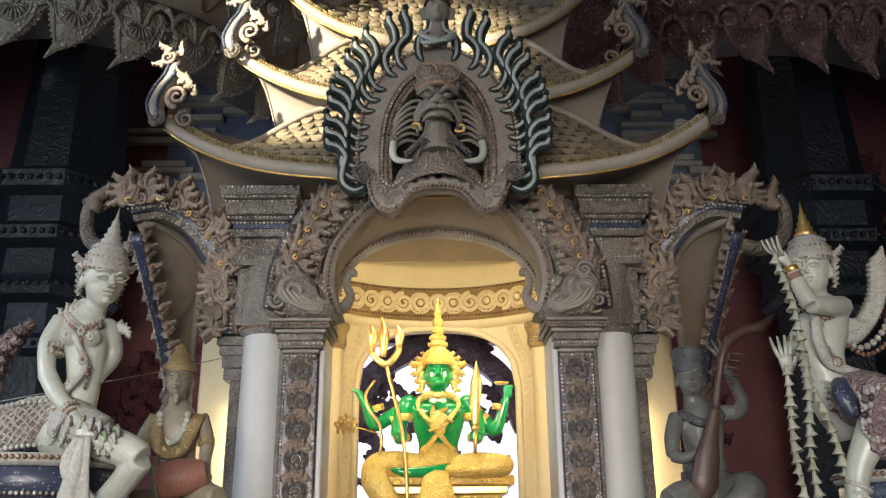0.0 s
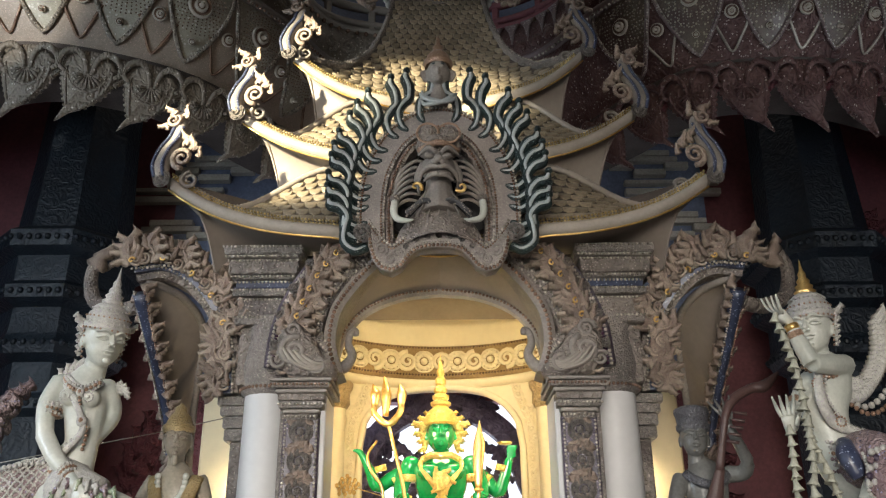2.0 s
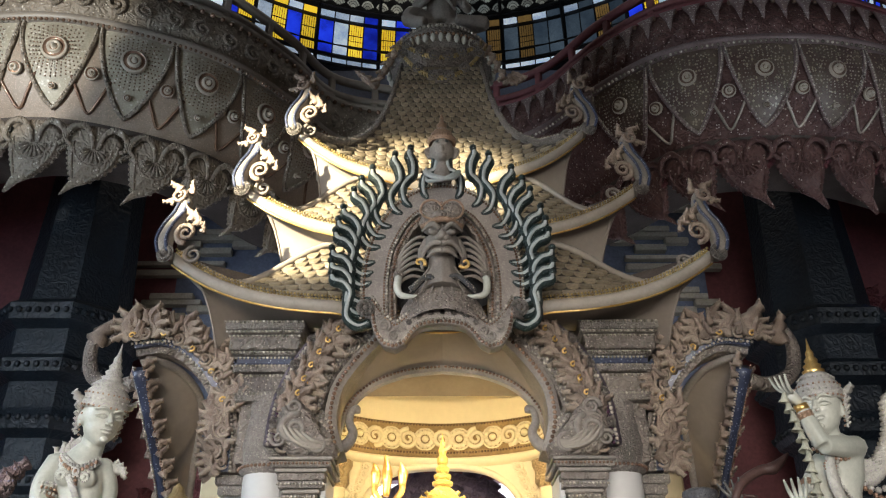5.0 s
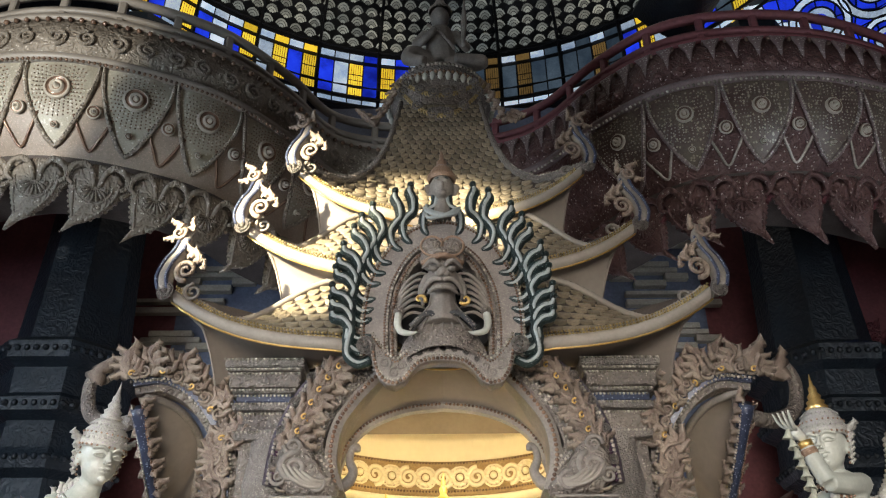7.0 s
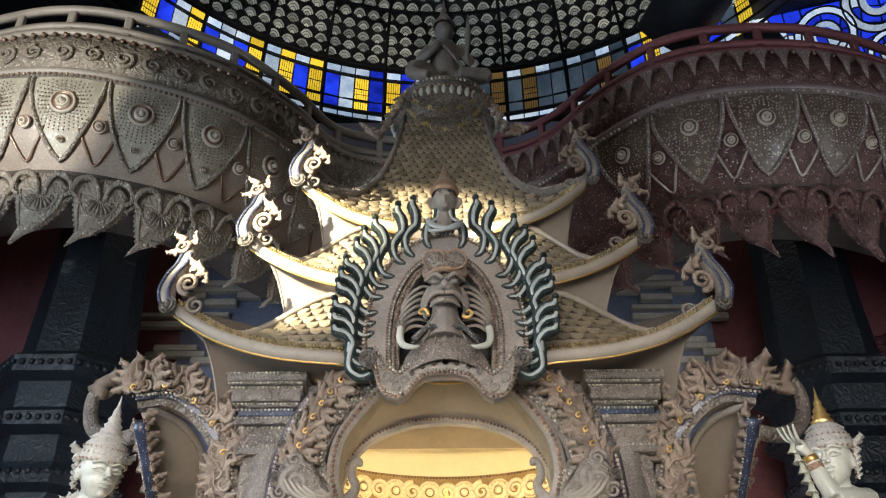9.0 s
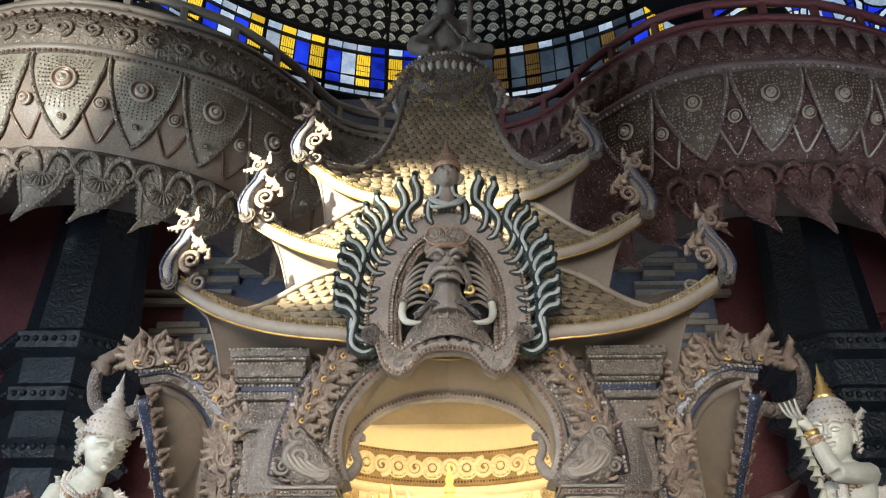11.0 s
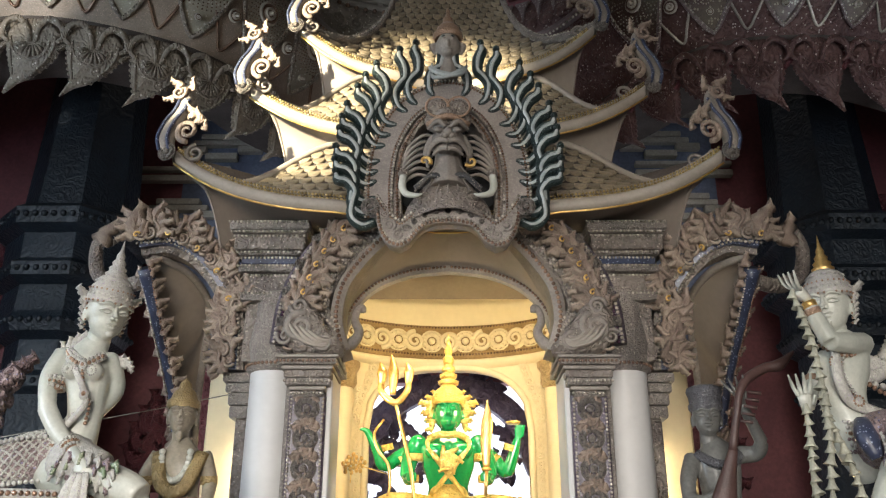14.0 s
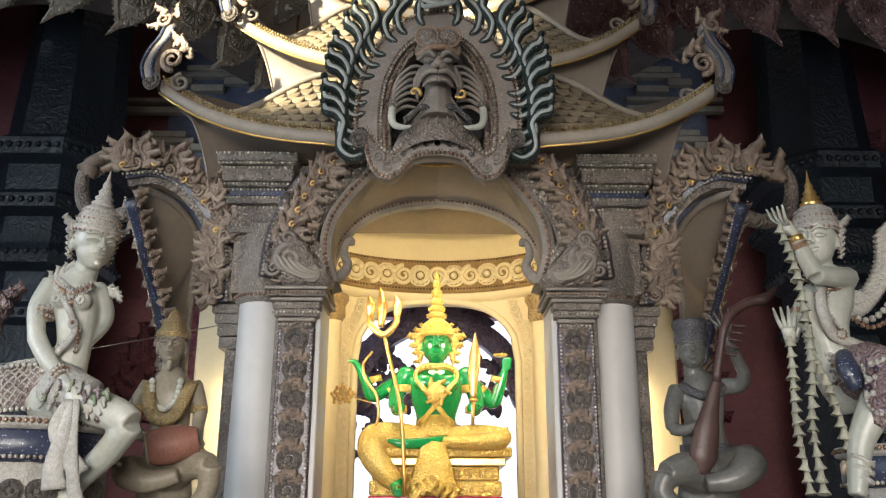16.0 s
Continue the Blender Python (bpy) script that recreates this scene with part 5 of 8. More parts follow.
# serpents round the pediment
for sx in (-1, 1):
    for k in range(12):
        f = k / 11
        q = H[int(2 + 26 * f)]
        t = (H[int(2 + 26 * f) + 1] - H[int(2 + 26 * f) - 1]).normalized()
        nrm = -Vector((0, -1, 0)).cross(t)
        nrm = nrm if nrm.x < 0.05 else -nrm
        rise = (t if t.z >= 0 else -t) * 0.7 + Vector((-0.25 * f, 0, 0.35))
        pts = [q + nrm * a + rise * b + Vector((0, -c, 0)) for a, b, c in ((0.04, -0.13, 0.0), (0.14, -0.17, 0.02), (0.235, -0.1, 0.05), (0.225, 0.03, 0.07), (0.205, 0.12, 0.08), (0.27, 0.2, 0.1), (0.35, 0.22, 0.12), (0.37, 0.28, 0.15))]
        pts = [(sx * -p.x, p.y, p.z) for p in pts] if sx > 0 else pts
        g = Geo().tube(pts, [0.046, 0.048, 0.046, 0.044, 0.048, 0.058, 0.056, 0.02], 8, 28, 1.0, 0)
        belly = [Vector(p) + Vector((0, -0.034, 0)) for p in pts]
        g.tube(belly, [0.012, 0.019, 0.02, 0.02, 0.021, 0.028, 0.026, 0.008], 6, 28, 1.0, 1)
        g.ball(tuple(Vector(pts[-1]) + Vector((0, -0.02, 0.0))), (0.035, 0.05, 0.03), 8, 5, 0)
        pp("serpent", g, ["serpent_green", "serpent_belly"], "rearing dark green serpent with pale belly", ped)
# bust on the crest
bust = Geo().ball((0, 6.84, 6.3), (0.115, 0.12, 0.15), 16, 10).ball((0, 6.72, 6.27), (0.022, 0.03, 0.035), 8, 6).tube([(0, 6.86, 6.2), (0, 6.88, 5.98)], [0.06, 0.1], 10).ball((0, 6.76, 6.2), (0.05, 0.04, 0.04), 8, 6)
for sx in (-1, 1):
    bust.ball((sx * 0.045, 6.73, 6.32), (0.025, 0.02, 0.012), 8, 5).tube([(sx * 0.115, 6.85, 6.35), (sx * 0.15, 6.86, 6.32), (sx * 0.12, 6.85, 6.22)], [0.02, 0.03, 0.012], 6, 8)
bust = blended(bust, 0.011, 2)
bust.lathe([(0.125, 6.38), (0.14, 6.4), (0.14, 6.44), (0.12, 6.45), (0.11, 6.5), (0.07, 6.55), (0.05, 6.56), (0.05, 6.62), (0.025, 6.64), (0.02, 6.72), (0, 6.76)], 16, pose(0, 6.85, 0), 1)
for k in range(3):
    sg = (-1) ** k
    bust.tube([(-0.15 * sg, 6.82, 6.1 - 0.05 * k), (-0.12 * sg, 6.76, 6.0 - 0.04 * k), (0.03 * sg, 6.73, 5.93), (0.14 * sg, 6.75, 5.97 + 0.02 * k), (0.17 * sg, 6.8, 6.06)], [0.012, 0.02, 0.022, 0.02, 0.012], 7, 18, 1.0, 2)
pp("crest_bust", bust, ["stucco", "bronze_trim", "serpent_belly"], "grey stucco bust with bronze crown", ped)

# the whole pediment stands forward of the eaves
FWD = 0.935
ped.matrix_basis = Matrix.Translation((0, -CY, 1.6)) @ Matrix.Scale(FWD, 4) @ Matrix.Translation((0, CY, -1.6))

# ---- the three roofs ----
TIERS = [  # eave half width, eave height in the middle, lift of the corners, depth of the crest inside the eave, crest height, neck half width at the corner and in front, neck height
    (2.34, 4.6, 0.47, 0.7, 5.55, 1.98, 1.6, 4.42),
    (1.87, 5.55, 0.47, 0.52, 6.5, 1.5, 1.5, 5.1),
    (1.5, 6.42, 0.56, 1.0, 8.72, 1.24, 1.24, 6.0),
]
TILE = Geo().slab([(-0.5, 0.35), (-0.5, 0.0), (-0.36, -0.3), (0, -0.52), (0.36, -0.3), (0.5, 0.0), (0.5, 0.35)], 0.07, dome=0.05, inset=0.85).mesh("roof_tile", ["roof_tile"])


def corner_finial(tier):
    """A rearing crest with a serpent neck, curls and leaf, about 0.75 high, leaning along +x."""
    g = Geo()
    g.tube([(0, 0, 0), (0.03, 0, 0.14), (-0.02, 0, 0.3), (-0.1, 0, 0.42), (-0.14, 0, 0.56), (-0.08, 0, 0.68)], [0.085, 0.085, 0.075, 0.065, 0.06, 0.05], 8, 22, 1.0, 0)
    for dx in (-0.05, 0.05):
        g.tube([(dx, -0.07, 0), (0.03 + dx, -0.075, 0.14), (-0.02 + dx, -0.07, 0.3), (-0.1 + dx, -0.06, 0.42), (-0.14 + dx, -0.05, 0.54)], 0.018, 5, 18, 1.0, 1)
    c2 = curl(1.4, 0.48, 0.16)
    g.add(c2.v, c2.f, 2, True, pose(-0.08, -0.06, 0.62, 0, 120, 0) @ Matrix.Diagonal((0.16, 0.16, 0.16, 1)))
    at = pose(-0.2, -0.03, 0.2, 0, 0, 0) @ Matrix.Diagonal((0.24, 0.24, 0.24, 1))
    c = curl(1.7, 0.48, 0.13)
    g.add(c.v, c.f, 2, True, at)
    fl = flame_leaf()
    for x, z, sz, rl in ((-0.28, 0.27, 0.15, -15), (-0.22, 0.33, 0.16, 0), (-0.15, 0.66, 0.13, -40), (-0.05, 0.68, 0.13, 20), (-0.02, 0.55, 0.11, 60), (-0.34, 0.2, 0.1, -40)):
        g.add(fl.v, fl.f, 2, True, pose(x, -0.03, z, 0, rl, 0) @ Matrix.Diagonal((sz * 1.25, sz, sz * 1.1, 1)))
    return g.mesh("corner_finial", ["stucco", "blue_mosaic", "leaf_stucco"])


FINIAL = corner_finial(0)
BOSS = rosette(12).mesh("corner_boss", ["stucco_fine"])


def tier_fns(tier, bow=0.0, waist=0.0):
    e, ze, lift, cd, zc, nk, nf, zn = TIERS[tier]

    def eave(s, grow=0.0):
        k = e + grow
        return Vector((k * s, -k + bow * max(0.0, 1 - (s / 0.42) ** 2) ** 2 + waist * (1 - s ** 8), ze + lift * abs(s) ** (4.0, 3.2, 2.8)[tier]))

    def crest(s):
        """The slope's upper edge: high in the middle, sinking in a wave to the corner's horn."""
        if tier == 2:
            return Vector((0.5 * s, -0.5, zc))
        a = abs(s)
        k = min(1.0, max(0.0, (a - 0.36) / 0.6))
        k = 1 - (k * k * (3 - 2 * k)) ** 1.4
        p = eave(s, -0.05)
        return Vector((p.x, -(e - 0.06 - (cd - 0.06) * (1 - a ** 4)) + waist * 0.6 * (1 - s ** 8), p.z + 0.03 + (zc - p.z - 0.03) * k))

    def roof(s, v):
        if tier == 2:
            a = abs(s) ** 2.8
            w = along((1.5, 1.13, 0.9, 0.76, 0.67, 0.6, 0.55, 0.5), v)
            lo, hi = along((6.42, 6.74, 7.1, 7.45, 7.8, 8.12, 8.42, 8.72), v), along((6.98, 7.06, 7.3, 7.58, 7.86, 8.14, 8.43, 8.72), v)
            q = eave(s)
            return Vector((w * s, q.y + (e - w) - (q.y + e) * min(1.0, v * 3), lo + (hi - lo) * a))
        w = eave(s).lerp(crest(s), v)
        w.z -= 0.05 * math.sin(math.pi * v) * (1 - abs(s))
        return w

    def cove(s, v):
        p = eave(s, -0.04)
        front = nf if bow else nk
        q = Vector((nk * s, -(front + (nk - front) * s ** 8) + waist * (0.25 if tier == 0 else 1.0) * (1 - s ** 8), zn + (nk - front) * 0.8 * (1 - s ** 8)))
        f = v ** 0.48
        w = p.lerp(q, f)
        w.z = p.z - 0.05 + (q.z - p.z) * v ** 1.15
        return w

    return eave, crest, roof, cove


for tier in range(3):
    BOW = (0.42, 0.32, 0.22)[tier]
    e, ze, lift, cd, zc, nk, nf, zn = TIERS[tier]
    rt = part("roof_tier", Geo().box((-nk * 0.6, -nk * 0.6, max(zn, 5.8)), (nk * 0.6, nk * 0.6, max(zn, 5.8) + 0.3), 0.02), "cove_plaster", pav, "upswept tiled roof tier with beaded eave")
    for side in range(4):
        R = pose(0, 0, 0, 0, 0, 90 * side)
        eave, crest, roof, cove = tier_fns(tier, 0.0 if side else BOW, 0.0 if side in (0, 2) else (0.42, 0.42, 0.34)[tier])

        def turned(fn):
            return lambda u, v: R @ fn(2 * u - 1, v)

        part("cove", Geo().grid(turned(cove), 32, 10), "cove_plaster", rt, "smooth flared cove below the eave")
        part("roof_slope", Geo().grid(turned(roof), 32, 14), "roof_under", rt)
        if tier < 2:
            up = TIERS[tier + 1]
            part("roof_deck", Geo().grid(turned(lambda s, v: crest(s).lerp(Vector((up[5] * s * 0.9, -up[5] * 0.9, up[7] + (0.7 if tier == 0 and side == 2 else 0.12))), v)), 32, 3), "roof_under", rt)
        ss = [-1 + k / 20 for k in range(41)]
        g = Geo()
        prof = ((0.02, -0.075), (-0.03, -0.06), (-0.045, 0.0), (-0.035, 0.03), (-0.02, 0.04), (0.03, 0.06))
        verts = [R @ (eave(s, 0.0) + Vector((0, a, b))) for s in ss for a, b in prof]
        w = len(prof)
        g.add(verts, [(i * w + j, (i + 1) * w + j, (i + 1) * w + j + 1, i * w + j + 1) for i in range(40) for j in range(w - 1)], 0, True)
        part("eave_band", g, "eave_white", rt, "pale moulded eave band")
        if side == 0:
            part("gilt_line", Geo().tube([R @ (eave(s, 0.015) + Vector((0, 0, -0.078))) for s in ss], 0.01, 5), "gold", rt, "thin gilt line")
        if side in (0, 1, 3):
            for off, r in ((0.03, 0.011), (0.055, 0.015), (0.085, 0.012)):
                beads([R @ (eave(s, -0.02 + off * 0.2) + Vector((0, 0, off))) for s in ss], r, 0.03, "beading", "gilt_bead", rt)
            if tier < 2:
                part("crest_moulding", Geo().tube([R @ (crest(s) + Vector((0, -0.03, 0.02))) for s in ss], 0.03, 7), "eave_white", rt, "beaded crest moulding")
                beads([R @ (crest(s) + Vector((0, -0.03, 0.045))) for s in ss], 0.016, 0.036, "beading", "pale_bead", rt)
            # hip roll to the corner and corner pieces
        part("cove_hip", Geo().tube([R @ cove(-1, k / 12) for k in range(13)], [0.03, 0.014, 0.01, 0.012], 8), "cove_plaster", rt, "rounded hip of the cove")
        for sg in (-1,):
            hip = [R @ roof(sg, v / 12) for v in range(13)]
            if tier == 2:
                part("hip_roll", Geo().tube([q + Vector((0, 0, 0.03)) for q in hip], [0.05, 0.04, 0.03], 7), "stucco_fine", rt, "beaded hip roll")
                beads([q + Vector((0, 0, 0.08)) for q in hip], 0.022, 0.046, "beading", "pale_bead", rt)
            tip = R @ eave(sg, 0.05)
            out = Vector((tip.x, tip.y, 0)).normalized()
            sgx = 1 if tip.x > 0 else -1
            m = Matrix.Translation(tip + out * 0.02) @ Matrix.Diagonal((sgx, 1, 1, 1)) @ pose(0, 0, 0, 0, 0, 10) @ Matrix.Scale(0.9, 4)
            piece("corner_finial", FINIAL, m, rt)
            if tip.y < 0:
                piece("corner_boss", BOSS, frame_at(tip + Vector((sgx * 0.0, -0.07, -0.02)), (sgx * 0.25, -1, 0), (0, 0, 1), 0.16), rt)
                piece("eave_volute", CURL, frame_at(R @ eave(sg * 0.93) + Vector((0, -0.03, 0.13)), (0, -1, 0), (0, 0, 1), 0.2, 0 if sgx > 0 else 180), rt)
    # scale tiles on the front slope
    eave, crest, roof, cove = tier_fns(tier, BOW)
    n_rows = (8, 8, 26)[tier]
    for r in range(n_rows):
        v = (r + 0.35) / n_rows
        wid = (roof(1, v) - roof(-1, v)).length
        size = (0.115, 0.11, 0.125)[tier] * (1 if tier < 2 else (1.05 - 0.45 * v))
        cnt = int(wid / size)
        for k in range(cnt):
            s = -0.97 + 1.94 * (k + 0.5 * (r % 2) + 0.25) / cnt
            if abs(s) > 0.985 or (tier < 2 and abs(s) < 0.2):
                continue
            high = (roof(s, 1) - roof(s, 0)).length
            if tier < 2 and high < 0.2:
                continue
            p = roof(s, v)
            nrm = (roof(min(s + 0.02, 1), v) - roof(max(s - 0.02, -1), v)).cross(roof(s, min(v + 0.02, 1)) - roof(s, max(v - 0.02, 0))).normalized()
            if nrm.y > 0:
                nrm = -nrm
            piece("tile", TILE, frame_at(p + nrm * 0.008, nrm + Vector((0, 0, -0.08)), (0, 0, 1), size * (1.02 if tier == 2 else min(1.05, 0.35 + high))), rt)

# ---- the cella ----
R0 = 1.9


def cella_z(x):
    """Height of the back opening's arch at x."""
    k = abs(x) / 1.02
    return 0.0 if k >= 1 else 3.5 + 0.72 * (1 - k ** 2.6) ** 0.55


def wall_point(a, z, r=R0):
    return Vector((r * math.sin(a), CY + r * math.cos(a), z))


edge = math.asin(1.02 / R0)
for sg in (-1, 1):
    pp("cella_wall", Geo().grid(lambda u, v: wall_point(sg * (edge + (2.25 - edge) * u), 5.3 * v), 24, 6), "cream", "warm cream plaster wall of the shrine room")
    pp("cella_wall", Geo().grid(lambda u, v: wall_point(sg * (edge + (2.25 - edge) * u), 5.3 * v, R0 + 0.12), 24, 6), "cove_plaster")
    pp("jamb", Geo().grid(lambda u, v: wall_point(sg * edge, 3.5 * v, R0 + 0.12 * u), 1, 6), "cream")
    # engaged column and carved strip beside the back opening
    a = sg * (edge + 0.2)
    q = wall_point(a, 0, R0 - 0.06)
    pp("engaged_column", Geo().lathe([(0.12, 0), (0.12, 3.85), (0.14, 3.9), (0.14, 3.96)], 16, Matrix.Translation(q)), "cream", "slender cream column")
    ca = pp("column_capital", Geo().lathe([(0.13, 3.86), (0.17, 3.92), (0.16, 4.05), (0.2, 4.12), (0.2, 4.18)], 14, Matrix.Translation(q)), "cream_carved")
    for k in range(24):
        z = 1.6 + 0.1 * k
        p = wall_point(sg * (edge + 0.06), z, R0 - 0.02)
        ppiece("rosette", ROSE_CREAM, frame_at(p, (-p.x, CY - p.y, 0), (0, 0, 1), 0.1), ca)
    for k in range(5):
        p = wall_point(sg * (edge + 0.42 + 0.12 * k), 2.2 + 0.25 * k, R0 - 0.03)
        ppiece("carved_leaf", LEAF_WALL, frame_at(p, (-p.x, CY - p.y, 0), (0, 0, 1), 0.22, 40 * (-1) ** k), ca)
pp("cella_wall", Geo().grid(lambda u, v: wall_point(-edge + 2 * edge * u, cella_z(R0 * math.sin(-edge + 2 * edge * u)) * (1 - v) + 5.3 * v), 40, 6), "cream", "warm cream plaster wall of the shrine room")
pp("arch_reveal", Geo().grid(lambda u, v: wall_point(-edge + 2 * edge * u, max(3.5, cella_z(R0 * math.sin(-edge + 2 * edge * u))), R0 + 0.12 * v), 40, 1), "cream")
arch_line = [wall_point(-edge + 2 * edge * k / 40, max(3.4, cella_z(R0 * math.sin(-edge + 2 * edge * k / 40))) + 0.03, R0 - 0.03) for k in range(41)]
pp("arch_moulding", Geo().tube([wall_point(-edge, 1.2, R0 - 0.03)] + arch_line + [wall_point(edge, 1.2, R0 - 0.03)], 0.045, 8), "cream", "rounded cream moulding round the opening")
for sg in (-1, 1):
    for k in range(9):
        x = sg * (1.0 - 0.03 * k)
        p = wall_point(math.asin(x / R0) + sg * 0.1, 3.55 + 0.09 * k, R0 - 0.02)
        ppiece("rosette", ROSE_CREAM, frame_at(p, (-p.x, CY - p.y, 0), (0, 0, 1), 0.13))
# carved frieze ring with alternating rosettes and scrolls
# Ground painted darker so that rosettes and scrolls read as raised.
fz = pp("frieze", Geo().lathe([(R0 - 0.002, 4.36), (R0 - 0.05, 4.37), (R0 - 0.06, 4.43), (R0 - 0.03, 4.46), (R0 - 0.03, 4.72), (R0 - 0.06, 4.75), (R0 - 0.06, 4.79), (R0 - 0.002, 4.81)], 72, pose(0, CY, 0), start=-0.12, turn=0.74),
        "cream_ground", "carved cream frieze with rosettes and scrolls")
pp("cornice", Geo().lathe([(R0 - 0.002, 4.24), (R0 - 0.05, 4.25), (R0 - 0.1, 4.3), (R0 - 0.1, 4.34), (R0 - 0.002, 4.35)], 72, pose(0, CY, 0), start=-0.12, turn=0.74), "cream", "", fz)
for k in range(-13, 14):
    a = 0.118 * k
    p = wall_point(a, 4.59, R0 - 0.035)
    ppiece("rosette" if k % 2 else "scroll", ROSE_CREAM if k % 2 else CURL_CREAM, frame_at(p, (-p.x, CY - p.y, 0), (0, 0, 1), 0.29, 90 * k), fz)
for z in (4.41, 4.77):
    pbeads([wall_point(-1.6 + 3.2 * k / 80, z, R0 - 0.07) for k in range(81)], 0.014, 0.04, "bronze_bead", fz)
vault = [(R0 - 0.02, 4.8), (R0 - 0.08, 5.0), (R0 - 0.4, 5.2), (R0 - 1.0, 5.3), (0.02, 5.33)]
pp("cella_vault", Geo().lathe(vault, 32, pose(0, CY, 0), start=0.5, turn=0.5), "cream", "smooth cream ceiling of the shrine room")
vault = [(R0 - 0.02, 4.8), (R0 - 0.03, 5.3), (R0 - 0.1, 5.5), (R0 - 0.4, 5.66), (R0 - 1.0, 5.74), (0.02, 5.76)]
pp("cella_vault", Geo().lathe(vault, 32, pose(0, CY, 0), turn=0.5), "cream", "smooth cream ceiling of the shrine room")
pp("cella_floor", Geo().lathe([(0.0, 1.22), (1.95, 1.22), (1.95, 1.1)], 40, pose(0, CY, 0)), "floor_stone")
for sg in (-1, 1):
    pp("porch_wall", Geo().box((min(sg * 1.93, sg * 2.5), 8.95, 0), (max(sg * 1.93, sg * 2.5), 9.1, 4.4), 0.02), "cream", "cream side wall of the porch")
    pp("door_frame", Geo().box((sg * 1.84 - 0.035, 8.2, 0), (sg * 1.84 + 0.035, 8.3, 3.3), 0.01), "wood_frame", "brown wooden door frame")
    tube = thing("tube_lamp", "lit warm white tube lamp standing in the side porch", "lamp", "porch lamps", at=pose(sg * 2.13, 8.86, 0))
    part("tube", Geo().tube([(0, 0, 1.9), (0, 0, 2.95)], 0.025, 10), "tube_glow", tube)
    part("lamp_base", Geo().box((-0.05, -0.03, 0), (0.05, 0.06, 1.9), 0.01), "cream", tube)

# ---- beyond the back opening ----
tagged(part("wall_back_mid", Geo().box((-3.1, 15.0, 5.0), (3.1, 15.3, 6.2)), "maroon", None), "maroon wall above the bright rear doorway", "wall", kind="structure")
tagged(part("backdrop", Geo().box((-3.4, 15.6, 0), (3.4, 15.7, 5.4)), "outdoor_glare", None), "bright white daylight beyond the rear doorway", "backdrop", kind="structure")
rear = thing("rear_arch", "maroon carved arch and violet foliage screen behind the shrine", "screen", at=pose(0, 12.6, 0))
part("arch", Geo().sweep(spline([(-1.75, 0, 0), (-1.75, 0, 3.4), (-1.45, 0, 4.5), (-0.75, 0, 5.05), (0, 0, 5.2), (0.75, 0, 5.05), (1.45, 0, 4.5), (1.75, 0, 3.4), (1.75, 0, 0)], 60),
                         [(-0.32, -0.3), (-0.32, 0.02), (-0.2, 0.08), (0.12, 0.08), (0.2, 0.02), (0.2, -0.3)], relief=0.02), "maroon_carved", rear)
part("lower_arch", Geo().sweep(spline([(-1.3, 0.1, 3.2), (-0.9, 0.1, 4.05), (0, 0.1, 4.45), (0.9, 0.1, 4.05), (1.3, 0.1, 3.2)], 40), [(-0.16, -0.2), (-0.16, 0.02), (0, 0.08), (0.16, 0.02), (0.16, -0.2)], relief=0.02), "violet_stone", rear, "violet-grey carved arch")
rng = random.Random(21)
for k in range(230):
    x, z = rng.uniform(-1.5, 1.5), rng.uniform(1.2, 4.6)
    if abs(math.sin(3.1 * x + 1.0) + math.cos(2.7 * z)) < 0.62:
        continue
    piece("leaf", LEAF_VIOLET, frame_at((x, rng.uniform(0, 0.4), z), (0, -1, 0), (0, 0, 1), rng.uniform(0.2, 0.42), rng.uniform(0, 360)), rear)

# ---- top of the pavilion: crown ring, bead swags, seated figure ----
part("crown_neck", Geo().lathe([(0.58, 8.4), (0.56, 8.62), (0.5, 8.7), (0.5, 8.95), (0.62, 9.02), (0.6, 9.12), (0.46, 9.16)], 24), "stucco_carved", pav)
cr = part("crown_ring", Geo().lathe([(0.5, 8.98), (0.66, 9.0), (0.68, 9.1), (0.6, 9.14), (0.62, 9.28), (0.5, 9.32), (0.5, 9.4), (0.4, 9.42), (0.4, 9.5), (0.0, 9.52)], 28), "stucco_fine", pav, "stepped crown ring with pale petals")
petal = Geo().ball((0, 0, 0), (0.036, 0.03, 0.07), 8, 6).mesh("petal", ["statue_white"])
for k in range(44):
    a = 2 * math.pi * k / 44
    piece("petal", petal, pose(0.7 * math.cos(a), 0.7 * math.sin(a), 9.03), cr)
for r, z, mname in ((0.69, 9.11, "bronze_bead"), (0.63, 9.29, "pale_bead"), (0.51, 9.4, "pale_bead")):
    beads([(r * math.cos(2 * math.pi * k / 40), r * math.sin(2 * math.pi * k / 40), z) for k in range(41)], 0.024, 0.055, "beading", mname, cr)
for drop, wid, lift in ((0.34, 0.5, 0.0), (0.62, 0.56, -0.06)):
    path = [(wid * s, -0.8 - (0.08 + 0.12 * drop) * (1 - s * s), 8.86 + lift - drop * (1 - s * s)) for s in [-1 + j / 12 for j in range(25)]]
    cord = part("swag", Geo().tube(path, 0.022, 6), "gilt_dull", cr, "gilded bead swag")
    beads([Vector(q) + Vector((0, -0.01, -0.035)) for q in path], 0.018, 0.045, "beading", "gilt_bead", cr)
    for j in range(2, 24, 4):
        piece("swag_rosette", ROSE, frame_at(Vector(path[j]) + Vector((0, -0.03, 0)), (0, -1, -0.2), (0, 0, 1), 0.13), cr)
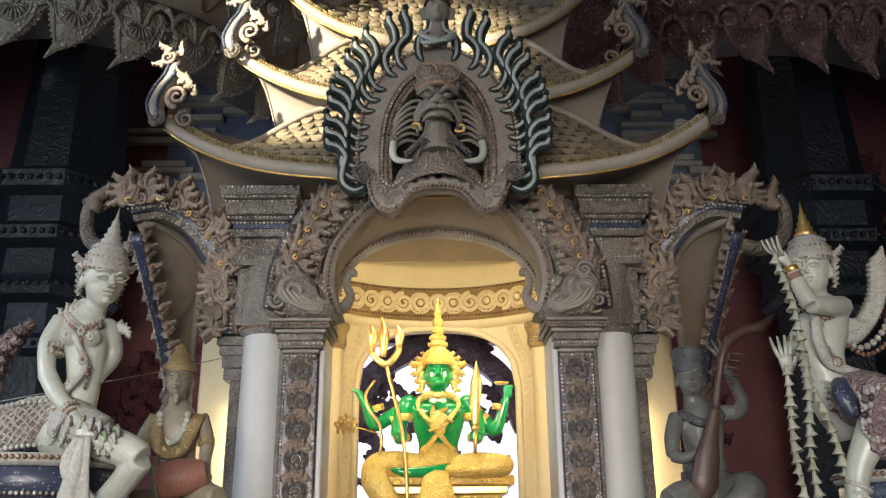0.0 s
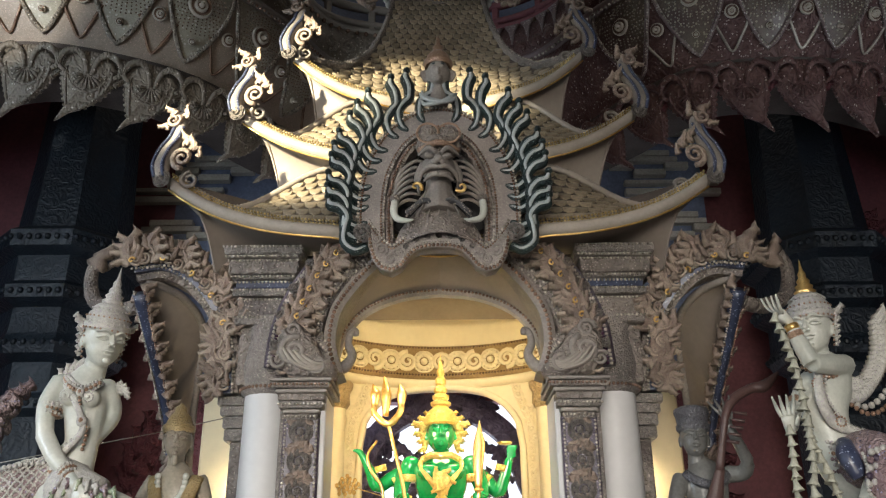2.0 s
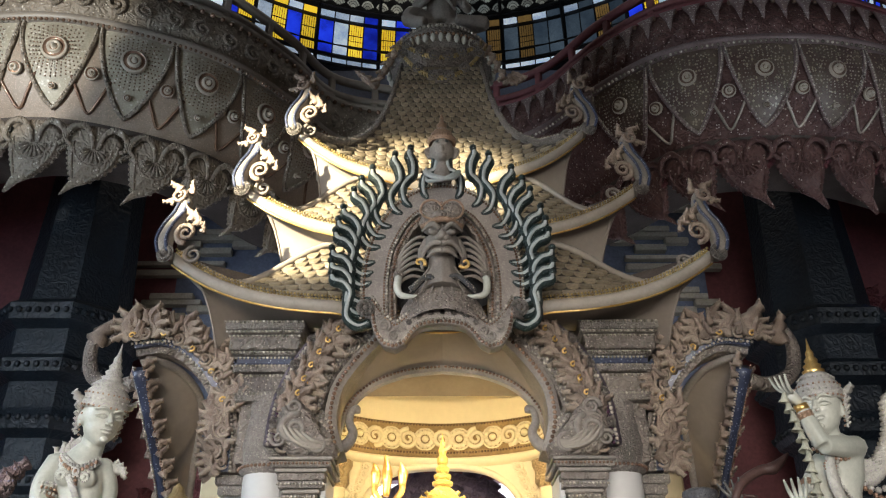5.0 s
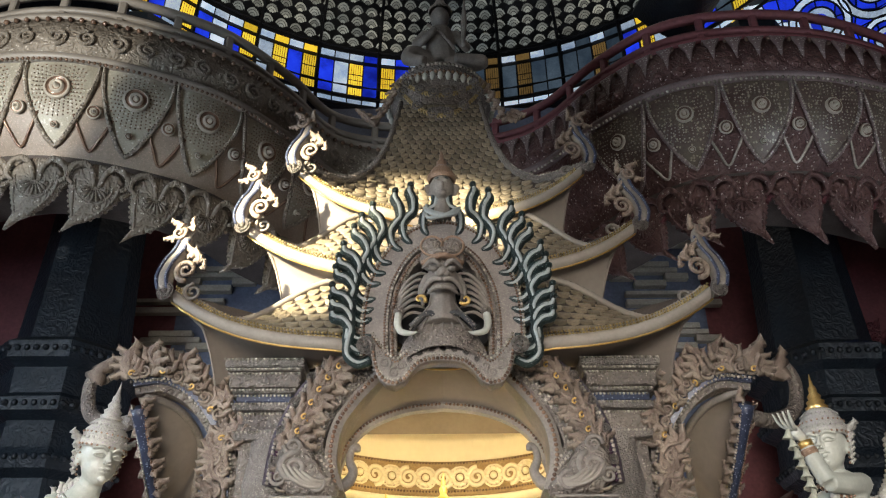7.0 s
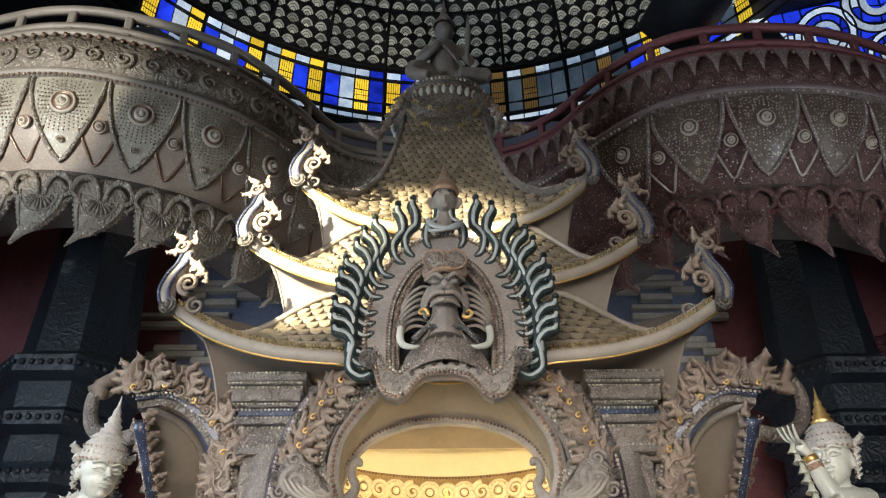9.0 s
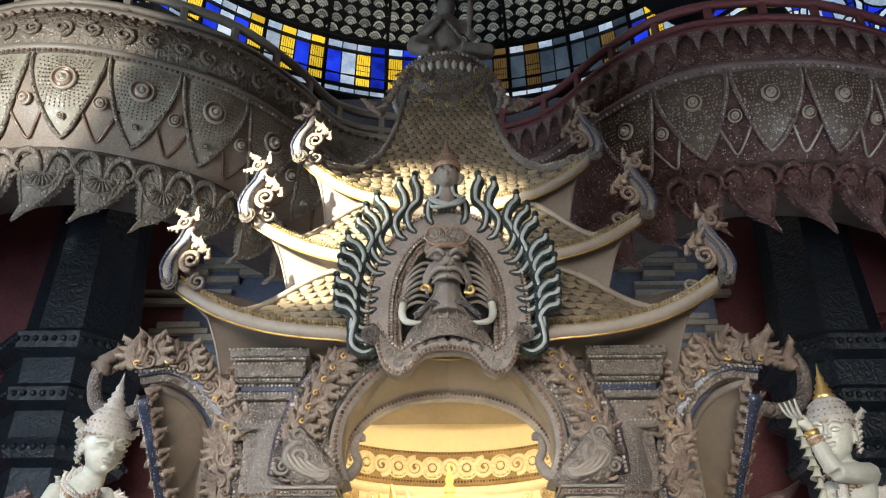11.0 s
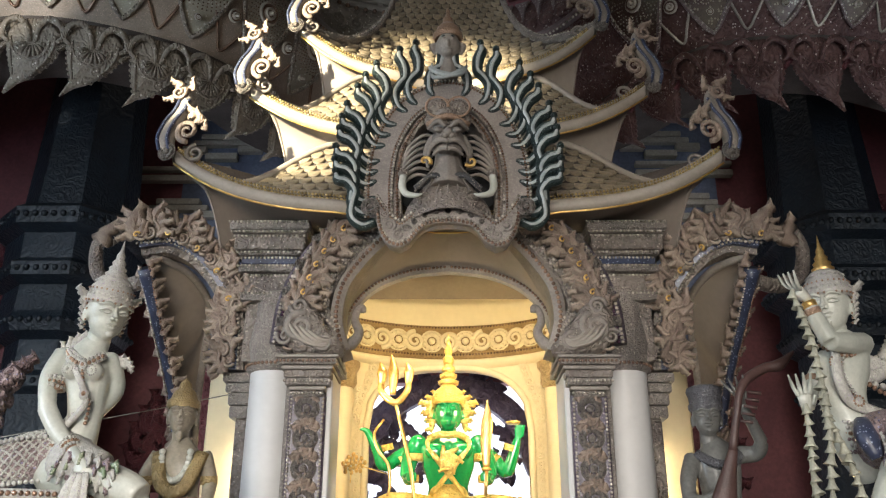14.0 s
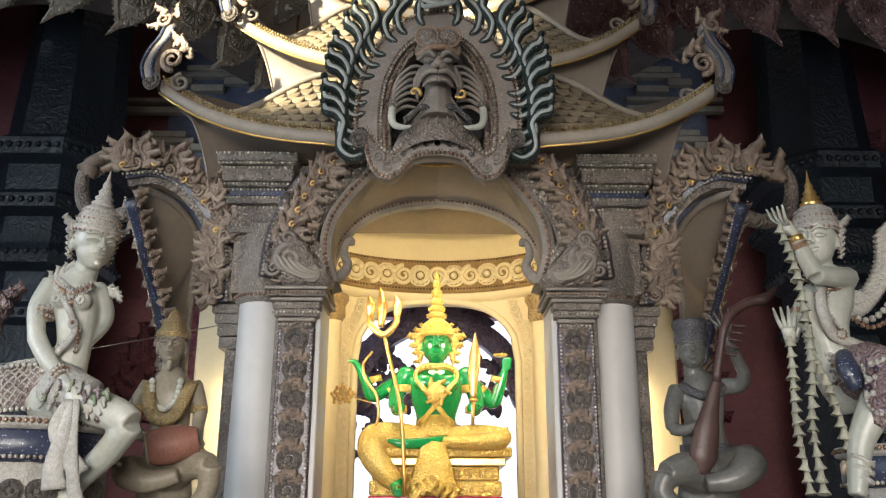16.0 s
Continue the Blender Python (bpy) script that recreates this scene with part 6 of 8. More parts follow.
for sg in (-1, 1):
    for k in range(9):
        piece("tassel_leaf", LEAF, frame_at((sg * (0.52 + 0.025 * k), -0.74 - 0.025 * k, 8.92 - 0.085 * k), (sg * 0.3, -1, 0), (sg * 0.25, 0, -1), 0.16, 20 * (-1) ** k), cr)
    for k in range(3):
        piece("tassel_leaf", LEAF, frame_at((sg * (0.74 + 0.05 * k), -0.82, 8.2 + 0.04 * k), (0, -1, 0), (sg * 0.8, 0, 0.1), 0.2, 0), cr)

g = Geo()
g.ball((0, 0, 10.62), (0.14, 0.15, 0.18), 14, 10).tube([(0, 0, 10.5), (0, 0.02, 10.36)], [0.07, 0.08], 8).tube([(0, 0.02, 10.38), (0, 0.03, 10.1), (0.02, 0.05, 9.75)], [0.17, 0.2, 0.24], 12, 10)
g.ball((0, -0.13, 10.6), (0.03, 0.04, 0.04), 8, 6)
g.tube([(-0.2, 0, 10.32), (-0.33, -0.05, 10.08), (-0.22, -0.2, 10.02), (-0.06, -0.24, 10.2)], [0.075, 0.07, 0.06, 0.05], 8, 16)
g.tube([(0.2, 0, 10.32), (0.36, -0.05, 10.02), (0.3, -0.2, 9.95)], [0.075, 0.07, 0.055], 8, 14)
g.tube([(-0.1, 0, 9.72), (-0.36, -0.15, 9.8), (-0.42, -0.25, 9.62), (-0.2, -0.4, 9.45)], [0.15, 0.13, 0.1, 0.07], 8, 16)
g.tube([(0.1, 0, 9.68), (0.42, -0.12, 9.66), (0.56, -0.2, 9.62), (0.2, -0.32, 9.58)], [0.15, 0.13, 0.1, 0.07], 8, 16)
g = blended(g, 0.022, 3)
g.lathe([(0.16, 10.72), (0.17, 10.76), (0.12, 10.82), (0.08, 10.9), (0.06, 10.95), (0.03, 11.1), (0, 11.3)], 12, pose(0, 0, 0), 1)
g.tube([(0.31, -0.24, 9.9), (0.33, -0.24, 10.3), (0.34, -0.22, 10.75)], [0.02, 0.045, 0.01], 6, 10, 0.4, 0)
g.tube([(-0.17, -0.12, 10.38), (0.05, -0.2, 10.1), (0.2, -0.15, 9.9)], 0.025, 6, 10, 1.0, 1)
tagged(part("seated_statue", g, ["stucco", "stucco_carved"], None), "grey stucco seated figure with pointed crown and upright sword", "statue").matrix_world = pose(0, CY - 0.1, 0.0)

# ---- altar and green deity ----
altar = thing("altar", "gilded altar throne with red lacquer panel", "altar", at=pose(0, 8.75, 0))
for k, (hw, d0, z0, z1, mname) in enumerate(((0.72, -0.4, 2.13, 2.22, "gilt_carved"), (0.66, -0.36, 2.05, 2.126, "gold"), (0.6, -0.33, 1.92, 2.046, "gilt_carved"), (0.62, -0.34, 1.78, 1.916, "gilt_carved"), (0.63, -0.345, 1.7, 1.776, "red_lacquer"), (0.7, -0.4, 1.56, 1.696, "gilt_carved"),
                                             (0.78, -0.45, 1.22, 1.556, "red_lacquer"))):
    part("step", Geo().box((-hw, d0, z0), (hw, 0.45, z1), 0.012), mname, altar)
    for x in range(-5, 6):
        if k in (2, 3, 5):
            piece("gilt_leaf", GOLD_TIP, frame_at((x * hw / 5.6, d0 - 0.01, (z0 + z1) / 2 - 0.02), (0, -1, 0), (0, 0, 1), 0.05), altar)

g = Geo()
hd = Geo()
hd.ball((0, 8.58, 3.22), (0.125, 0.13, 0.16), 20, 14).ball((0, 8.52, 3.13), (0.075, 0.08, 0.07), 12, 8).tube([(0, 8.455, 3.25), (0, 8.43, 3.19)], [0.012, 0.026], 8, 6).ball((0, 8.44, 3.125), (0.035, 0.02, 0.012), 8, 6).ball((0, 8.445, 3.105), (0.03, 0.02, 0.011), 8, 6)
for sg in (-1, 1):
    hd.ball((sg * 0.048, 8.465, 3.245), (0.028, 0.02, 0.014), 8, 6).tube([(sg * 0.02, 8.455, 3.275), (sg * 0.055, 8.455, 3.29), (sg * 0.09, 8.475, 3.275)], 0.008, 6, 8).ball((sg * 0.13, 8.58, 3.2), (0.02, 0.04, 0.06), 8, 6)
body = Geo()
body.tube([(0, 8.6, 3.12), (0, 8.61, 2.98)], [0.065, 0.085], 12)
body.tube([(0, 8.6, 3.0), (0, 8.58, 2.86), (0, 8.58, 2.7), (0, 8.6, 2.52), (0, 8.6, 2.3)], [0.15, 0.24, 0.225, 0.17, 0.2], 16, 18, 0.66)
for sg in (-1, 1):
    body.ball((sg * 0.105, 8.45, 2.84), (0.11, 0.06, 0.08), 12, 8).ball((sg * 0.265, 8.6, 2.93), 0.09, 12, 8)
    body.tube([(sg * 0.275, 8.6, 2.93), (sg * 0.335, 8.57, 2.76), (sg * 0.36, 8.5, 2.6)], [0.078, 0.075, 0.058], 12, 12)
    body.tube([(sg * 0.345, 8.5, 2.6), (sg * 0.33, 8.36, 2.55), (sg * 0.315, 8.27, 2.56)], [0.056, 0.05, 0.036], 10, 10)
    body.ball((sg * 0.31, 8.24, 2.57), (0.045, 0.05, 0.05), 10, 6)
    for j in range(4):
        body.tube([(sg * 0.34, 8.23, 2.6 - 0.022 * j), (sg * 0.3, 8.185, 2.6 - 0.022 * j), (sg * 0.26, 8.21, 2.6 - 0.022 * j)], 0.011, 6, 6)
body.tube([(-0.24, 8.64, 2.92), (-0.42, 8.66, 2.82), (-0.56, 8.62, 2.72), (-0.62, 8.58, 2.86), (-0.68, 8.55, 2.99)], [0.075, 0.07, 0.06, 0.05, 0.034], 10, 18)
body.tube([(-0.68, 8.55, 2.99), (-0.72, 8.53, 3.05), (-0.78, 8.52, 3.06)], [0.035, 0.03, 0.01], 8, 8)
body.tube([(0.24, 8.64, 2.92), (0.4, 8.66, 2.78), (0.5, 8.62, 2.66), (0.56, 8.58, 2.82), (0.6, 8.55, 2.97)], [0.075, 0.07, 0.06, 0.052, 0.036], 10, 18)
for j in range(4):
    body.tube([(0.585 + 0.02 * j, 8.53, 2.98), (0.58 + 0.025 * j, 8.51, 3.06), (0.6 + 0.02 * j, 8.5, 3.1)], 0.012, 6, 8)
body.tube([(0.1, 8.4, 2.28), (-0.1, 8.3, 2.25), (-0.28, 8.26, 2.24), (-0.4, 8.25, 2.27)], [0.06, 0.055, 0.05, 0.02], 8, 12)
body.tube([(-0.33, 8.22, 1.92), (-0.32, 8.18, 1.84), (-0.3, 8.05, 1.79)], [0.06, 0.055, 0.04], 8, 8)
body.v = [(x * 1.12, y, z) for x, y, z in body.v]
hd.v = [(x * 1.15, 8.58 + (y - 8.58) * 1.15, 3.22 + (z - 3.22) * 1.12) for x, y, z in hd.v]
g = blended(body, 0.012, 2)
h2 = blended(hd, 0.0085, 1)
g.add(h2.v, h2.f, 0)
# gilt: crown, ear guards, collar, sash, bands, skirt
g.lathe([(0.15, 3.3), (0.172, 3.32), (0.17, 3.36), (0.16, 3.4), (0.125, 3.45), (0.085, 3.48), (0.075, 3.5), (0.1, 3.51), (0.105, 3.54), (0.062, 3.56), (0.085, 3.58), (0.088, 3.61), (0.05, 3.63), (0.068, 3.65), (0.07, 3.68), (0.04, 3.71), (0.054, 3.73), (0.056, 3.78), (0.03, 3.81), (0.042, 3.84), (0.04, 3.87), (0.02, 3.9), (0.026, 3.93), (0.01, 3.97), (0, 4.05)], 20, pose(0, 8.58, 0), 1, False)
fl = flame_leaf()
for sg in (-1, 1):
    for x, z, sz, rl in ((0.155, 3.1, 0.1, 30), (0.165, 3.17, 0.12, 34), (0.17, 3.25, 0.14, 30), (0.15, 3.05, 0.08, 60), (0.155, 3.32, 0.1, 18), (0.12, 3.38, 0.08, 10), (0.04, 3.34, 0.07, 0), (0.08, 3.34, 0.07, 8)):
        g.add(fl.v, fl.f, 1, True, pose(sg * x, 8.56, z, 0, sg * rl, 0) @ Matrix.Diagonal((sz * sg * 1.6, sz, sz, 1)))
    g.tube([(sg * 0.14, 8.5, 3.0), (sg * 0.2, 8.43, 2.9), (sg * 0.08, 8.38, 2.72), (sg * -0.06, 8.42, 2.55), (sg * -0.16, 8.48, 2.44)], [0.022, 0.026, 0.034, 0.03, 0.022], 7, 18, 0.5, 1)
    for (x, y, z, r) in ((0.325, 8.57, 2.79, 0.085), (0.325, 8.3, 2.56, 0.05)):
        g.tube([(sg * x, y, z - 0.035), (sg * x, y, z + 0.035)], [r, r * 1.05, r], 12, 5, 1.0, 1)
    g.tube([(sg * 0.585, 8.57, 2.86), (sg * 0.6, 8.56, 2.92)], 0.058, 10, 3, 1.0, 1)
    g.tube([(sg * 0.43, 8.66, 2.78), (sg * 0.47, 8.65, 2.75)], 0.082, 10, 3, 1.0, 1)
g.tube([(0.19, 8.52, 2.96), (0.1, 8.42, 2.99), (0, 8.4, 2.98), (-0.1, 8.42, 2.99), (-0.19, 8.52, 2.96)], 0.034, 8, 16, 0.6, 1)
g.ball((0, 8.37, 2.74), (0.085, 0.035, 0.095), 12, 8, 1)
for k in range(6):
    a = k * math.pi / 3
    g.add(fl.v, fl.f, 1, True, pose(0.05 * math.cos(a), 8.36, 2.74 + 0.05 * math.sin(a), 0, 90 - math.degrees(a), 0) @ Matrix.Diagonal((0.1, 0.1, 0.1, 1)))
g.tube([(0, 8.6, 2.5), (0, 8.58, 2.42), (0, 8.56, 2.3)], [0.175, 0.2, 0.22], 20, 8, 0.75, 1)
g.tube([(-0.1, 8.55, 2.28), (-0.38, 8.45, 2.32), (-0.58, 8.34, 2.3), (-0.6, 8.28, 2.17), (-0.5, 8.25, 2.02), (-0.36, 8.24, 1.88)], [0.14, 0.135, 0.125, 0.125, 0.115, 0.085], 14, 26, 1.0, 1)
g.tube([(0.1, 8.55, 2.28), (0.35, 8.45, 2.31), (0.55, 8.38, 2.3), (0.62, 8.36, 2.3), (0.5, 8.3, 2.27), (0.2, 8.32, 2.26), (0.08, 8.36, 2.26)], [0.13, 0.13, 0.12, 0.1, 0.09, 0.075, 0.055], 14, 30, 0.9, 1)
g.tube([(0.6, 8.34, 2.33), (0.68, 8.32, 2.4)], [0.06, 0.01], 8, 6, 1.0, 1)
g.tube([(-0.02, 8.3, 2.24), (-0.02, 8.2, 2.1), (-0.02, 8.17, 1.93), (-0.02, 8.17, 1.8)], [0.11, 0.15, 0.2, 0.24], 14, 12, 0.35, 1)
for k in range(7):
    g.add(fl.v, fl.f, 1, True, pose(-0.2 + 0.06 * k, 8.1, 1.95 - 0.03 * abs(k - 3), 0, 180, 0) @ Matrix.Diagonal((0.16, 0.16, 0.16, 1)))
g.add(*((lambda d: (d.v, d.f))(Geo().lathe([(0.0, 0), (0.06, 0.005), (0.075, 0.025), (0.06, 0.02), (0, 0.012)], 14, pose(0.63, 8.5, 3.1)))), 1)
tagged(part("deity_statue", g, ["green_lacquer", "gilt_carved"], None), "glossy green four-armed seated deity with gilded crown and garments", "statue")

tri = thing("trident", "golden trident leaning in the green deity's hand", "trident", at=pose(-0.335, 8.18, 2.56))
part("shaft", Geo().tube([(0.06, -0.02, -0.78), (0.0, 0.0, 0.0), (-0.17, 0.06, 0.7)], 0.018, 8, 10), "gold", tri)
part("head", Geo().tube([(-0.31, 0.08, 0.92), (-0.3, 0.08, 0.8), (-0.17, 0.06, 0.7), (-0.06, 0.08, 0.82), (-0.05, 0.08, 0.92)], [0.03, 0.032, 0.035, 0.032, 0.03], 8, 20), "gold", tri)
for x, z, h in ((-0.31, 0.88, 0.22), (-0.2, 0.78, 0.4), (-0.05, 0.88, 0.22)):
    part("prong", Geo().tube([(x, 0.07, z), (x + 0.005, 0.07, z + h * 0.55), (x - 0.02, 0.07, z + h)], [0.03, 0.055, 0.003], 8, 12), "gold", tri)
bow = tagged(part("bow", Geo().tube([(-0.62, 8.35, 3.12), (-0.7, 8.3, 2.98), (-0.66, 8.27, 2.82), (-0.56, 8.25, 2.68), (-0.54, 8.25, 2.5), (-0.56, 8.24, 2.4)], [0.012, 0.016, 0.016, 0.012], 6, 24), "gold", None), "slender golden bow held beside the trident", "bow")
sw = thing("sword", "broad golden sword held upright by the green deity", "sword", at=pose(0.35, 8.19, 2.56))
part("blade", Geo().tube([(0, 0, 0.08), (0.0, 0.0, 0.3), (0.015, 0, 0.5), (0.02, 0, 0.72)], [0.03, 0.05, 0.058, 0.002], 8, 14, 0.25), "gold", sw)
part("hilt", Geo().tube([(-0.01, 0, -0.16), (0, 0, 0.06)], 0.017, 8), "gold", sw)
part("guard", Geo().ball((0, 0, 0.075), (0.05, 0.03, 0.018), 10, 6), "gold", sw)


# ---- seated white celestial figures on their pedestals ----
def pedestal(x, y, top, r, name, label):
    p = thing(name, label, "pedestal", "figure pedestals", at=pose(x, y, 0))
    part("drum", Geo().lathe([(r, 0), (r * 1.05, 0.2), (r * 0.92, 0.4), (r * 0.92, top - 0.26)], 72, flute=0.06, flutes=22), "statue_trim", p, "fluted pale drum")
    part("mosaic_band", Geo().lathe([(r * 0.94, top - 0.26), (r * 1.02, top - 0.24), (r * 1.02, top - 0.1), (r * 0.98, top - 0.08)], 40), "blue_mosaic", p, "blue and green mosaic band")
    part("cap", Geo().lathe([(r * 1.0, top - 0.08), (r * 1.08, top - 0.06), (r * 1.08, top - 0.01), (0, top)], 40), "statue_trim", p)
    beads([(r * 1.09 * math.cos(2 * math.pi * k / 40), r * 1.09 * math.sin(2 * math.pi * k / 40), top - 0.035) for k in range(41)], 0.016, 0.035, "beading", "bronze_bead", p)
    beads([(r * 1.03 * math.cos(2 * math.pi * k / 40), r * 1.03 * math.sin(2 * math.pi * k / 40), top - 0.235) for k in range(41)], 0.014, 0.032, "beading", "pale_bead", p)
    for k in range(11):
        a = 2 * math.pi * (k + 0.5) / 22 + math.pi
        piece("rosette", ROSE, frame_at((r * 0.93 * math.cos(a), r * 0.93 * math.sin(a), top - 0.42), (math.cos(a), math.sin(a), 0), (0, 0, 1), 0.13), p)
    return p


def head_on(g, c, turn, size=1.0, tilt=0):
    """A calm face with eyes, nose and lips at c, turned by degrees about z."""
    at = Matrix.Translation(c) @ pose(0, 0, 0, tilt, 0, turn) @ Matrix.Diagonal((size, size, size, 1))
    h = Geo()
    h.ball((0, 0, 0.03), (0.1, 0.112, 0.115), 20, 14).ball((0, -0.022, -0.03), (0.084, 0.088, 0.085), 18, 12).ball((0, -0.04, -0.075), (0.052, 0.062, 0.045), 14, 10)
    h.tube([(0, -0.1, 0.045), (0, -0.118, 0.0)], [0.01, 0.018], 8, 6).ball((0, -0.102, -0.042), (0.028, 0.014, 0.0085), 10, 6).ball((0, -0.1, -0.058), (0.023, 0.014, 0.0085), 10, 6)
    h.tube([(0, 0.01, -0.05), (0, 0.03, -0.2)], [0.058, 0.062], 12)
    for sg in (-1, 1):
        h.ball((sg * 0.042, -0.09, 0.026), (0.026, 0.014, 0.011), 10, 6).tube([(sg * 0.015, -0.104, 0.05), (sg * 0.045, -0.102, 0.062), (sg * 0.076, -0.08, 0.052)], 0.0065, 6, 8).ball((sg * 0.1, 0.01, -0.005), (0.014, 0.028, 0.045), 8, 6)
    b = blended(h, 0.007, 1)
    for sg in (-1, 1):
        b.tube([(sg * 0.012, -0.112, 0.047), (sg * 0.04, -0.114, 0.064), (sg * 0.085, -0.085, 0.05)], [0.007, 0.0095, 0.004], 6, 10)
        b.tube([(sg * 0.016, -0.106, 0.022), (sg * 0.042, -0.112, 0.034), (sg * 0.074, -0.092, 0.022)], 0.0055, 6, 10)
        b.tube([(sg * 0.016, -0.106, 0.02), (sg * 0.042, -0.108, 0.012), (sg * 0.074, -0.09, 0.02)], 0.004, 6, 10)
        b.ball((sg * 0.012, -0.12, -0.012), (0.012, 0.012, 0.009), 8, 5)
        b.tube([(0, -0.118, -0.04), (sg * 0.014, -0.117, -0.036), (sg * 0.033, -0.104, -0.042)], [0.0075, 0.007, 0.003], 6, 8)
        b.tube([(0, -0.114, -0.056), (sg * 0.025, -0.106, -0.053)], [0.009, 0.005], 6, 5)
    b.tube([(0, -0.112, 0.046), (0, -0.122, 0.015), (0, -0.134, -0.006)], [0.008, 0.011, 0.015], 7, 8)
    b.ball((0, -0.098, -0.088), (0.022, 0.018, 0.016), 8, 6)
    g.add(b.v, b.f, 0, True, at)
    return at


def chain(g, pts, r, step, m=1, n=50):
    """A row of beads along a curve, added to a statue."""
    ln = spline(pts, n)
    total = sum((b - a).length for a, b in zip(ln, ln[1:]))
    for q, t in arc_points(ln, max(2, int(total / step))):
        g.ball(tuple(q), r, 6, 4, m)


def tall_crown(g, at, m=1, metal=2, spire=1):
    """A studded diadem, a banded cap with a stacked spire, and flame flanges behind the ears."""
    g.lathe([(0.106, 0.055), (0.118, 0.07), (0.12, 0.1), (0.108, 0.108), (0.112, 0.125), (0.1, 0.15), (0.086, 0.165), (0.09, 0.178), (0.066, 0.2), (0.05, 0.208)], 20, at, m)
    g.lathe([(0.05, 0.205), (0.058, 0.22), (0.04, 0.234), (0.047, 0.25), (0.03, 0.264), (0.035, 0.28), (0.02, 0.3), (0.022, 0.32), (0.011, 0.34), (0, 0.41)], 14, at, spire)
    for z, r, q, c in ((0.066, 0.12, 0.008, metal), (0.1, 0.122, 0.008, m), (0.13, 0.112, 0.007, metal), (0.172, 0.091, 0.007, m)):
        for k in range(26):
            a = 2 * math.pi * k / 26
            g.ball(tuple(at @ Vector((r * math.cos(a), r * math.sin(a), z))), q, 6, 4, c)
    fl = flame_leaf()
    for sg in (-1, 1):
        for x, z, sz, rl in ((0.096, -0.085, 0.035, 30), (0.1, -0.06, 0.038, 28), (0.103, -0.035, 0.042, 26), (0.107, -0.01, 0.046, 24), (0.11, 0.02, 0.055, 22), (0.114, 0.045, 0.1, 18)):
            g.add(fl.v, fl.f, m, True, at @ pose(sg * x, 0.03, z, 0, sg * rl, 0) @ Matrix.Diagonal((sz * sg, sz, sz, 1)))
            g.ball(tuple(at @ Vector((sg * (x - 0.002), -0.005, z))), 0.008, 6, 4, metal)


def hand(g, c, along_dir, up, size=1.0, spread=0.02, m=0):
    """A slender hand: palm and five bent fingers."""
    d, u = Vector(along_dir).normalized(), Vector(up).normalized()
    s = d.cross(u).normalized()
    c = Vector(c)
    g.tube([c - d * 0.03 * size, c + d * 0.05 * size], [0.026 * size, 0.034 * size], 8, 4, 0.7, m)
    for k in range(4):
        b = c + d * 0.05 * size + s * ((k - 1.5) * 0.017 * size)
        g.tube([b, b + d * 0.05 * size + s * (k - 1.5) * spread, b + d * 0.09 * size + s * (k - 1.5) * spread * 1.6 + u * 0.035 * size], [0.011 * size, 0.01 * size, 0.005 * size], 6, 8, 1.0, m)
    g.tube([c + s * 0.03 * size, c + s * 0.05 * size + d * 0.04 * size + u * 0.01], [0.012 * size, 0.007 * size], 6, 4, 1.0, m)


# west figure
pedestal(-2.52, 5.6, 2.13, 0.52, "pedestal", "pale fluted round pedestal with blue mosaic band")
g = Geo()
g.tube([(-2.27, 5.49, 3.12), (-2.32, 5.5, 3.0), (-2.31, 5.49, 2.9), (-2.29, 5.49, 2.76), (-2.29, 5.5, 2.6), (-2.32, 5.5, 2.5), (-2.38, 5.52, 2.34)], [0.062, 0.13, 0.15, 0.13, 0.108, 0.135, 0.18], 16, 28, 0.76)
g.ball((-2.37, 5.385, 2.88), (0.062, 0.06, 0.06), 12, 8).ball((-2.23, 5.39, 2.87), (0.062, 0.06, 0.06), 12, 8).ball((-2.48, 5.5, 3.0), 0.062, 10, 8).ball((-2.18, 5.51, 2.97), 0.058, 10, 8)
g.tube([(-2.48, 5.5, 3.02), (-2.53, 5.45, 2.84), (-2.49, 5.4, 2.64)], [0.068, 0.062, 0.055], 10, 12)
g.tube([(-2.49, 5.4, 2.64), (-2.38, 5.34, 2.5), (-2.24, 5.28, 2.37), (-2.16, 5.22, 2.3)], [0.06, 0.058, 0.045, 0.036], 10, 14)
g.tube([(-2.18, 5.52, 2.97), (-2.15, 5.58, 2.8), (-2.22, 5.52, 2.64)], [0.065, 0.06, 0.05], 10, 12)
g.tube([(-2.44, 5.52, 2.28), (-2.26, 5.4, 2.25), (-2.05, 5.3, 2.2), (-1.86, 5.22, 2.14), (-1.77, 5.2, 2.09)], [0.15, 0.135, 0.115, 0.1, 0.085], 14, 20)
g.tube([(-1.78, 5.2, 2.09), (-1.92, 5.28, 1.93), (-2.1, 5.3, 1.74), (-2.2, 5.3, 1.5)], [0.085, 0.08, 0.065, 0.05], 12, 14)
hand(g, (-2.14, 5.21, 2.28), (0.5, -0.3, -0.7), (0.2, -1, 0), 1.2)
g = blended(g, 0.011, 4)
at = head_on(g, (-2.235, 5.46, 3.255), 44, 1.28, 14)
tall_crown(g, at)
g.tube([(-2.42, 5.43, 3.02), (-2.33, 5.37, 2.95), (-2.26, 5.36, 2.92), (-2.17, 5.4, 2.98)], 0.024, 7, 12, 0.6, 1)
g.tube([(-2.4, 5.38, 2.96), (-2.28, 5.33, 2.8), (-2.24, 5.36, 2.66), (-2.34, 5.36, 2.52)], 0.022, 7, 16, 0.7, 1)
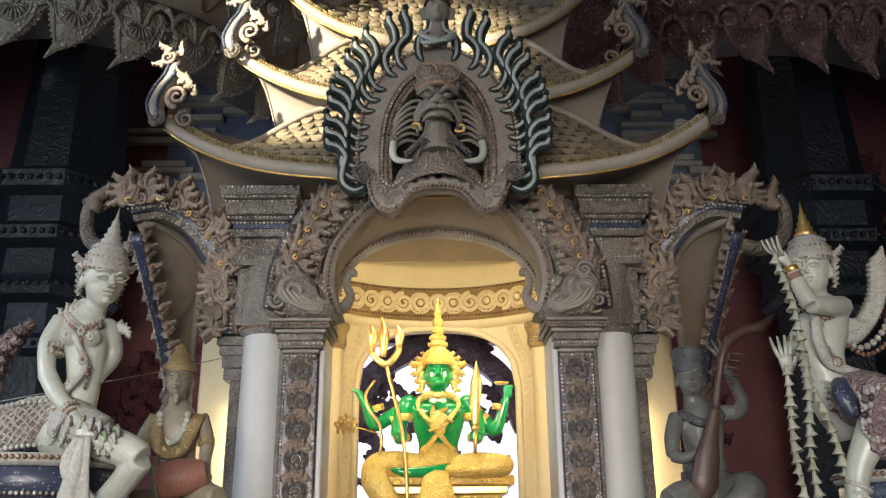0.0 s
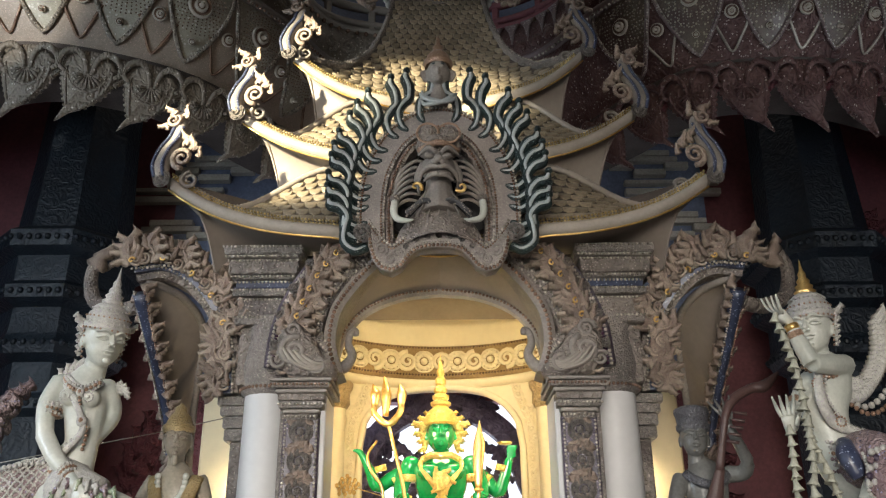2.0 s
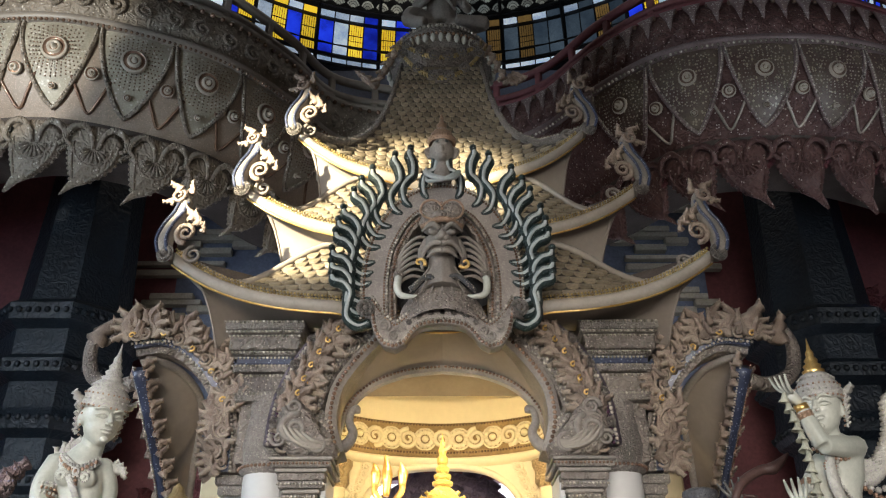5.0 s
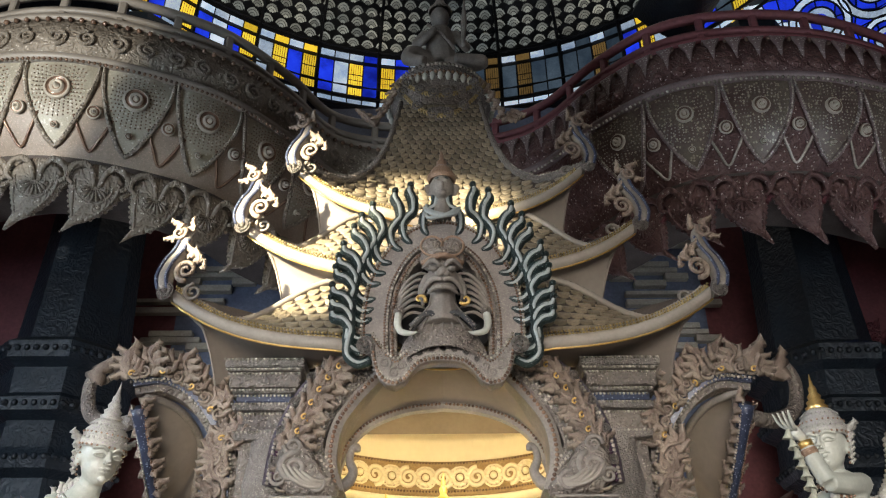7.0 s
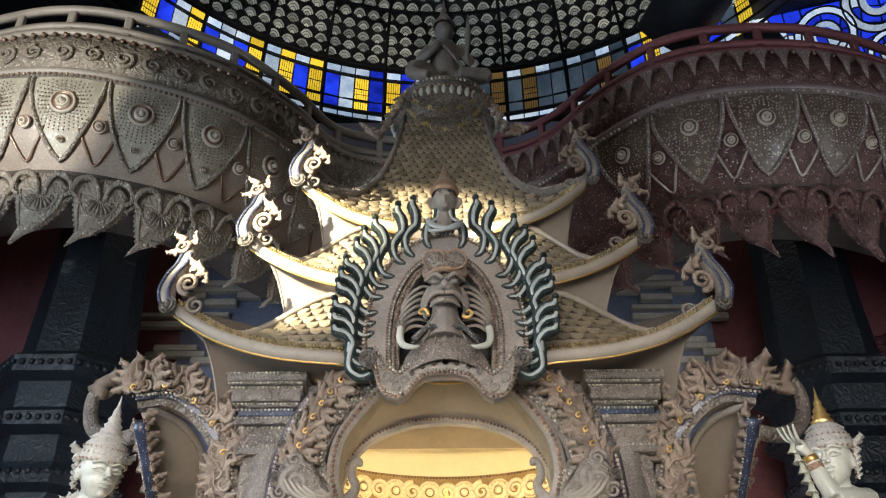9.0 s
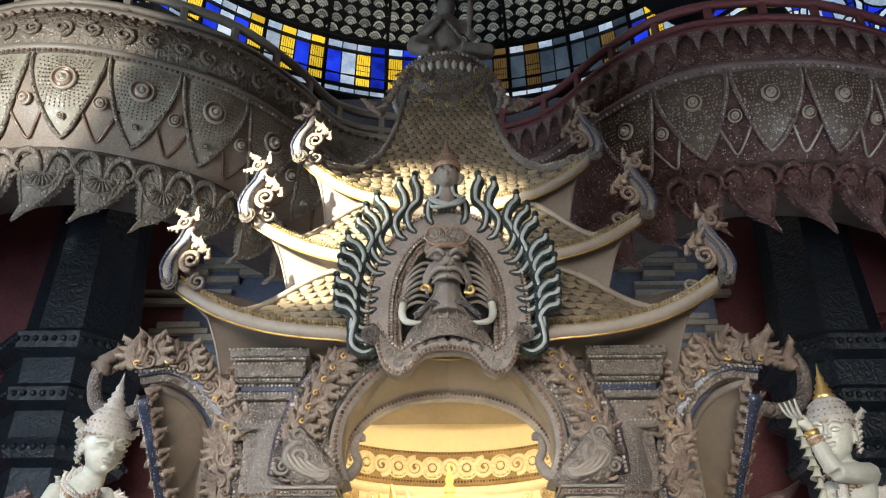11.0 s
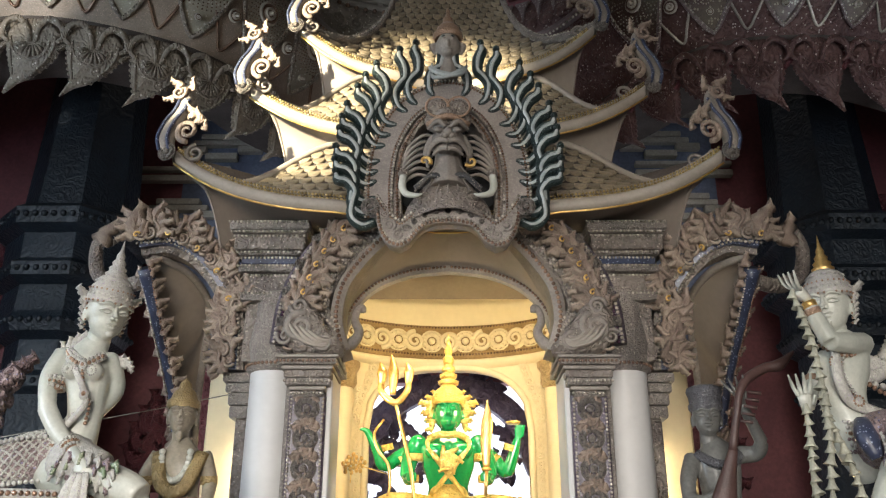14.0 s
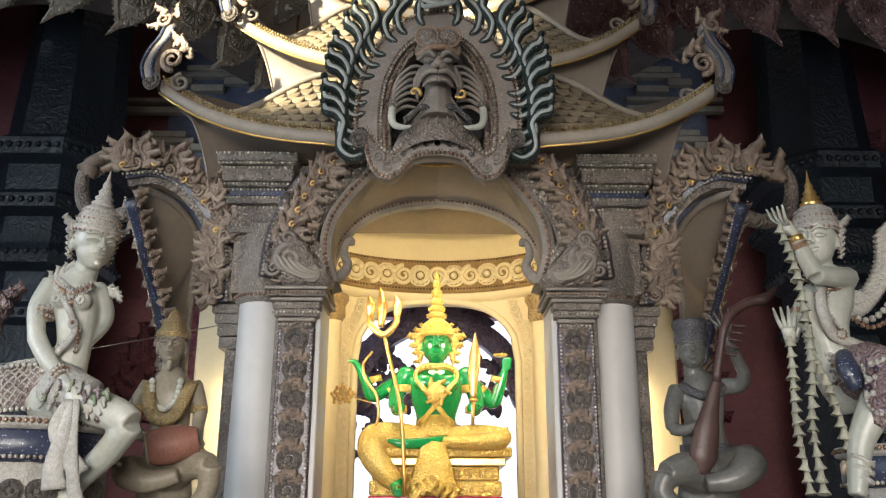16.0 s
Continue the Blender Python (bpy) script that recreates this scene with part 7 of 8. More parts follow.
for (x, y, z, r) in ((-2.5, 5.47, 2.84, 0.066), (-2.5, 5.46, 2.78, 0.064), (-2.28, 5.31, 2.41, 0.048), (-2.24, 5.28, 2.37, 0.044)):
    d = Vector((0, 0, 1)) if z > 2.7 else Vector((0.6, -0.35, -0.6)).normalized()
    c = Vector((x, y, z))
    g.tube([c - d * 0.018, c + d * 0.018], r, 12, 3, 1.0, 2 if z in (2.78, 2.37) else 1)
g.tube([(-2.33, 5.5, 2.5), (-2.36, 5.5, 2.42), (-2.4, 5.52, 2.34)], [0.14, 0.17, 0.19], 18, 8, 0.85, 1)
g.tube([(-2.4, 5.48, 2.4), (-2.58, 5.44, 2.34), (-2.8, 5.45, 2.28), (-3.1, 5.5, 2.22)], [0.13, 0.15, 0.14, 0.1], 16, 18, 0.8, 3)
g.tube([(-2.32, 5.4, 2.34), (-2.2, 5.34, 2.29), (-2.06, 5.3, 2.24)], [0.15, 0.14, 0.12], 16, 12, 0.9, 1)
fl = flame_leaf()
for k in range(12):
    g.add(fl.v, fl.f, 3, True, pose(-2.96 + 0.03 * (k % 3), 5.5 + 0.02 * k, 2.3 + 0.05 * k, 0, -35 + 5 * k, 0) @ Matrix.Diagonal((0.26, 0.26, 0.26, 1)))
for k in range(5):
    g.add(fl.v, fl.f, 1, True, pose(-2.46 + 0.02 * k, 5.52, 3.02 + 0.02 * k, 0, -50 + 20 * k, 0) @ Matrix.Diagonal((0.1, 0.1, 0.1, 1)))
    g.add(fl.v, fl.f, 1, True, pose(-2.14 + 0.01 * k, 5.52, 2.94, 0, 20 + 22 * k, 0) @ Matrix.Diagonal((0.09, 0.09, 0.09, 1)))
for dz, r in ((0.0, 0.011), (-0.028, 0.014), (-0.062, 0.011)):
    chain(g, [(-2.44, 5.44, 3.03 + dz * 0.5), (-2.36, 5.355, 2.965 + dz), (-2.27, 5.335, 2.935 + dz), (-2.18, 5.37, 2.985 + dz * 0.7)], r, r * 1.9, 1 if r < 0.012 else 2)
chain(g, [(-2.29, 5.34, 2.9), (-2.26, 5.335, 2.78), (-2.22, 5.37, 2.66), (-2.24, 5.4, 2.55)], 0.013, 0.026, 2)
chain(g, [(-2.22, 5.38, 2.68), (-2.3, 5.365, 2.6), (-2.4, 5.37, 2.53)], 0.016, 0.03, 1)
for x, y, z, r in ((-2.25, 5.345, 2.72, 0.034), (-2.28, 5.33, 2.9, 0.026)):
    g.ball((x, y, z), (r, r * 0.5, r * 1.2), 10, 6, 1)
    g.ball((x, y - r * 0.4, z), (r * 0.45, r * 0.4, r * 0.5), 8, 5, 2)
for x, y, z in ((-2.375, 5.322, 2.875), (-2.225, 5.328, 2.865)):
    g.ball((x, y, z), (0.014, 0.012, 0.014), 8, 5, 0)
    chain(g, [(x + 0.03 * math.cos(a), y + 0.008, z + 0.03 * math.sin(a)) for a in [2 * math.pi * k / 12 for k in range(13)]], 0.005, 0.012, 1)
for k in range(5):
    chain(g, [(-2.47 + 0.006 * k, 5.43, 2.47 - 0.045 * k), (-2.37, 5.345 - 0.006 * k, 2.44 - 0.04 * k), (-2.24, 5.36 - 0.015 * k, 2.41 - 0.03 * k)], 0.012, 0.024, (1, 2, 1, 5, 1)[k])
for j in range(4):
    for k in range(7):
        sz = 0.085
        g.add(fl.v, fl.f, (1, 3, 5, 1)[(j + k) % 4], True, pose(-2.3 + 0.075 * k * 0.8 - 0.02 * j, 5.26 - 0.018 * k + 0.01 * j, 2.37 - 0.018 * k - 0.04 * j, 20, 150 - 6 * k, 0) @ Matrix.Diagonal((sz, sz, sz, 1)))
tail = spline([(-2.4, 5.48, 2.4), (-2.58, 5.44, 2.34), (-2.8, 5.45, 2.28), (-3.1, 5.5, 2.22)], 41)


def tail_point(u, a):
    """On the front of the scaled tail: u along it, a round it from top to foot."""
    q, r = tail[min(40, max(0, int(u * 40)))], along([0.13, 0.15, 0.14, 0.1], u) + 0.004
    return (q.x, q.y - 0.8 * r * math.sin(a), q.z + r * math.cos(a))


for k in range(-6, 12):
    for way in (-1, 1):
        pts = [(u, 0.35 + 2.3 * ((u * 6 * way + k * 0.5) / 3)) for u in [j / 24 for j in range(25)]]
        pts = [tail_point(u, a) for u, a in pts if 0.3 < a < 2.7]
        if len(pts) > 3:
            chain(g, pts, 0.009, 0.014, 1, 30)
chain(g, [(-2.45, 5.36, 2.46), (-2.6, 5.31, 2.44), (-2.8, 5.33, 2.39), (-3.08, 5.42, 2.3)], 0.016, 0.03, 1)
chain(g, [(-2.46, 5.38, 2.2), (-2.6, 5.34, 2.18), (-2.8, 5.36, 2.14), (-3.08, 5.44, 2.12)], 0.016, 0.03, 1)
for c, d, r in (((-2.5, 5.46, 2.81), (0.05, 0.1, 1), 0.071), ((-2.26, 5.295, 2.39), (0.6, -0.35, -0.6), 0.052)):
    c, d = Vector(c), Vector(d).normalized()
    e1 = d.orthogonal().normalized()
    e2 = d.cross(e1)
    for off in (-0.03, 0.0, 0.03):
        for k in range(16):
            a = 2 * math.pi * k / 16
            g.ball(tuple(c + d * off + (e1 * math.cos(a) + e2 * math.sin(a)) * r), 0.011, 6, 4, 2 if off == 0 else 1)
tagged(part("celestial_statue", g, ["statue_white", "statue_trim", "bronze_trim", "statue_scale", "statue_trim", "green_mosaic"], None), "white stucco seated winged figure with crown, leaning on its hand", "statue", "celestial figures")
cl = thing("sash", "pale mosaic-studded sash hanging from the seated figure's hand", "sash", at=pose(-2.1, 5.14, 2.22))
for k, (x, w, h) in enumerate(((-0.02, 0.06, 0.5), (0.04, 0.04, 0.62), (-0.07, 0.05, 0.42))):
    part("fold", Geo().tube([(x * 0.5, 0, 0), (x, -0.03, -h * 0.4), (x - 0.03 + 0.06 * k, -0.02, -h * 0.75), (x - 0.02 + 0.09 * k, 0, -h)], [0.02, w * 0.8, w, w * 1.3], 10, 16, 0.4), "statue_trim", cl)

# east figure
pedestal(3.0, 5.6, 2.02, 0.43, "pedestal", "pale fluted round pedestal with mosaic cap")
g = Geo()
g.tube([(2.45, 5.42, 3.14), (2.52, 5.42, 3.02), (2.49, 5.42, 2.9), (2.46, 5.42, 2.76), (2.47, 5.42, 2.6), (2.54, 5.45, 2.45), (2.66, 5.5, 2.34)], [0.065, 0.145, 0.165, 0.145, 0.138, 0.175, 0.2], 16, 28, 0.8)
g.ball((2.42, 5.33, 2.88), (0.05, 0.05, 0.05), 12, 8).ball((2.63, 5.42, 3.05), 0.072, 10, 8)
g.tube([(2.63, 5.4, 3.05), (2.48, 5.26, 3.02), (2.33, 5.18, 3.01)], [0.078, 0.07, 0.06], 10, 12)
g.tube([(2.33, 5.18, 3.01), (2.28, 5.19, 3.14), (2.245, 5.2, 3.27)], [0.06, 0.054, 0.036], 10, 12)
g.tube([(2.4, 5.42, 2.98), (2.26, 5.34, 2.8), (2.18, 5.28, 2.62)], [0.055, 0.05, 0.036], 10, 12)
g.tube([(2.62, 5.45, 2.42), (2.62, 5.25, 2.42), (2.66, 5.1, 2.39)], [0.16, 0.15, 0.12], 14, 14)
g.tube([(2.66, 5.1, 2.39), (2.54, 5.08, 2.2), (2.42, 5.08, 2.0), (2.34, 5.05, 1.7)], [0.115, 0.105, 0.075, 0.05], 12, 14)
g.tube([(2.7, 5.5, 2.36), (2.85, 5.3, 2.32), (2.95, 5.2, 2.26)], [0.17, 0.15, 0.13], 12, 12)
g = blended(g, 0.011, 4)
hand(g, (2.225, 5.19, 3.3), (-0.7, -0.2, 0.6), (0.1, -0.2, 1), 1.15, 0.03)
hand(g, (2.15, 5.24, 2.63), (-0.2, -0.3, 0.9), (-0.4, -1, 0), 1.3, 0.012)
at = head_on(g, (2.47, 5.41, 3.28), -38, 1.27, 2)
tall_crown(g, at, 1, 2, 4)
g.tube([(2.36, 5.36, 3.04), (2.44, 5.28, 2.98), (2.54, 5.3, 3.0), (2.6, 5.36, 3.08)], 0.026, 7, 12, 0.6, 1)
g.tube([(2.4, 5.28, 3.0), (2.38, 5.26, 2.82), (2.44, 5.28, 2.66), (2.6, 5.3, 2.6)], [0.03, 0.04, 0.04, 0.03], 7, 16, 0.6, 1)
for c, d, r in (((2.262, 5.195, 3.2), (-0.3, 0, 1), 0.05), ((2.25, 5.2, 3.25), (-0.3, 0, 1), 0.044), ((2.47, 5.27, 3.03), (1, 0.4, 0.1), 0.062), ((2.26, 5.34, 2.8), (0.4, 0.3, 1), 0.056)):
    c, d = Vector(c), Vector(d).normalized()
    g.tube([c - d * 0.02, c + d * 0.02], r, 12, 3, 1.0, 4 if r < 0.05 else 2)
g.tube([(2.55, 5.44, 2.6), (2.58, 5.44, 2.5), (2.62, 5.46, 2.42)], [0.15, 0.175, 0.2], 18, 8, 0.9, 1)
g.tube([(2.62, 5.36, 2.44), (2.6, 5.2, 2.43), (2.62, 5.08, 2.38), (2.56, 5.06, 2.2), (2.5, 5.07, 2.08)], [0.18, 0.165, 0.135, 0.115, 0.085], 16, 20, 1.0, 3)
g.tube([(2.45, 5.2, 2.52), (2.42, 5.12, 2.42), (2.46, 5.1, 2.3)], [0.05, 0.075, 0.05], 12, 10, 0.8, 5)
for k in range(3):
    g.tube([(2.4 - 0.005 * k, 5.06, 1.9 - 0.05 * k), (2.39 - 0.005 * k, 5.06, 1.88 - 0.05 * k)], 0.075 - 0.004 * k, 12, 3, 1.0, 1)
for k in range(22):
    f = k / 21
    p = spline([(2.62, 5.55, 2.95), (2.74, 5.55, 2.88), (2.86, 5.55, 2.98), (2.96, 5.55, 3.15), (3.0, 5.55, 3.35)], 22)[k]
    g.ball(tuple(p), 0.05, 8, 6, 1)
    g.add(fl.v, fl.f, 1, True, Matrix.Translation(p) @ pose(0, 0, 0, 0, 60 - 60 * f, 0) @ Matrix.Diagonal((0.16, 0.16, 0.16, 1)))
for dz, r in ((0.0, 0.011), (-0.03, 0.014)):
    chain(g, [(2.34, 5.36, 3.06 + dz), (2.41, 5.285, 2.99 + dz), (2.5, 5.28, 2.98 + dz), (2.6, 5.33, 3.06 + dz)], r, r * 1.9, 1 if r < 0.012 else 2)
for j in range(3):
    chain(g, [(2.385 + 0.03 * j, 5.275, 2.95), (2.36 + 0.03 * j, 5.275, 2.85), (2.4 + 0.03 * j, 5.28, 2.74), (2.5 + 0.02 * j, 5.29, 2.64), (2.62, 5.3, 2.585 + 0.015 * j)], 0.012, 0.023, (1, 2, 1)[j])
for k in range(6):
    chain(g, [(2.36 + 0.012 * k, 5.4, 2.58 - 0.04 * k), (2.45 + 0.012 * k, 5.285 - 0.01 * k, 2.53 - 0.035 * k), (2.6 + 0.012 * k, 5.27 - 0.012 * k, 2.54 - 0.03 * k), (2.75, 5.36, 2.58 - 0.03 * k)], 0.014, 0.027, (1, 1, 2, 3, 1, 3)[k])
for x, y, z, r in ((2.38, 5.275, 2.9, 0.035), (2.62, 4.98, 2.42, 0.05), (2.48, 5.27, 2.66, 0.03)):
    g.ball((x, y, z), (r, r * 0.5, r), 12, 6, 1)
    chain(g, [(x + r * math.cos(a), y - 0.012, z + r * math.sin(a)) for a in [2 * math.pi * k / 12 for k in range(13)]], 0.008, 0.016, 2)
    g.ball((x, y - r * 0.45, z), (r * 0.4, r * 0.3, r * 0.4), 8, 5, 1)
chain(g, [(2.5, 5.12, 2.5), (2.47, 5.02, 2.34), (2.44, 4.99, 2.2), (2.52, 4.97, 2.14), (2.62, 4.98, 2.24), (2.68, 5.0, 2.36)], 0.014, 0.026, 1)
for j in range(5):
    for k in range(5):
        g.ball((2.5 + 0.035 * k - 0.012 * j, 5.0 - 0.006 * k, 2.43 - 0.045 * j + 0.01 * k), (0.022, 0.016, 0.022), 8, 5, (1, 3, 1, 6)[(j + 2 * k) % 4])
chain(g, [(2.64, 5.5, 2.87), (2.76, 5.5, 2.8), (2.9, 5.5, 2.88), (3.02, 5.5, 3.08), (3.06, 5.5, 3.35)], 0.024, 0.045, 1)
chain(g, [(2.64, 5.48, 2.83), (2.78, 5.48, 2.75), (2.94, 5.48, 2.84), (3.07, 5.48, 3.06), (3.12, 5.48, 3.35)], 0.018, 0.034, 2)
tagged(part("celestial_statue", g, ["statue_white", "statue_trim", "bronze_trim", "statue_scale", "gold", "blue_mosaic", "violet_mosaic"], None), "white stucco seated winged figure raising one hand with garlands", "statue", "celestial figures")
gar = thing("garland", "long strands of pale bell-shaped stone blossoms hanging from the figure's hand", "garland", at=pose(2.12, 5.12, 3.29))
bell = Geo().lathe([(0.012, 0.03), (0.016, 0.01), (0.022, -0.01), (0.036, -0.03), (0.03, -0.028), (0.0, -0.01)], 8).mesh("bell", ["garland_stone"])
for pts in ([(0.0, 0, 0), (0.04, -0.01, -0.17), (0.07, -0.02, -0.37), (0.08, -0.02, -0.59), (0.09, -0.02, -0.77), (0.16, -0.02, -0.97), (0.21, -0.02, -1.2), (0.28, 0, -1.55)],
            [(0.08, -0.04, -0.66), (0.06, -0.05, -0.94), (0.03, -0.05, -1.2), (0.05, -0.04, -1.55)], [(-0.01, 0.03, -0.7), (-0.02, 0.02, -0.89), (-0.03, 0.02, -1.21), (0.0, 0.02, -1.55)]):
    ln = spline(pts, 60)
    length = sum((b - a).length for a, b in zip(ln, ln[1:]))
    cord = part("cord", Geo().tube(ln, 0.011, 5), "garland_stone", gar)
    for q, t in arc_points(ln, int(length / 0.06)):
        piece("bell", bell, Matrix.Translation(q) @ pose(0, 0, 0, random.uniform(-14, 14), random.uniform(-14, 14), 0) @ Matrix.Scale(random.uniform(0.95, 1.2), 4), cord)

# ---- drummer and lute player ----
tagged(part("plinth", Geo().lathe([(0.5, 0), (0.5, 1.4), (0.56, 1.5), (0.56, 1.62), (0, 1.64)], 32), "stucco_carved", None), "carved grey round plinth under the drummer", "plinth").matrix_world = pose(-1.92, 6.45, 0)
g = Geo()
g.tube([(-1.93, 6.35, 2.62), (-1.92, 6.35, 2.52), (-1.91, 6.34, 2.4), (-1.9, 6.34, 2.22), (-1.9, 6.36, 2.0), (-1.9, 6.38, 1.7)], [0.055, 0.13, 0.155, 0.135, 0.17, 0.2], 16, 22, 0.72)
g.tube([(-2.07, 6.35, 2.5), (-2.14, 6.3, 2.32), (-2.1, 6.22, 2.16)], [0.06, 0.056, 0.045], 10, 12).tube([(-2.1, 6.22, 2.16), (-2.0, 6.12, 2.1), (-1.93, 6.05, 2.1)], [0.045, 0.04, 0.03], 10, 10)
g.tube([(-1.75, 6.35, 2.5), (-1.68, 6.3, 2.32), (-1.66, 6.22, 2.18)], [0.06, 0.056, 0.045], 10, 12).tube([(-1.66, 6.22, 2.18), (-1.62, 6.1, 2.08), (-1.58, 6.05, 2.04)], [0.045, 0.04, 0.03], 10, 10)
g.tube([(-1.85, 6.3, 1.86), (-1.66, 6.12, 1.92), (-1.5, 6.02, 1.9)], [0.13, 0.11, 0.085], 12, 14).tube([(-1.5, 6.02, 1.9), (-1.52, 6.05, 1.74), (-1.62, 6.05, 1.62)], [0.08, 0.07, 0.05], 10, 10)
g.tube([(-1.95, 6.3, 1.84), (-2.05, 6.05, 1.86), (-1.9, 5.98, 1.8), (-1.7, 6.0, 1.84)], [0.13, 0.11, 0.08, 0.05], 12, 16)
g = blended(g, 0.013, 4)
at = head_on(g, (-1.93, 6.33, 2.75), 12, 1.0)
g.lathe([(0.105, 0.07), (0.12, 0.09), (0.12, 0.12), (0.1, 0.14), (0.08, 0.19), (0.05, 0.22), (0.04, 0.26), (0, 0.3)], 16, at, 1)
g.ball(tuple(at @ Vector((0, -0.085, -0.13))), (0.025, 0.02, 0.05), 8, 6, 0)
for k in range(17):
    a = math.pi * k / 16
    g.ball((-1.92 - 0.1 * math.cos(a), 6.22 + 0.03 * abs(math.cos(a)), 2.5 - 0.2 * math.sin(a)), 0.025, 8, 5, 2)
g.tube([(-2.06, 6.3, 2.5), (-2.02, 6.22, 2.36), (-1.98, 6.2, 2.26), (-1.9, 6.2, 2.22), (-1.82, 6.2, 2.26), (-1.78, 6.22, 2.36), (-1.75, 6.3, 2.5)], 0.05, 8, 24, 0.5, 1)
g.tube([(-1.9, 6.34, 2.14), (-1.9, 6.34, 2.06)], 0.165, 16, 4, 0.85, 1)
for sg, x in ((1, -2.12), (1, -1.68)):
    g.tube([(x, 6.29, 2.28), (x, 6.28, 2.34)], 0.062, 10, 3, 1.0, 1)
tagged(part("musician_statue", g, ["statue_tan", "gilt_dull", "statue_white"], None), "tan stucco seated bearded drummer with gilded collar", "statue", "musicians")
dr = thing("drum", "terracotta barrel drum lying on the drummer's lap", "drum", at=frame_at((-1.76, 6.0, 2.04), (0, -1, 0), (0, 0, 1), 1.0, 0) @ pose(0, 0, 0, 0, 78, 12))
part("shell", Geo().lathe([(0.085, -0.17), (0.12, -0.12), (0.13, -0.02), (0.11, 0.1), (0.085, 0.17)], 24, flute=0.05, flutes=20), "terracotta", dr)
part("skin", Geo().lathe([(0.0, -0.172), (0.08, -0.175), (0.095, -0.17), (0.095, -0.15)], 24), "statue_tan", dr, "pale drum skin")
part("hoop", Geo().tube([(0.093 * math.cos(2 * math.pi * k / 24), 0.093 * math.sin(2 * math.pi * k / 24), -0.16) for k in range(25)], 0.012, 6), "statue_tan", dr)

tagged(part("plinth", Geo().lathe([(0.5, 0), (0.5, 1.4), (0.56, 1.5), (0.56, 1.62), (0, 1.64)], 32), "stucco_carved", None), "carved grey round plinth under the lute player", "plinth").matrix_world = pose(1.9, 6.45, 0)
g = Geo()
g.tube([(1.88, 6.35, 2.62), (1.91, 6.35, 2.52), (1.92, 6.34, 2.4), (1.92, 6.34, 2.2), (1.92, 6.36, 2.0), (1.92, 6.38, 1.7)], [0.055, 0.14, 0.16, 0.135, 0.18, 0.22], 16, 22, 0.74)
g.tube([(1.75, 6.35, 2.48), (1.68, 6.28, 2.32), (1.66, 6.22, 2.18)], [0.065, 0.06, 0.05], 10, 12).tube([(1.66, 6.22, 2.18), (1.72, 6.12, 2.16), (1.8, 6.05, 2.2)], [0.048, 0.042, 0.03], 10, 10)
g.tube([(2.08, 6.35, 2.5), (2.18, 6.28, 2.5), (2.2, 6.2, 2.56)], [0.065, 0.058, 0.05], 10, 12).tube([(2.2, 6.2, 2.56), (2.12, 6.14, 2.7), (2.05, 6.1, 2.82)], [0.048, 0.042, 0.032], 10, 10)
g.tube([(1.86, 6.3, 1.86), (1.7, 6.1, 1.9), (1.54, 6.02, 1.86)], [0.14, 0.12, 0.09], 12, 14).tube([(1.54, 6.02, 1.86), (1.5, 6.02, 1.74), (1.6, 6.0, 1.64)], [0.085, 0.08, 0.06], 10, 10)
g.tube([(1.98, 6.3, 1.88), (2.12, 6.08, 1.94), (2.0, 6.0, 1.84), (1.8, 6.02, 1.8)], [0.15, 0.13, 0.09, 0.06], 12, 16)
g = blended(g, 0.013, 4)
hand(g, (2.05, 6.09, 2.84), (-0.3, -0.2, 0.9), (-0.5, -1, 0), 1.1)
at = head_on(g, (1.87, 6.33, 2.74), -10, 1.0)
g.lathe([(0.105, 0.06), (0.122, 0.08), (0.122, 0.11), (0.112, 0.12), (0.118, 0.17), (0.13, 0.2), (0.125, 0.23), (0.08, 0.25), (0, 0.255)], 16, at, 1)
g.tube([(1.92, 6.34, 2.08), (1.92, 6.34, 1.98)], 0.185, 16, 4, 0.85, 1)
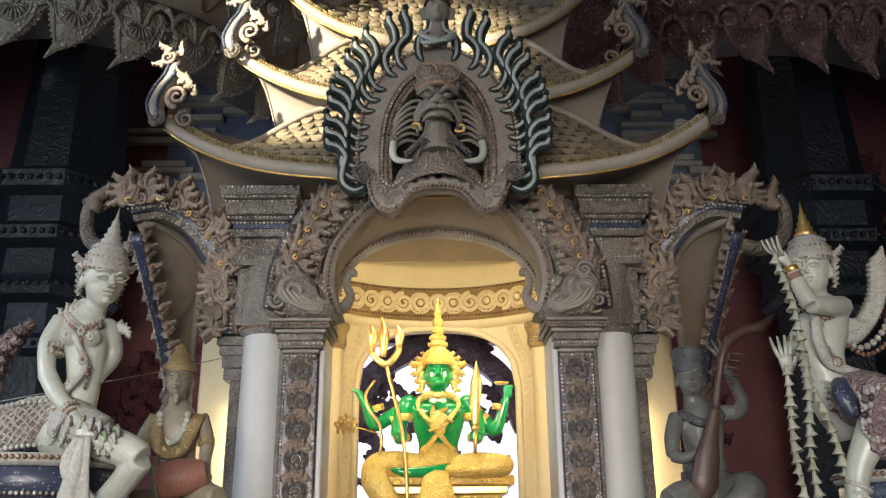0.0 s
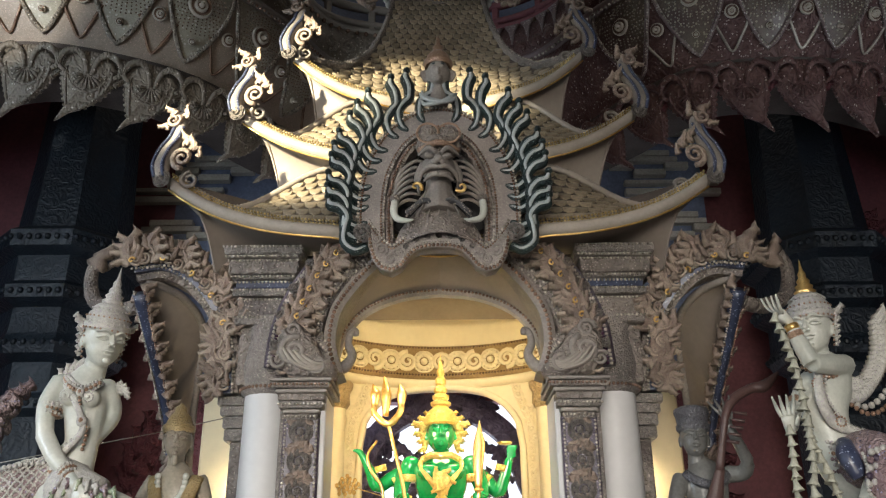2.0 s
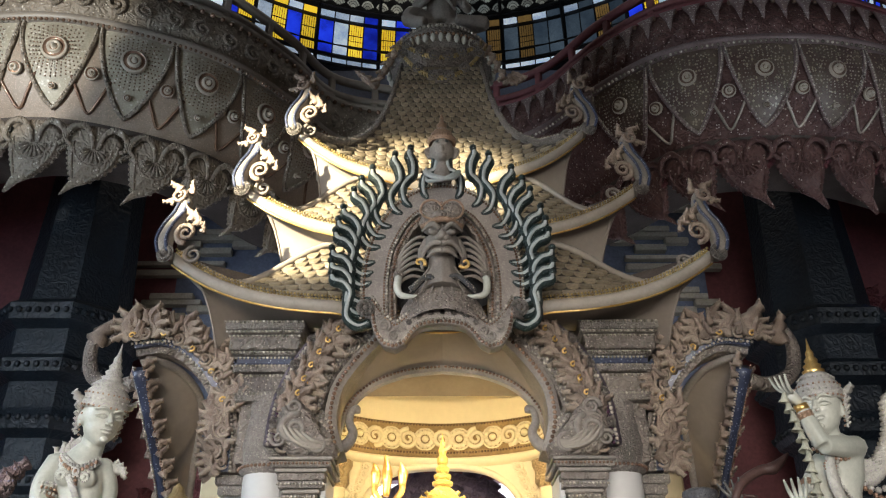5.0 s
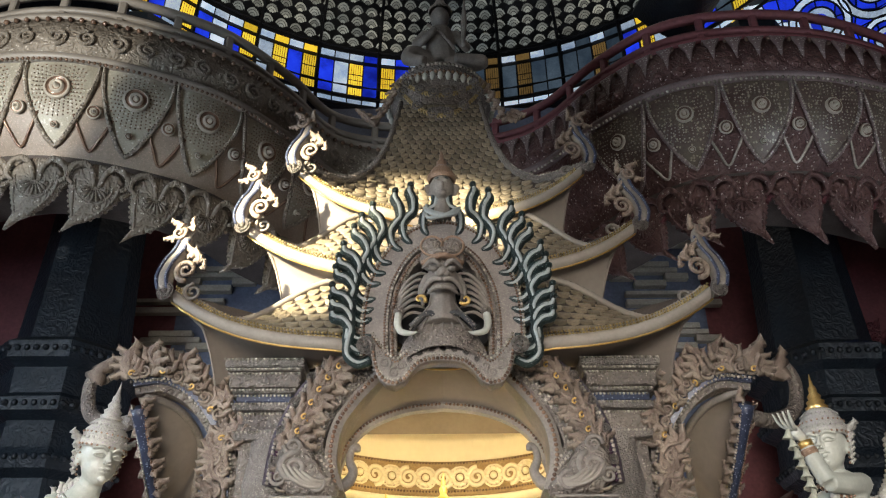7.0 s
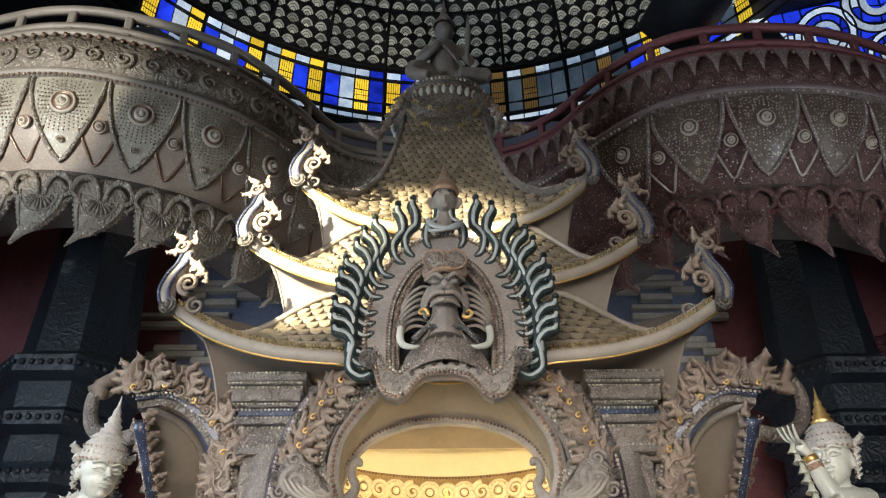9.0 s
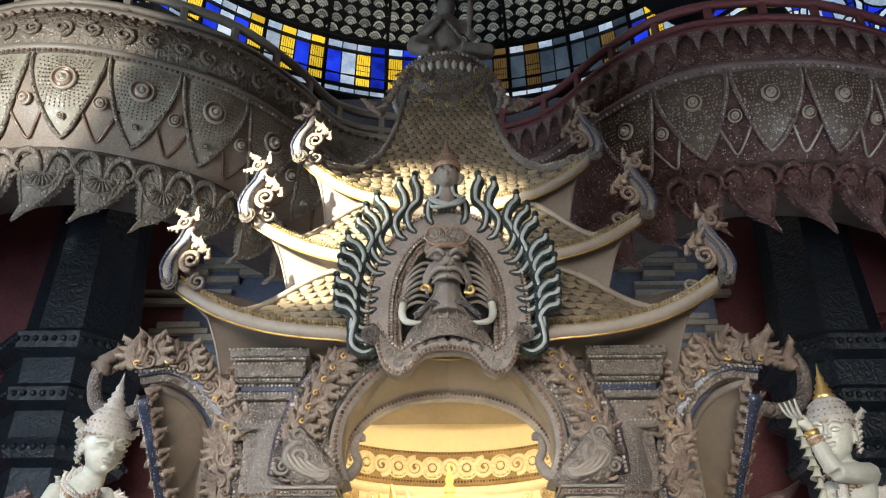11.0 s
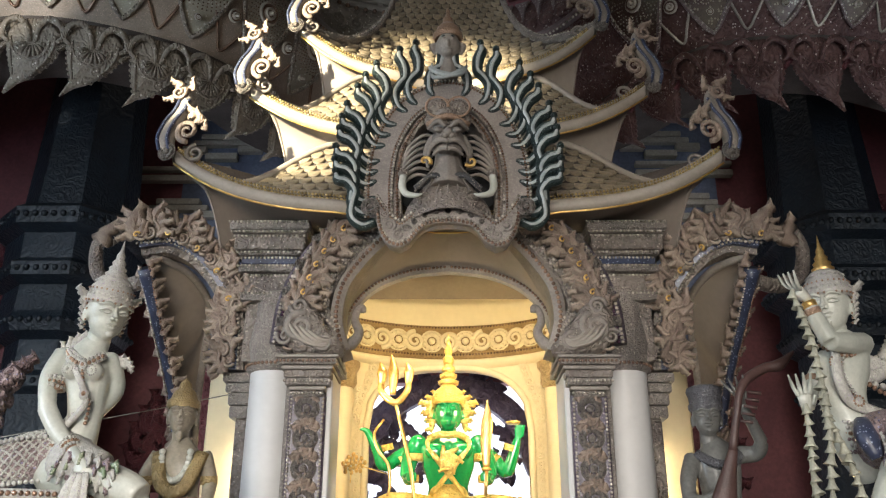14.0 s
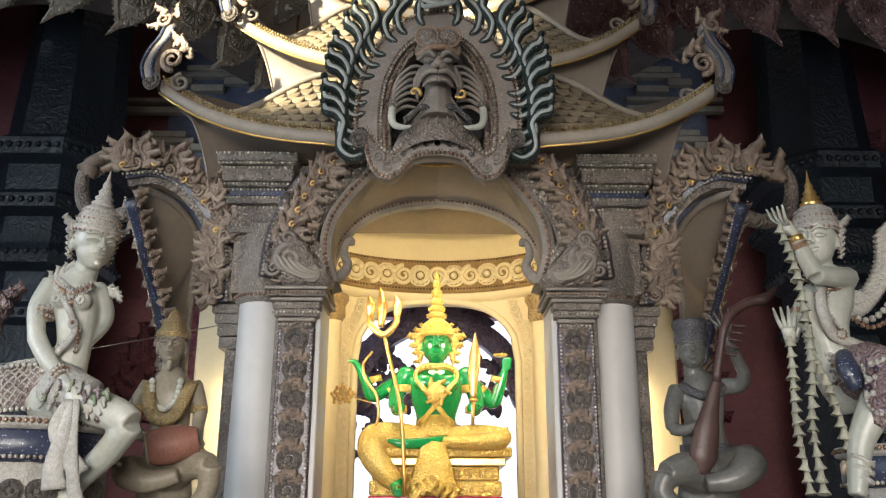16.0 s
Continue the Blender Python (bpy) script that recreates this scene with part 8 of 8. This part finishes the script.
g.tube([(1.76, 6.3, 2.5), (1.86, 6.2, 2.42), (1.98, 6.2, 2.42), (2.07, 6.3, 2.5)], 0.035, 8, 14, 0.6, 1)
tagged(part("musician_statue", g, ["statue_dark", "dark_trim"], None), "dark grey stucco seated lute player with tall cap", "statue", "musicians")
lu = thing("lute", "dark red-brown wooden lute with curved carved head", "lute", at=pose(1.84, 6.02, 2.2))
part("body", Geo().tube([(-0.06, 0.0, -0.34), (-0.04, 0, -0.22), (0.0, 0, -0.04), (0.05, 0, 0.14), (0.1, 0, 0.3)], [0.03, 0.1, 0.085, 0.05, 0.03], 12, 20, 0.5), "lute_wood", lu)
part("neck", Geo().tube([(0.09, 0, 0.28), (0.15, 0.0, 0.54), (0.19, 0.0, 0.68), (0.26, 0.02, 0.78), (0.4, 0.04, 0.86), (0.5, 0.04, 0.88), (0.62, 0.04, 0.98)], [0.03, 0.028, 0.03, 0.035, 0.035, 0.045, 0.01], 8, 28), "lute_wood", lu)
for k in range(5):
    part("tuning_peg", Geo().tube([(0.16 + 0.02 * k, -0.01, 0.48 + 0.05 * k), (0.24 + 0.02 * k, -0.04, 0.46 + 0.05 * k)], [0.008, 0.014], 6, 3), "lute_wood", lu)

# gilt flower spray before the altar
spray = thing("flower_spray", "small gilt flower spray on a thin wire beside the altar", "ornament", at=pose(-0.83, 7.75, 2.62))
part("stem", Geo().tube([(-0.02, 0, -0.16), (0.0, 0, 0.0), (0.12, 0.02, -0.03), (0.3, 0.05, -0.08)], 0.005, 5, 14), "gold", spray)
bud = Geo().ball((0, 0, 0), (0.018, 0.018, 0.022), 7, 5).mesh("bud", ["gold"])
for k in range(22):
    a = k * 2.399
    piece("bud", bud, pose(0.012 * k ** 0.55 * 1.6 * math.cos(a), 0.02 * math.sin(a * 1.7), 0.012 * k ** 0.55 * 1.4 * math.sin(a)), spray)
# thin wires stretched in front of the shrine
tagged(part("wire", Geo().tube([(-3.4, 6.2, 2.55), (-2.2, 6.5, 2.85), (-1.75, 6.9, 3.05)], 0.004, 4), "pale_bead", None), "thin pale wire stretched before the side porch", "wire")
